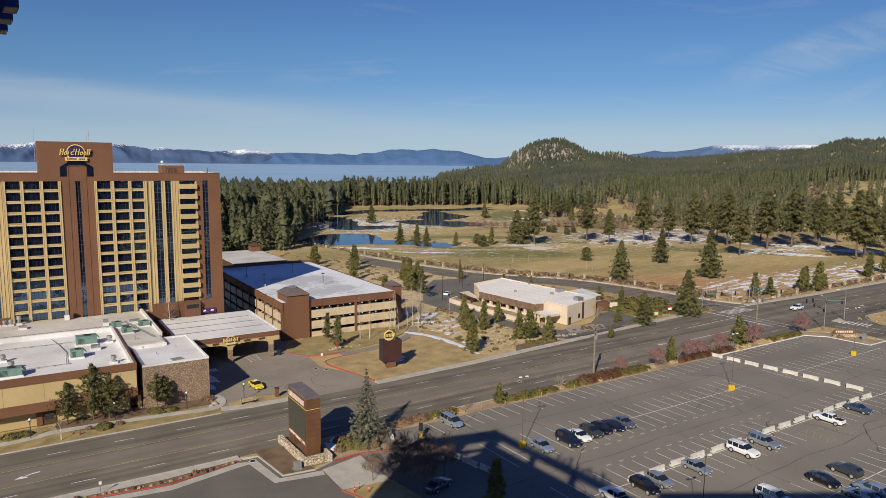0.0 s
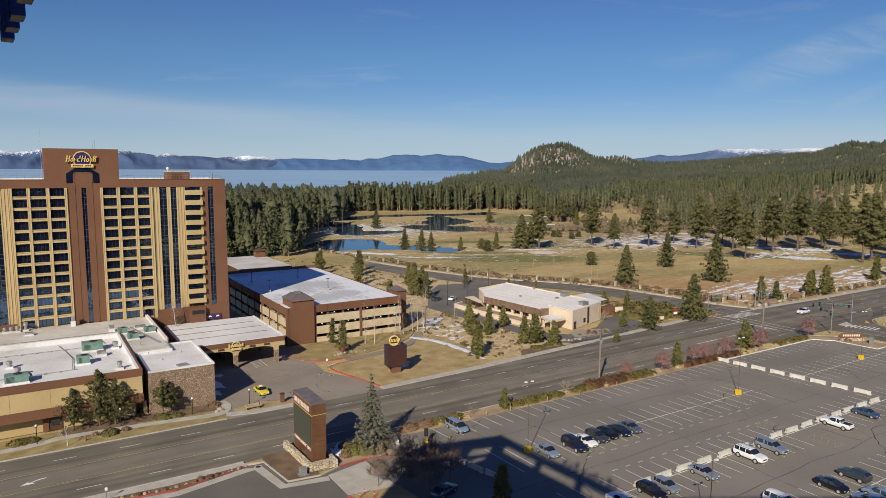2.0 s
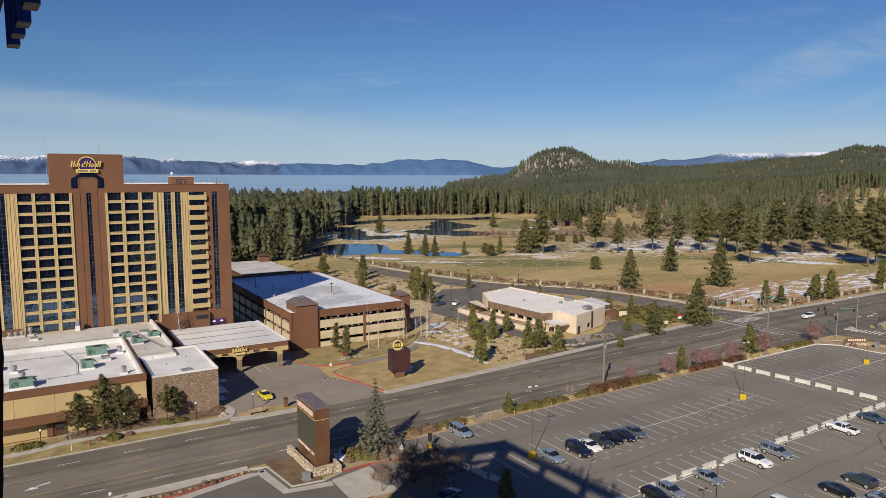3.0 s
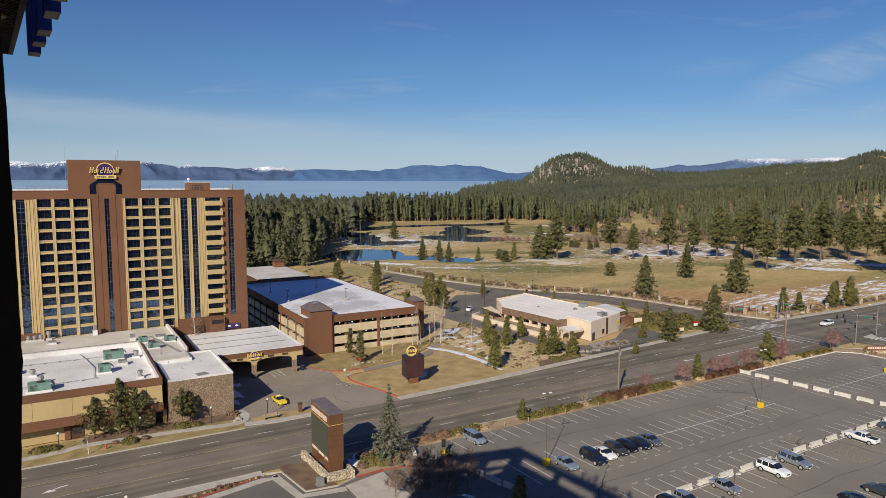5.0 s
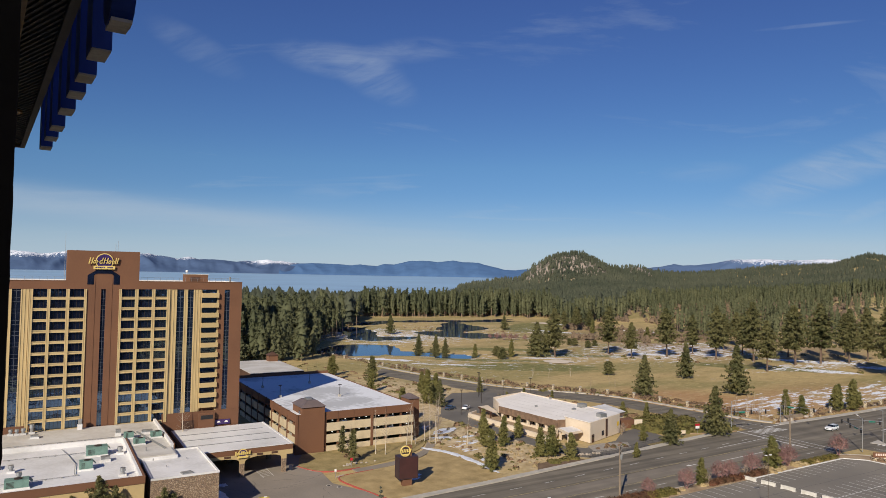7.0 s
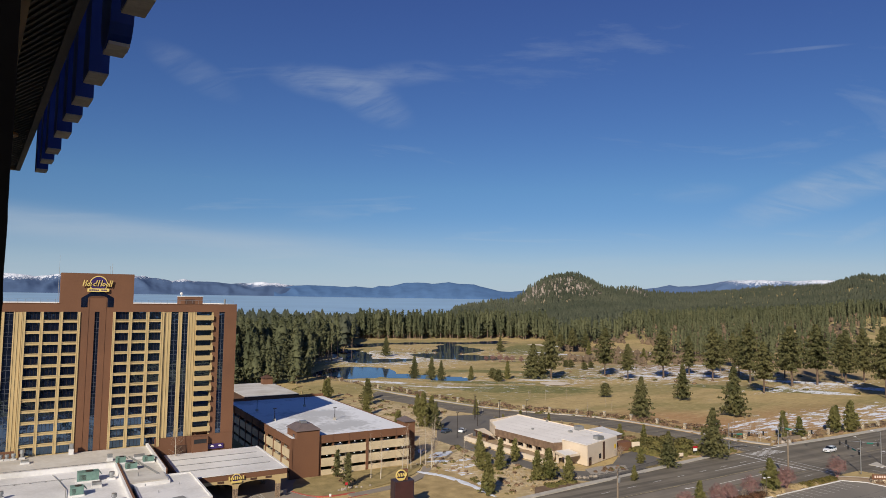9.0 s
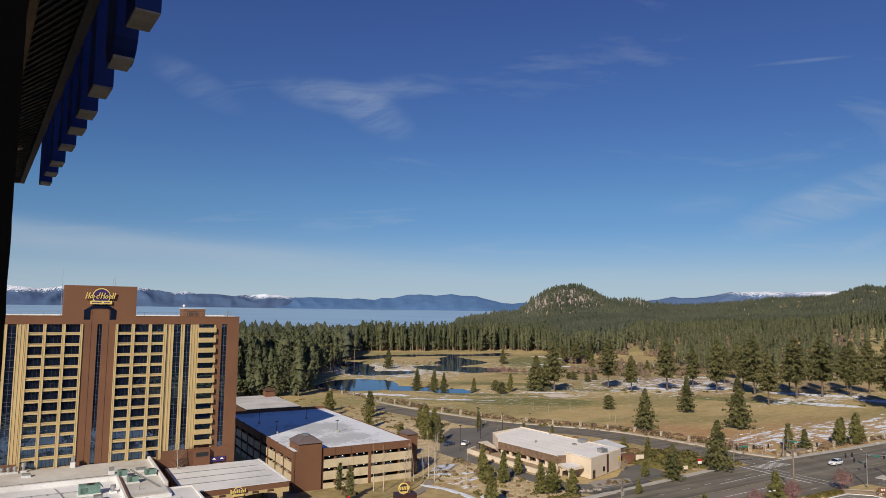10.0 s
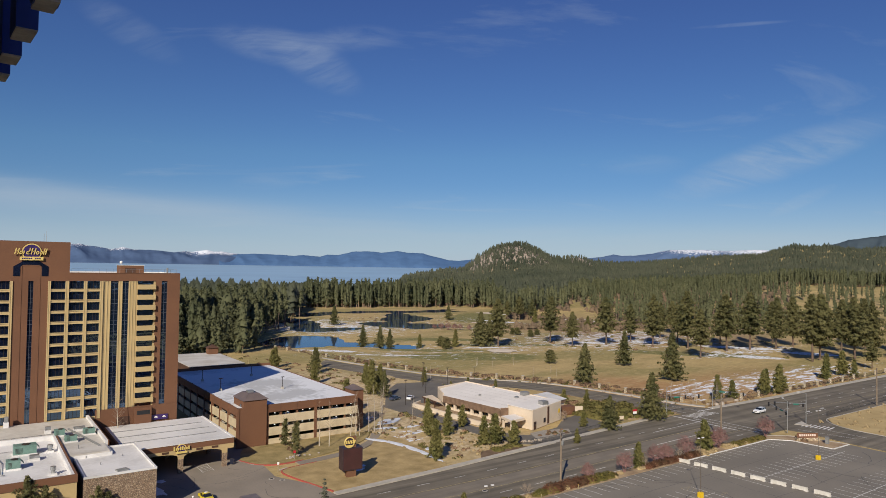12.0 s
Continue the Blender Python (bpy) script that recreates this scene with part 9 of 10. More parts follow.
for x, y in ((37.6, 81.6), (38.6, 82.2), (39.4, 80.7)):
    w = base("marker_post", "red and white marker post beside the drive", "bollard", (x, y, 0.1), group="marker posts")
    Shape().rod((0, 0, 0), (0, 0, 0.9), 0.07, n=8).part("post", RED, w)
    Shape().rod((0, 0, 0.55), (0, 0, 0.7), 0.075, n=8).part("band", WHITESIGN, w)


# ---- golf course fence: stone pillars and dark pickets ----
def fence(line, name, label):
    t = base(name, label, "fence", kind="")
    rails, total = Shape(), 0.0
    pk = Shape()
    for (xa, ya), (xb, yb) in zip(line, line[1:]):
        d = math.hypot(xb - xa, yb - ya)
        ux, uy = (xb - xa) / d, (yb - ya) / d
        for z in (0.25, 1.45):
            rails.rod((xa, ya, z), (xb, yb, z), 0.035, n=4)
        k = 0.0
        while k < d:
            x, y = xa + ux * k, ya + uy * k
            pk.rod((x, y, 0.0), (x, y, 1.6), 0.028, n=3)
            k += 0.42
    rails.part("rail", BLACK, t)
    ob = pk.part("picket", BLACK, t)
    tagged(ob, kind="stuff")
    return t


def pillar_row(line, step, h=1.9):
    total = 0.0
    for (xa, ya), (xb, yb) in zip(line, line[1:]):
        d = math.hypot(xb - xa, yb - ya)
        while total < d:
            x, y = xa + (xb - xa) * total / d, ya + (yb - ya) * total / d
            p = base("fence_pillar", "pale stone pillar of the golf course fence", "pillar", (x, y, -0.15), group="fence pillars")
            Shape().box(-0.38, -0.38, 0, 0.38, 0.38, h).part("shaft", PALESTONE, p)
            Shape().box(-0.48, -0.48, h, 0.48, 0.48, h + 0.16).part("cap", CONCRETE, p)
            total += step
        total -= d


side = [(x + 13.0, y + 3.5) for x, y in PARKWAY[9:46]]
fence(side, "fence", "dark picket fence between the side road and the golf course")
pillar_row(side, 11.0)
hw = [(229, 134.5), (260, 134.0), (300, 134.2), (380, 135), (450, 136)]
fence(hw, "fence", "dark picket fence along the highway")
pillar_row(hw, 11.0, 2.1)
fence([(121.5, 129.4), (128, 128.6), (138, 129.6), (150, 131.4)], "fence", "low black picket fence beside the drive")
fence([(226, 104), (300, 105.5), (420, 107)], "fence", "black picket fence of the dry field")
e = base("entrance_sign", "long timber sign between pale boulders", "sign", (217, 134.2, 0), -4)
Shape().box(-6, -0.25, 0.5, 6, 0.25, 1.5).part("board", WOODPOLE, e)
Shape().box(-7, -0.6, 0, 7, 0.6, 0.5).part("plinth", SOIL, e)
BOULDER = mat("pale_boulder", (0.46, 0.40, 0.33), (0.34, 0.28, 0.22), 0.9, 0.8, 5.0, 0.03)
rng = random.Random(31)
for x, y, s in [(211, 133, 0.9), (213.5, 132.6, 1.1), (222.5, 132.8, 1.0), (224, 133.4, 0.8), (208.8, 135, 0.7), (227, 133.6, 0.7)] + [(rng.uniform(63, 72), rng.uniform(150.6, 152), 0.35) for _ in range(12)] \
        + [(58.6 + 0.5 * i, 143.4 + 0.15 * i, 0.3) for i in range(4)] + [(29.5, 126.8, 0.7), (28.8, 126.4, 0.5), (199, 150 + 9, 0.6), (196, 170, 0.6), (188, 196, 0.8), (176, 215, 0.7)]:
    Shape().blob((x, y, s * 0.4), (s, s * 0.8, s * 0.65), rng, 8, 5, 0.18).thing("boulder", BOULDER, "pale rounded boulder on dry ground", "boulder", "boulders", smooth=False)

# ---- street trees, hedges and shrubs ----
GRAVEL = mat("grey_gravel", (0.36, 0.32, 0.27), (0.27, 0.24, 0.20), 0.95, 1.2, 9.0, 0.02)
PALESAND = mat("bunker_sand", (0.70, 0.60, 0.48), (0.60, 0.51, 0.40), 0.95, 0.3, 3.0, 0.02)
rng = random.Random(77)
blue = make_tree("spruce_tree", "blue-grey spruce beside the tall sign", 14, 12.8, 4.9, 0.03, "spire", 230, 0.34, SPRUCE, "", 6, 0.24)
blue.matrix_basis = pose(46.8, 96.2, 0.1, 0, 0, 40)
for x, y, h, k in ((9.3, 130.6, 10.3, "street"), (5.2, 130.4, 7.6, "street"), (11.8, 129.6, 8.6, "street"), (19.9, 130.1, 6.9, "slim"), (21.6, 130.3, 5.6, "slim")):
    plant(k, x, y, h, rng, 0.05)
for x, y, h, k in ((104.1, 151.2, 7.5, "small2"), (92.9, 131.9, 9.5, "small"), (109.1, 149.7, 8, "small"), (117.6, 154.2, 6.5, "small2"), (111.1, 136.3, 7.5, "small"), (113.7, 134.8, 8, "small2"), (116.9, 130.9, 6.5, "small2"), (132.7, 123.9, 4.0, "small2"),
                   (112.6, 164.8, 7, "small"), (76.6, 99.6, 4.2, "small2"), (128.2, 100.6, 6.2, "small2"), (154.8, 100.8, 8.0, "small2"), (50.5, 66, 8.0, "small"), (67.3, 162.0, 7.0, "thin"), (66.0, 152.3, 8.2, "thin"),
                   (121.0, 204.0, 9.5, "cone2"), (119.8, 211, 12, "small"), (124, 214, 6, "small2"), (97, 186, 11, "small"), (132, 226, 8, "small2"), (129, 232, 8, "small"), (150, 222, 6, "small"), (111, 240, 9, "small"),
                   (168, 163, 5, "small2"), (152, 196, 5.5, "small"), (160, 190, 5, "small"), (145, 197, 4.5, "small2"), (148, 135.8, 4.5, "small2"), (291, 82, 7, "small"), (70, 250 + 14, 9, "small"), (121, 262, 11, "cone2"), (128, 275, 9, "small"), (106, 270, 10, "small"), (113, 285, 9, "small2")):
    plant(k, x, y, h, rng)


def bare_meshes(seed, h, spread, stems, levels, thick, material, fork=3):
    """A leafless tree: forking twigs down to fine ends."""
    r = random.Random(seed)
    g = Shape()

    def grow(p, d, length, rad, level):
        q = p + d * length
        g.rod(p, q, rad, rad * 0.6, 5 if level == 0 else 3)
        if level >= levels:
            return
        for k in range(fork + (level > 0)):
            s = p.lerp(q, 1.0 if k == 0 else r.uniform(0.45, 1.0))
            n = (d + Vector((r.uniform(-1, 1), r.uniform(-1, 1), r.uniform(-0.25, 0.6))) * spread).normalized()
            grow(s, n, length * r.uniform(0.5, 0.75), rad * 0.55, level + 1)

    for i in range(stems):
        a = 2 * math.pi * i / stems
        lean = 0.05 if stems == 1 else 0.35
        grow(Vector((0.1 * math.cos(a), 0.1 * math.sin(a), -0.1)), Vector((lean * math.cos(a), lean * math.sin(a), 1)).normalized(), h * 0.4, thick, 0)
    return g


def shrub_mesh(seed, rx, ry, rz, n, s, thin=0.34):
    """A bush of small leaf clumps over an uneven mound."""
    r = random.Random(seed)
    v, f = [], []
    for _ in range(n):
        a, e = r.uniform(0, 6.283), math.asin(r.uniform(-0.15, 1))
        d = Vector((math.cos(e) * math.cos(a), math.cos(e) * math.sin(a), math.sin(e)))
        k = r.uniform(0.72, 1.05) * (1 + 0.18 * noise.noise((d.x * 2 + seed, d.y * 2, d.z * 2)))
        tuft(v, f, Vector((d.x * rx * k, d.y * ry * k, max(0.05, d.z * rz * k))), d + Vector((r.uniform(-0.5, 0.5), r.uniform(-0.5, 0.5), 0.4)), s * r.uniform(0.6, 1.2), r, 6, thin)
    return v, f


BIRCHBARK = mat("white_birch_bark", (0.66, 0.62, 0.55), (0.45, 0.41, 0.35), 0.85, 1.2, 7.0)
ASPENBARK = mat("pale_aspen_bark", (0.58, 0.51, 0.42), (0.44, 0.38, 0.30), 0.9, 0.8, 7.0)


def bare_tree(name, label, seed, h, spread, stems, levels, thick, material, fork=3):
    t = base(name, label, "tree", (0, 0, -500))
    bare_meshes(seed, h, spread, stems, levels, thick, material, fork).part("branching", material, t)
    return t


def aspen_tree(seed, h):
    """A straight leafless leader with many short rising side shoots."""
    r, g = random.Random(seed), Shape()
    t = base("aspen_tree", "slender leafless aspen with pale bark", "tree", (0, 0, -500))
    p, d = Vector((0, 0, -0.1)), Vector((r.uniform(-0.03, 0.03), r.uniform(-0.03, 0.03), 1))
    line = []
    for i in range(9):
        q = p + d * (h / 9)
        g.rod(p, q, 0.13 * (1 - i / 9.5), 0.13 * (1 - (i + 1) / 9.5), 6)
        line.append((p, q))
        p, d = q, (d + Vector((r.uniform(-0.06, 0.06), r.uniform(-0.06, 0.06), 0))).normalized()
    g.part("trunk", ASPENBARK, t)
    g = Shape()
    for i in range(54):
        k = 0.22 + 0.77 * (i + r.random()) / 54
        a, b = line[min(8, int(k * 9))]
        s, w = a.lerp(b, k * 9 % 1), r.uniform(0, 6.283)
        n = Vector((math.cos(w), math.sin(w), r.uniform(0.5, 1.2))).normalized()
        length = h * (0.17 * (1 - k) + 0.035) * r.uniform(0.6, 1.25)
        g.rod(s, s + n * length, 0.032 * (1.2 - k), 0.008, 3)
        for _ in range(4):
            u = s + n * length * r.uniform(0.3, 0.95)
            m = (n + Vector((r.uniform(-1, 1), r.uniform(-1, 1), r.uniform(-0.1, 0.8))) * 0.7).normalized()
            g.rod(u, u + m * length * r.uniform(0.25, 0.5), 0.012, 0.004, 3)
    g.part("branching", TWIG, t, "fine grey-brown twigs")
    return t


aspen = [aspen_tree(40 + i, 12.5) for i in range(3)]
redtree = [bare_tree("crabapple_tree", "small leafless tree with dense reddish twigs", 50 + i, 5.2, 0.75, 5, 4, 0.07, REDTWIG, 3) for i in range(2)]
greytree = bare_tree("bare_shrub", "grey leafless shrub beside the lot", 60, 4.0, 0.7, 6, 3, 0.05, TWIG, 3)
birch = bare_tree("birch_tree", "small white-barked leafless birch by the road", 61, 3.9, 0.75, 1, 4, 0.11, BIRCHBARK, 2)
for i, t in enumerate(redtree):                      # a haze of fine twigs round the branches
    v, f = shrub_mesh(70 + i, 2.0, 2.0, 2.7, 380, 0.62, 0.030)
    v = [(x, y, z * 1.05 + 1.9) for x, y, z in v]
    ob = new("twig_crown", from_arrays("twig_crown", v, f, REDTWIG))
    ob.parent = t
DARKTWIG = mat("brown_twigs", (0.20, 0.135, 0.095), (0.14, 0.098, 0.072), 0.9, 0.9, 7.0)
darktree = bare_tree("bare_tree", "brown leafless tree in the building's shadow", 62, 7.8, 0.66, 1, 5, 0.085, DARKTWIG, 3)

v, f = shrub_mesh(73, 1.9, 1.9, 2.5, 320, 0.75, 0.028)
ob = new("twig_crown", from_arrays("twig_crown", [(x, y, z + 2.6) for x, y, z in v], f, DARKTWIG))
ob.parent = darktree


def put(t, x, y, k, z=0.05, turn=None):
    c = copy_thing(t, pose(x, y, z, 0, 0, rng.uniform(0, 360) if turn is None else turn))
    c.scale = (k, k, k)
    return c


for i, (x, y, k) in enumerate(((93.9, 163.3, 1.05), (93.6, 159.6, 1.0), (91.8, 162.6, 0.95), (95.2, 161.2, 1.1), (101, 155, 0.85), (83.7, 158.0, 1.05), (84.9, 157.2, 0.9), (76.4, 155.6, 0.95), (74.5, 157.3, 0.9), (97.5, 166, 0.95), (69.0, 161.5, 0.6), (88.0, 161, 0.8))):
    put(aspen[i % 3], x, y, k)
put(aspen[1], 31.0, 176.2, 1.3, 0.0)
for i in range(16):
    put(aspen[i % 3], rng.uniform(204, 222), rng.uniform(137, 152), rng.uniform(0.35, 0.6), -0.1)
for i in range(8):
    put(aspen[i % 3], rng.uniform(150, 230), rng.uniform(196, 250), rng.uniform(0.3, 0.5), -0.1)
for i, (x, y, k) in enumerate(((111.9, 101.2, 0.78), (123.1, 100.4, 0.95), (134.4, 100.4, 1.0), (146.6, 100.8, 1.05), (161.0, 100.8, 1.15), (183.4, 100.6, 1.15), (138.5, 100.4, 0.9), (158.0, 100.6, 0.9))):
    put(redtree[i % 2], x, y, k, 0.1)
for i, (x, y, k) in enumerate(((286.8, 403, 1.1), (289, 397.5, 1.2), (291, 392, 1.15), (297.5, 394, 1.0), (283.5, 407, 0.9), (301, 388, 0.9))):
    c = put(redtree[i % 2], x, y, k, ground_z(x, y) - 0.2)
    tagged(c, "rounded leafless shrub with reddish twigs near the pond", "shrub")
for x, y, k in ((128.8, 99.6, 0.95), (93.0, 100.2, 0.8), (69.5, 100.2, 0.6), (143.5, 100.2, 0.8), (150.6, 100.0, 0.7), (151, 146, 0.8), (148, 144, 0.9)):
    put(greytree, x, y, k, 0.1)
put(birch, 3.9, 123.2, 1.0, 0.07)
for x, y, k in ((41.6, 83.6, 0.85), (46.2, 85.0, 0.95), (44.2, 80.6, 1.0), (48.4, 87.2, 0.85), (48.2, 82.0, 1.0), (50.9, 84.6, 0.95), (46.4, 77.4, 1.1), (51.2, 79.6, 1.05)):
    put(darktree, x, y, k, 0.0)


def shrub_kind(name, label, seed, rx, ry, rz, n, s, material, group=""):
    v, f = shrub_mesh(seed, rx, ry, rz, n, s)
    return tagged(new(name, from_arrays(name, v, f, material)), label, "shrub", group)


def shrub(src, x, y, k=1.0, z=0.08, stretch=1.0, turn=None):
    c = src.copy()
    scene.collection.objects.link(c)
    c.matrix_basis = pose(x, y, z, 0, 0, rng.uniform(0, 360) if turn is None else turn) @ Matrix.Diagonal((k * stretch, k, k, 1))
    return c


hedge_g = shrub_kind("hedge", "clipped yellow-green hedge along the lot", 1, 2.6, 1.4, 1.15, 760, 0.21, HEDGE, "hedges along the lot")
hedge_r = shrub_kind("hedge", "reddish-brown leafless hedge along the lot", 2, 2.6, 1.5, 1.35, 800, 0.21, REDHEDGE, "hedges along the lot")
hedge_b = shrub_kind("hedge", "dry brown hedge along the lot", 3, 2.4, 1.4, 1.1, 680, 0.21, BRUSH, "hedges along the lot")
JUNIPER = mat("juniper", (0.108, 0.102, 0.026), (0.178, 0.145, 0.044), 0.85, 0.5, 4.0)
mound = shrub_kind("shrub", "low dark green juniper mound", 4, 2.2, 1.9, 0.95, 420, 0.30, JUNIPER, "juniper mounds")
STRAW = mat("straw", (0.50, 0.38, 0.20), (0.37, 0.27, 0.14), 0.95, 0.7, 6.0)
tussock = shrub_kind("shrub", "tussock of dry straw-coloured grass", 5, 0.8, 0.8, 0.75, 110, 0.26, STRAW, "dry tussocks")
rustbush = shrub_kind("shrub", "rust-brown leafless bush on dry ground", 6, 1.6, 1.5, 1.1, 260, 0.27, BRUSH, "rust-brown bushes")
patterns = [hedge_g, hedge_r, hedge_b, mound, tussock, rustbush]
for x in np.arange(56, 68, 3.1):
    shrub(hedge_b if x < 60 else hedge_g, float(x), 100.0, rng.uniform(0.8, 1.0), 0.1, 1.0, rng.uniform(-8, 8))
for x in np.arange(80, 101, 3.3):
    if not 91 < x < 94:
        shrub(hedge_g, float(x), 99.9, rng.uniform(0.85, 1.0), 0.1, 1.0, rng.uniform(-8, 8))
for x in np.arange(100.5, 111, 2.6):
    shrub(hedge_r, float(x), 100.2, rng.uniform(0.95, 1.2), 0.1, 1.0, rng.uniform(-8, 8))
for x in np.arange(111.5, 117.5, 2.8):
    shrub(hedge_g, float(x), 100.1, rng.uniform(0.95, 1.15), 0.1, 1.0, rng.uniform(-8, 8))
for x in np.arange(131, 150, 2.7):
    shrub(hedge_r, float(x), 99.8, rng.uniform(0.7, 0.95), 0.1, 1.0, rng.uniform(-8, 8))
for x in np.arange(167, 181, 3.0):
    shrub(hedge_g, float(x), 99.9, rng.uniform(0.75, 0.95), 0.1, 1.0, rng.uniform(-8, 8))
for _ in range(34):
    shrub(tussock, rng.uniform(50, 181), rng.uniform(98.9, 101.2), rng.uniform(0.5, 1.1), 0.1)
for _ in range(16):
    shrub(tussock, rng.uniform(151, 166), rng.uniform(98.9, 101.0), rng.uniform(0.8, 1.4), 0.1)
for x, y, k in ((43.9, 96.6, 1.15), (45.2, 95.2, 0.8), (10.5, 125.6, 0.8), (19.6, 128.6, 0.75), (22.0, 128.3, 0.6), (-3.0, 128.5, 0.8), (-1.4, 128.8, 0.7)):
    shrub(mound, x, y, k, 0.08)
for x, y, k in ((8.2, 126.0, 0.5), (13.0, 125.8, 0.55), (47, 94.5, 0.9), (41.5, 95.5, 0.7), (48.6, 96.5, 0.9), (43, 99, 0.8), (29.3, 130.3, 0.8), (67.5, 157.6, 1.0), (68.8, 157.0, 0.8), (190.5, 95, 0.6), (187.5, 92, 0.7)):
    shrub(rustbush, x, y, k, 0.08)
for i in range(26):
    x = 4.5 + i * 0.85 + rng.uniform(-0.35, 0.35)
    shrub(rng.choice((tussock, rustbush, tussock)), x, 99.55 - 0.12 * max(0.0, min(10.0, x - 6)) + 0.17 * max(0.0, x - 16) + rng.uniform(-0.2, 0.3), rng.uniform(0.16, 0.42), 0.12)
for x, y, k in ((163.6, 146.2, 1.5), (167, 143, 1.4), (171.5, 145, 1.5), (175.5, 142, 1.3), (178.5, 139.5, 1.3), (168, 139, 1.2), (160.5, 143.0, 1.2), (182, 136.5, 1.1), (184.5, 134.8, 1.0), (164, 150, 1.3), (171, 150.5, 1.3), (178, 145.5, 1.2), (167, 153, 1.3), (174, 154.5, 1.3), (180, 154, 1.2), (160, 147, 1.1), (175, 148.5, 1.4), (182, 149, 1.2), (163, 138.5, 1.0), (172, 137.5, 1.1)):
    shrub(mound, x, y, k * 1.3, 0.05)
# drive along the terrace of the low building
ribbon(curve([(114.5, 192), (115.6, 178), (117.2, 166), (118.6, 148), (120.2, 136), (124.5, 130.6), (131, 129.4), (141, 129.8)]), 4.2, 0.03, DARKDRIVE, "road", "grey asphalt drive along the low building", "driveway")
slab([(126.5, 132.4), (139.5, 132.2), (142.5, 136.4), (135, 139.0), (129.5, 138.4)], 0.06, GRAVEL, "verge", "grey gravel bed before the low building", "planting bed")
slab([(103, 127.2), (119.5, 128.6), (117.0, 132.6), (106, 131.0)], 0.03, MULCH, "verge", "brown mulch bed beside the sidewalk", "planting bed")
for _ in range(14):
    shrub(rng.choice((tussock, mound, rustbush)), rng.uniform(129.5, 140), rng.uniform(133, 137), rng.uniform(0.28, 0.5), 0.06)
for _ in range(16):
    shrub(rng.choice((tussock, mound, mound)), rng.uniform(104, 118), rng.uniform(129.5, 132), rng.uniform(0.35, 0.7), 0.03)
for _ in range(10):
    x = rng.uniform(121, 127)
    g = Shape().blob((x, 132 - (x - 121) * 0.2 + rng.uniform(-0.8, 0.8), 0.25), (0.5, 0.4, 0.35), rng, 7, 4, 0.2)
    g.thing("boulder", BOULDER, "pale rounded boulder on dry ground", "boulder", "boulders")


def bunker(cx, cy, a, b, turn):
    """A shallow sand bunker lying on the grass."""
    g, n, c, q = Shape(), 28, math.cos(radians(turn)), math.sin(radians(turn))
    for k in (0.0, 0.5, 1.0):
        for i in range(n):
            w = 2 * math.pi * i / n
            r = k * (1 + 0.28 * noise.noise((math.cos(w) * 1.6 + cx, math.sin(w) * 1.6, 1)))
            u, v = a * r * math.cos(w), b * r * math.sin(w)
            x, y = cx + u * c - v * q, cy + u * q + v * c
            g.v.append((x, y, ground_z(x, y) + 0.42 + 0.10 * (1 - k) - 0.35 * max(0.0, k - 0.5)))
    g.f = [(j * n + i, j * n + (i + 1) % n, (j + 1) * n + (i + 1) % n, (j + 1) * n + i)[::-1] for j in range(2) for i in range(n)]
    g.m = [0] * len(g.f)
    g.thing("sand_bunker", PALESAND, "pale sand bunker on the golf course", "bunker", "bunkers", smooth=True)


for row in ((241, 281, 7.6, 9.5, -40), (300, 283, 4.5, 4.5, -45), (352, 430, 14, 5, -45), (432, 520, 16, 8, -35), (345, 262, 4, 2, -45)):
    bunker(*row)
# rough ground between the lawn, the garage and the low building, and the verges: joined, too many to count
BRUSHWOOD = {}


def strew(key, x, y, k, z):
    BRUSHWOOD.setdefault(key, []).append((x, y, k, z, rng.uniform(0, 6.28)))


for _ in range(340):
    x, y = rng.uniform(90, 124), rng.uniform(128, 168)
    if y < 128.5 + (x - 90) * 0.12 or (x > 116 and y > 138) or (x < 96 and y < 152 + (x - 90)):
        continue
    strew(rng.choice(("straw", "straw", "straw", "straw", "rust", "green")), x, y, rng.uniform(0.2, 0.55), -0.08)
for _ in range(430):
    x, y = rng.uniform(92, 150), rng.uniform(170, 268)
    if (102 < x < 152 and 180 < y < 232) or x < 94.5 or abs(x - float(np.interp(y, [p[1] for p in PARKWAY], [p[0] for p in PARKWAY]))) < 10.5:
        continue
    strew(rng.choice(("rust", "rust", "straw", "green")), x, y, rng.uniform(0.3, 0.8), -0.12)
for _ in range(420):
    i = rng.randrange(10, 46)
    off = rng.choice((rng.uniform(-26, -10), rng.uniform(10.5, 17)))
    x, y = PARKWAY[i][0] + off + rng.uniform(-2, 2), PARKWAY[i][1] + rng.uniform(-4, 4)
    if (116 < x < 160 and 134 < y < 194) or math.hypot(x - 184, y - 140) < 16 or (92 < x < 150 and 150 < y < 226):
        continue
    strew(rng.choice(("rust", "straw", "rust", "green", "straw")), x, y, rng.uniform(0.35, 0.9), -0.12)
for _ in range(330):
    i = rng.randrange(10, 46)
    off = rng.uniform(13.5, 22)
    strew(rng.choice(("rust", "rust", "straw")), PARKWAY[i][0] + off + rng.uniform(-2, 2), PARKWAY[i][1] + 3.5 + rng.uniform(-4, 4), rng.uniform(0.4, 0.95), -0.12)
for _ in range(150):
    strew(rng.choice(("rust", "straw")), rng.uniform(206, 330), rng.uniform(132.6, 140), rng.uniform(0.3, 0.7), -0.1)
for _ in range(170):
    a, r = radians(rng.uniform(27, 50)), rng.uniform(400, 640)
    strew(rng.choice(("rust", "straw", "green")), r * math.cos(a), r * math.sin(a), rng.uniform(0.5, 1.1), -0.2)
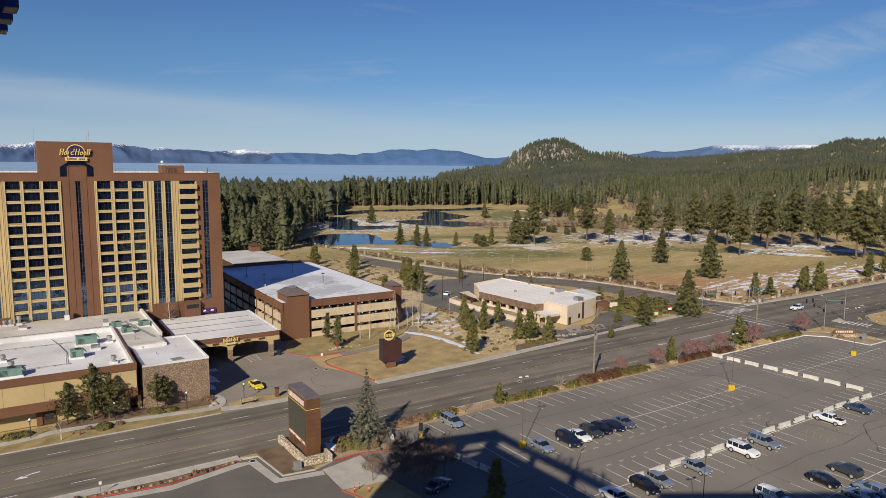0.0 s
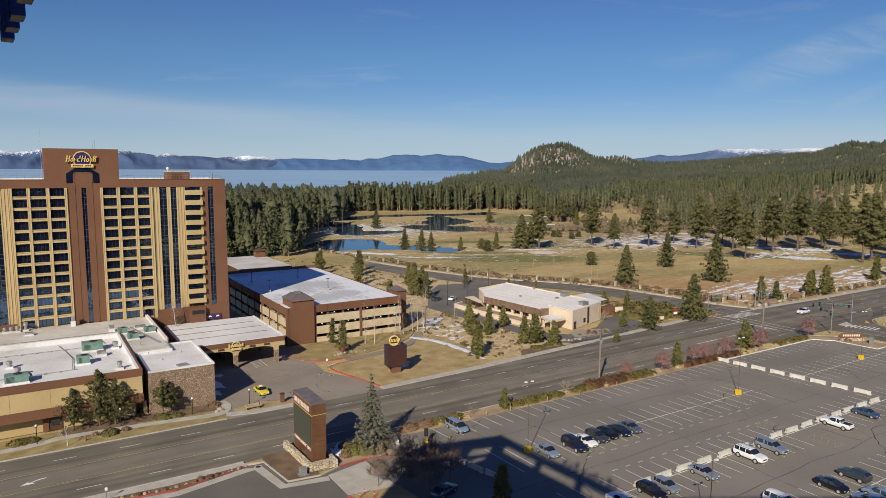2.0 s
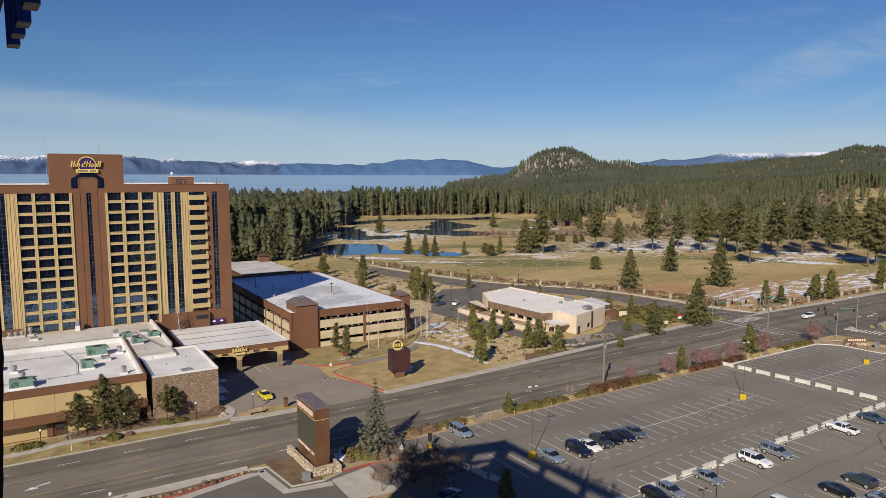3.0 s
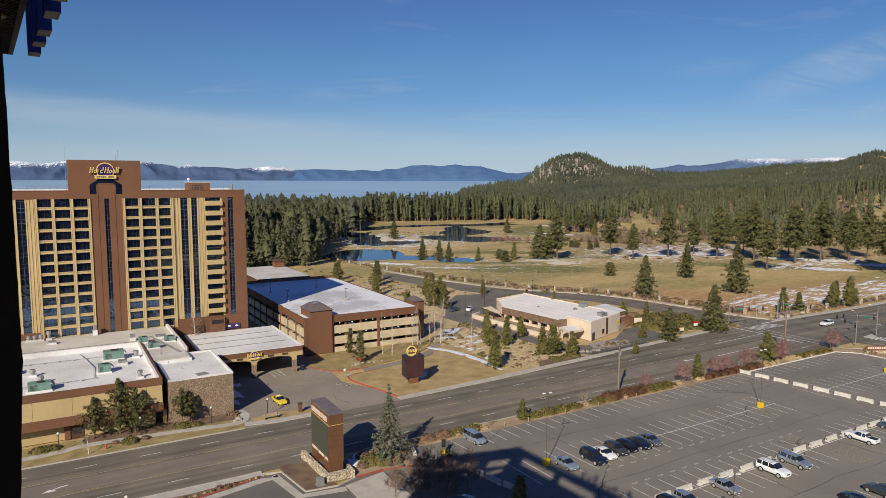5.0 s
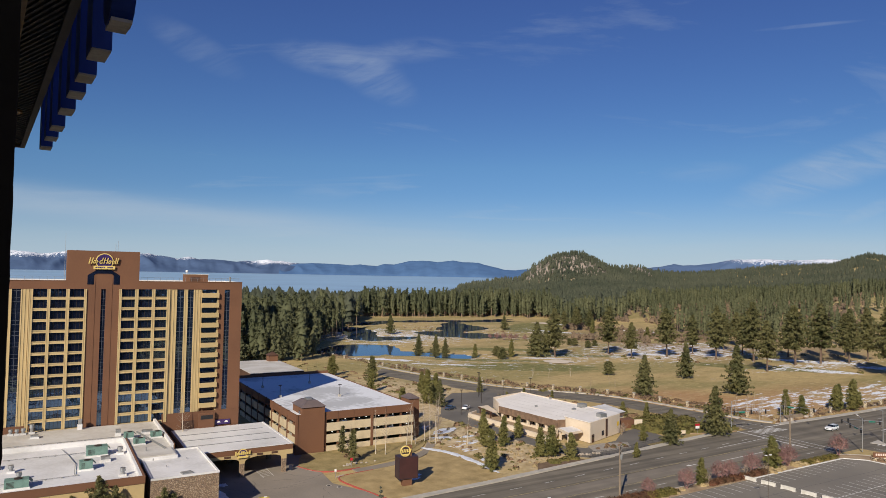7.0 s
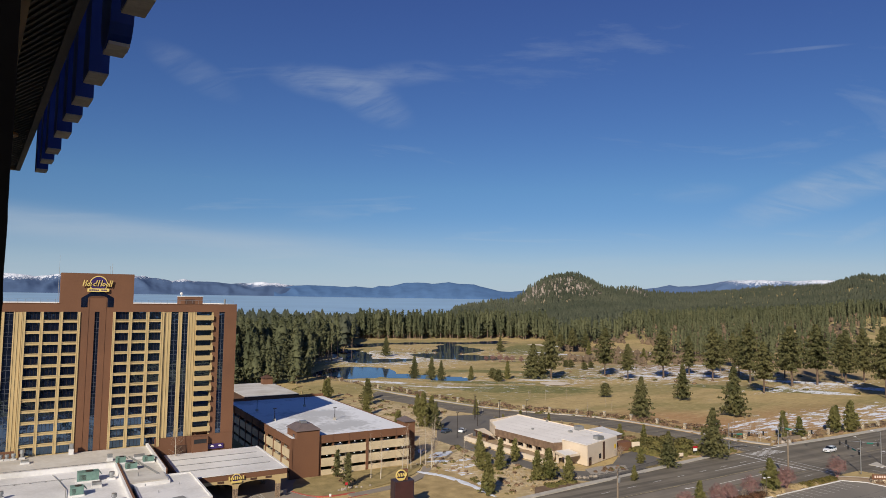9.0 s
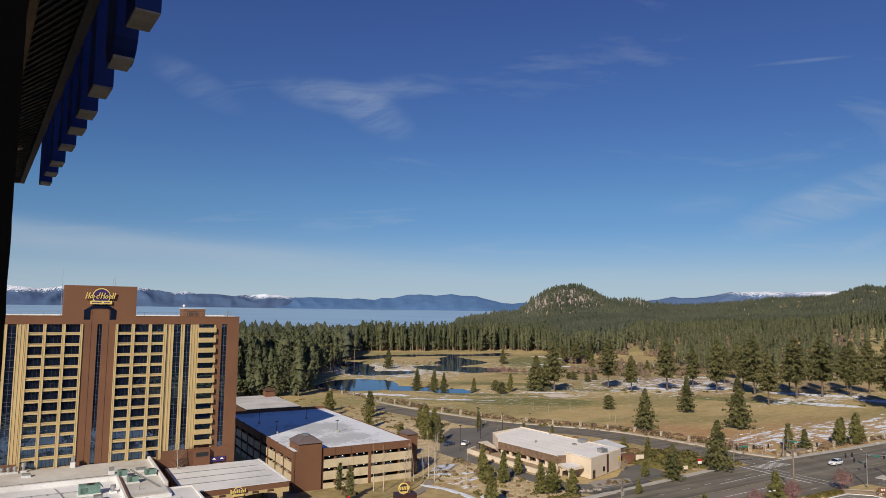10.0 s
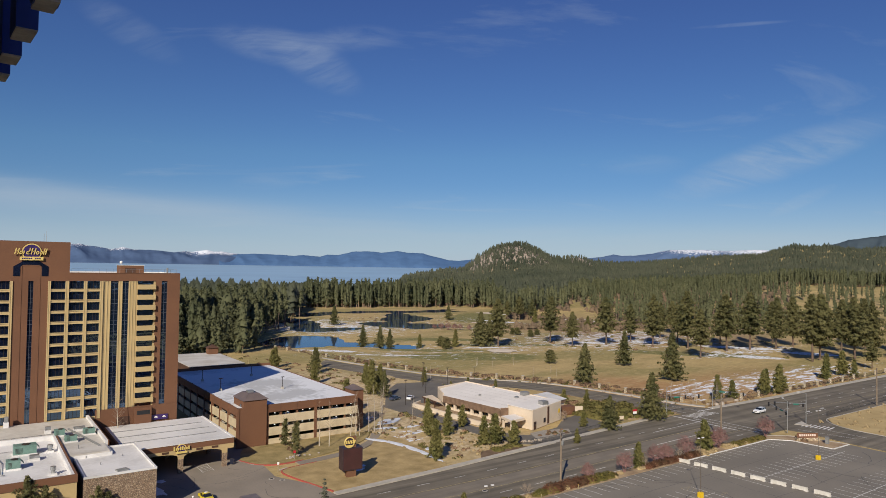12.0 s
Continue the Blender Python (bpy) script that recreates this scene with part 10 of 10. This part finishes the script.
for _ in range(90):
    x, y = rng.uniform(255, 345), rng.uniform(420, 520)
    if pond_depth(x, y) == 0:
        strew(rng.choice(("rust", "straw")), x, y, rng.uniform(0.5, 1.1), -0.3)
for _ in range(120):
    strew("straw", rng.uniform(214, 300), rng.uniform(84, 103), rng.uniform(0.3, 0.8), 0.1)
for key, seed, dims, n, s, m, label in (("rust", 6, (1.6, 1.5, 1.1), 34, 0.60, BRUSH, "rust-brown leafless brush on rough ground"), ("straw", 5, (0.8, 0.8, 0.75), 26, 0.42, STRAW, "dry straw-coloured tussocks on rough ground"),
                                        ("green", 4, (1.8, 1.6, 0.9), 32, 0.62, JUNIPER, "low dark green brush on rough ground")):
    v, f = shrub_mesh(seed, *dims, n, s)
    v, f = np.array(v), np.array(f)
    vs, fs = [], []
    for i, (x, y, k, z, a) in enumerate(BRUSHWOOD[key]):
        c, q = math.cos(a) * k, math.sin(a) * k
        vs.append(np.stack([v[:, 0] * c - v[:, 1] * q + x, v[:, 0] * q + v[:, 1] * c + y, v[:, 2] * k + z], 1))
        fs.append(f + i * len(v))
    tagged(new("brushwood", from_arrays("brushwood", np.concatenate(vs), np.concatenate(fs), m)), label, "brush", kind="stuff")
for o in patterns:
    bpy.data.objects.remove(o)


# ---- old snow lying in the shade ----
def snow_patch(x, y, rx, ry, turn, z):
    g, n, r = Shape(), 26, random.Random(int(x * 10 + y))
    ring = []
    for i in range(n):
        a = 2 * math.pi * i / n
        k = 1 + 0.45 * noise.noise((math.cos(a) * 2.2 + x, math.sin(a) * 2.2 + y, 0)) + r.uniform(-0.12, 0.12)
        ring.append((rx * k * math.cos(a), ry * k * math.sin(a)))
    c, s = math.cos(radians(turn)), math.sin(radians(turn))
    w = lambda p, k, h: (x + (p[0] * c - p[1] * s) * k, y + (p[0] * s + p[1] * c) * k, h)
    g.v = [w(p, 1, z) for p in ring] + [w(p, 0.72, z + 0.07) for p in ring] + [(x, y, z + 0.10)]
    g.f = [(i, (i + 1) % n, n + (i + 1) % n, n + i) for i in range(n)] + [(n + i, n + (i + 1) % n, 2 * n) for i in range(n)]
    g.m = [0] * len(g.f)
    g.thing("snow_patch", SNOW, "thin patch of old snow on the ground", "snow", "snow patches", smooth=True)


for x, y, rx, ry, turn, z in ((32.6, 144, 1.2, 3.6, 8, 0.0), (34.6, 149.5, 1.0, 1.2, 0, 0.0), (31.6, 137.5, 0.7, 1.8, 0, 0.0), (73.6, 134.6, 1.6, 1.1, 30, 0.1), (75.4, 136.4, 1.0, 0.7, 20, 0.1),
                              (89.8, 154.0, 1.1, 4.2, 28, 0.08), (92.2, 148.5, 1.2, 4.4, 12, 0.08), (93.2, 142.4, 1.2, 4.4, 2, 0.08), (93.3, 136.2, 0.9, 4.2, 0, 0.08), (93.0, 131.2, 0.6, 2.4, 0, 0.08), (97, 141, 1.5, 0.8, 40, -0.1), (41.2, 97.2, 1.0, 2.2, 10, 0.13), (42.6, 100.0, 1.3, 0.7, 30, 0.13),
                              (104, 172, 5, 2.4, 20, -0.1), (99, 165, 3, 1.5, -20, -0.1), (106, 163, 2.5, 1.0, 10, -0.1), (101, 178, 3, 1.4, 60, -0.1)):
    snow_patch(x, y, rx, ry, turn, z)

# the patterns from which the repeats were copied are taken away
for ob in [o for o in scene.objects if o.parent is None and o.matrix_basis.translation.z < -400]:
    for o in (*ob.children_recursive, ob):
        bpy.data.objects.remove(o)
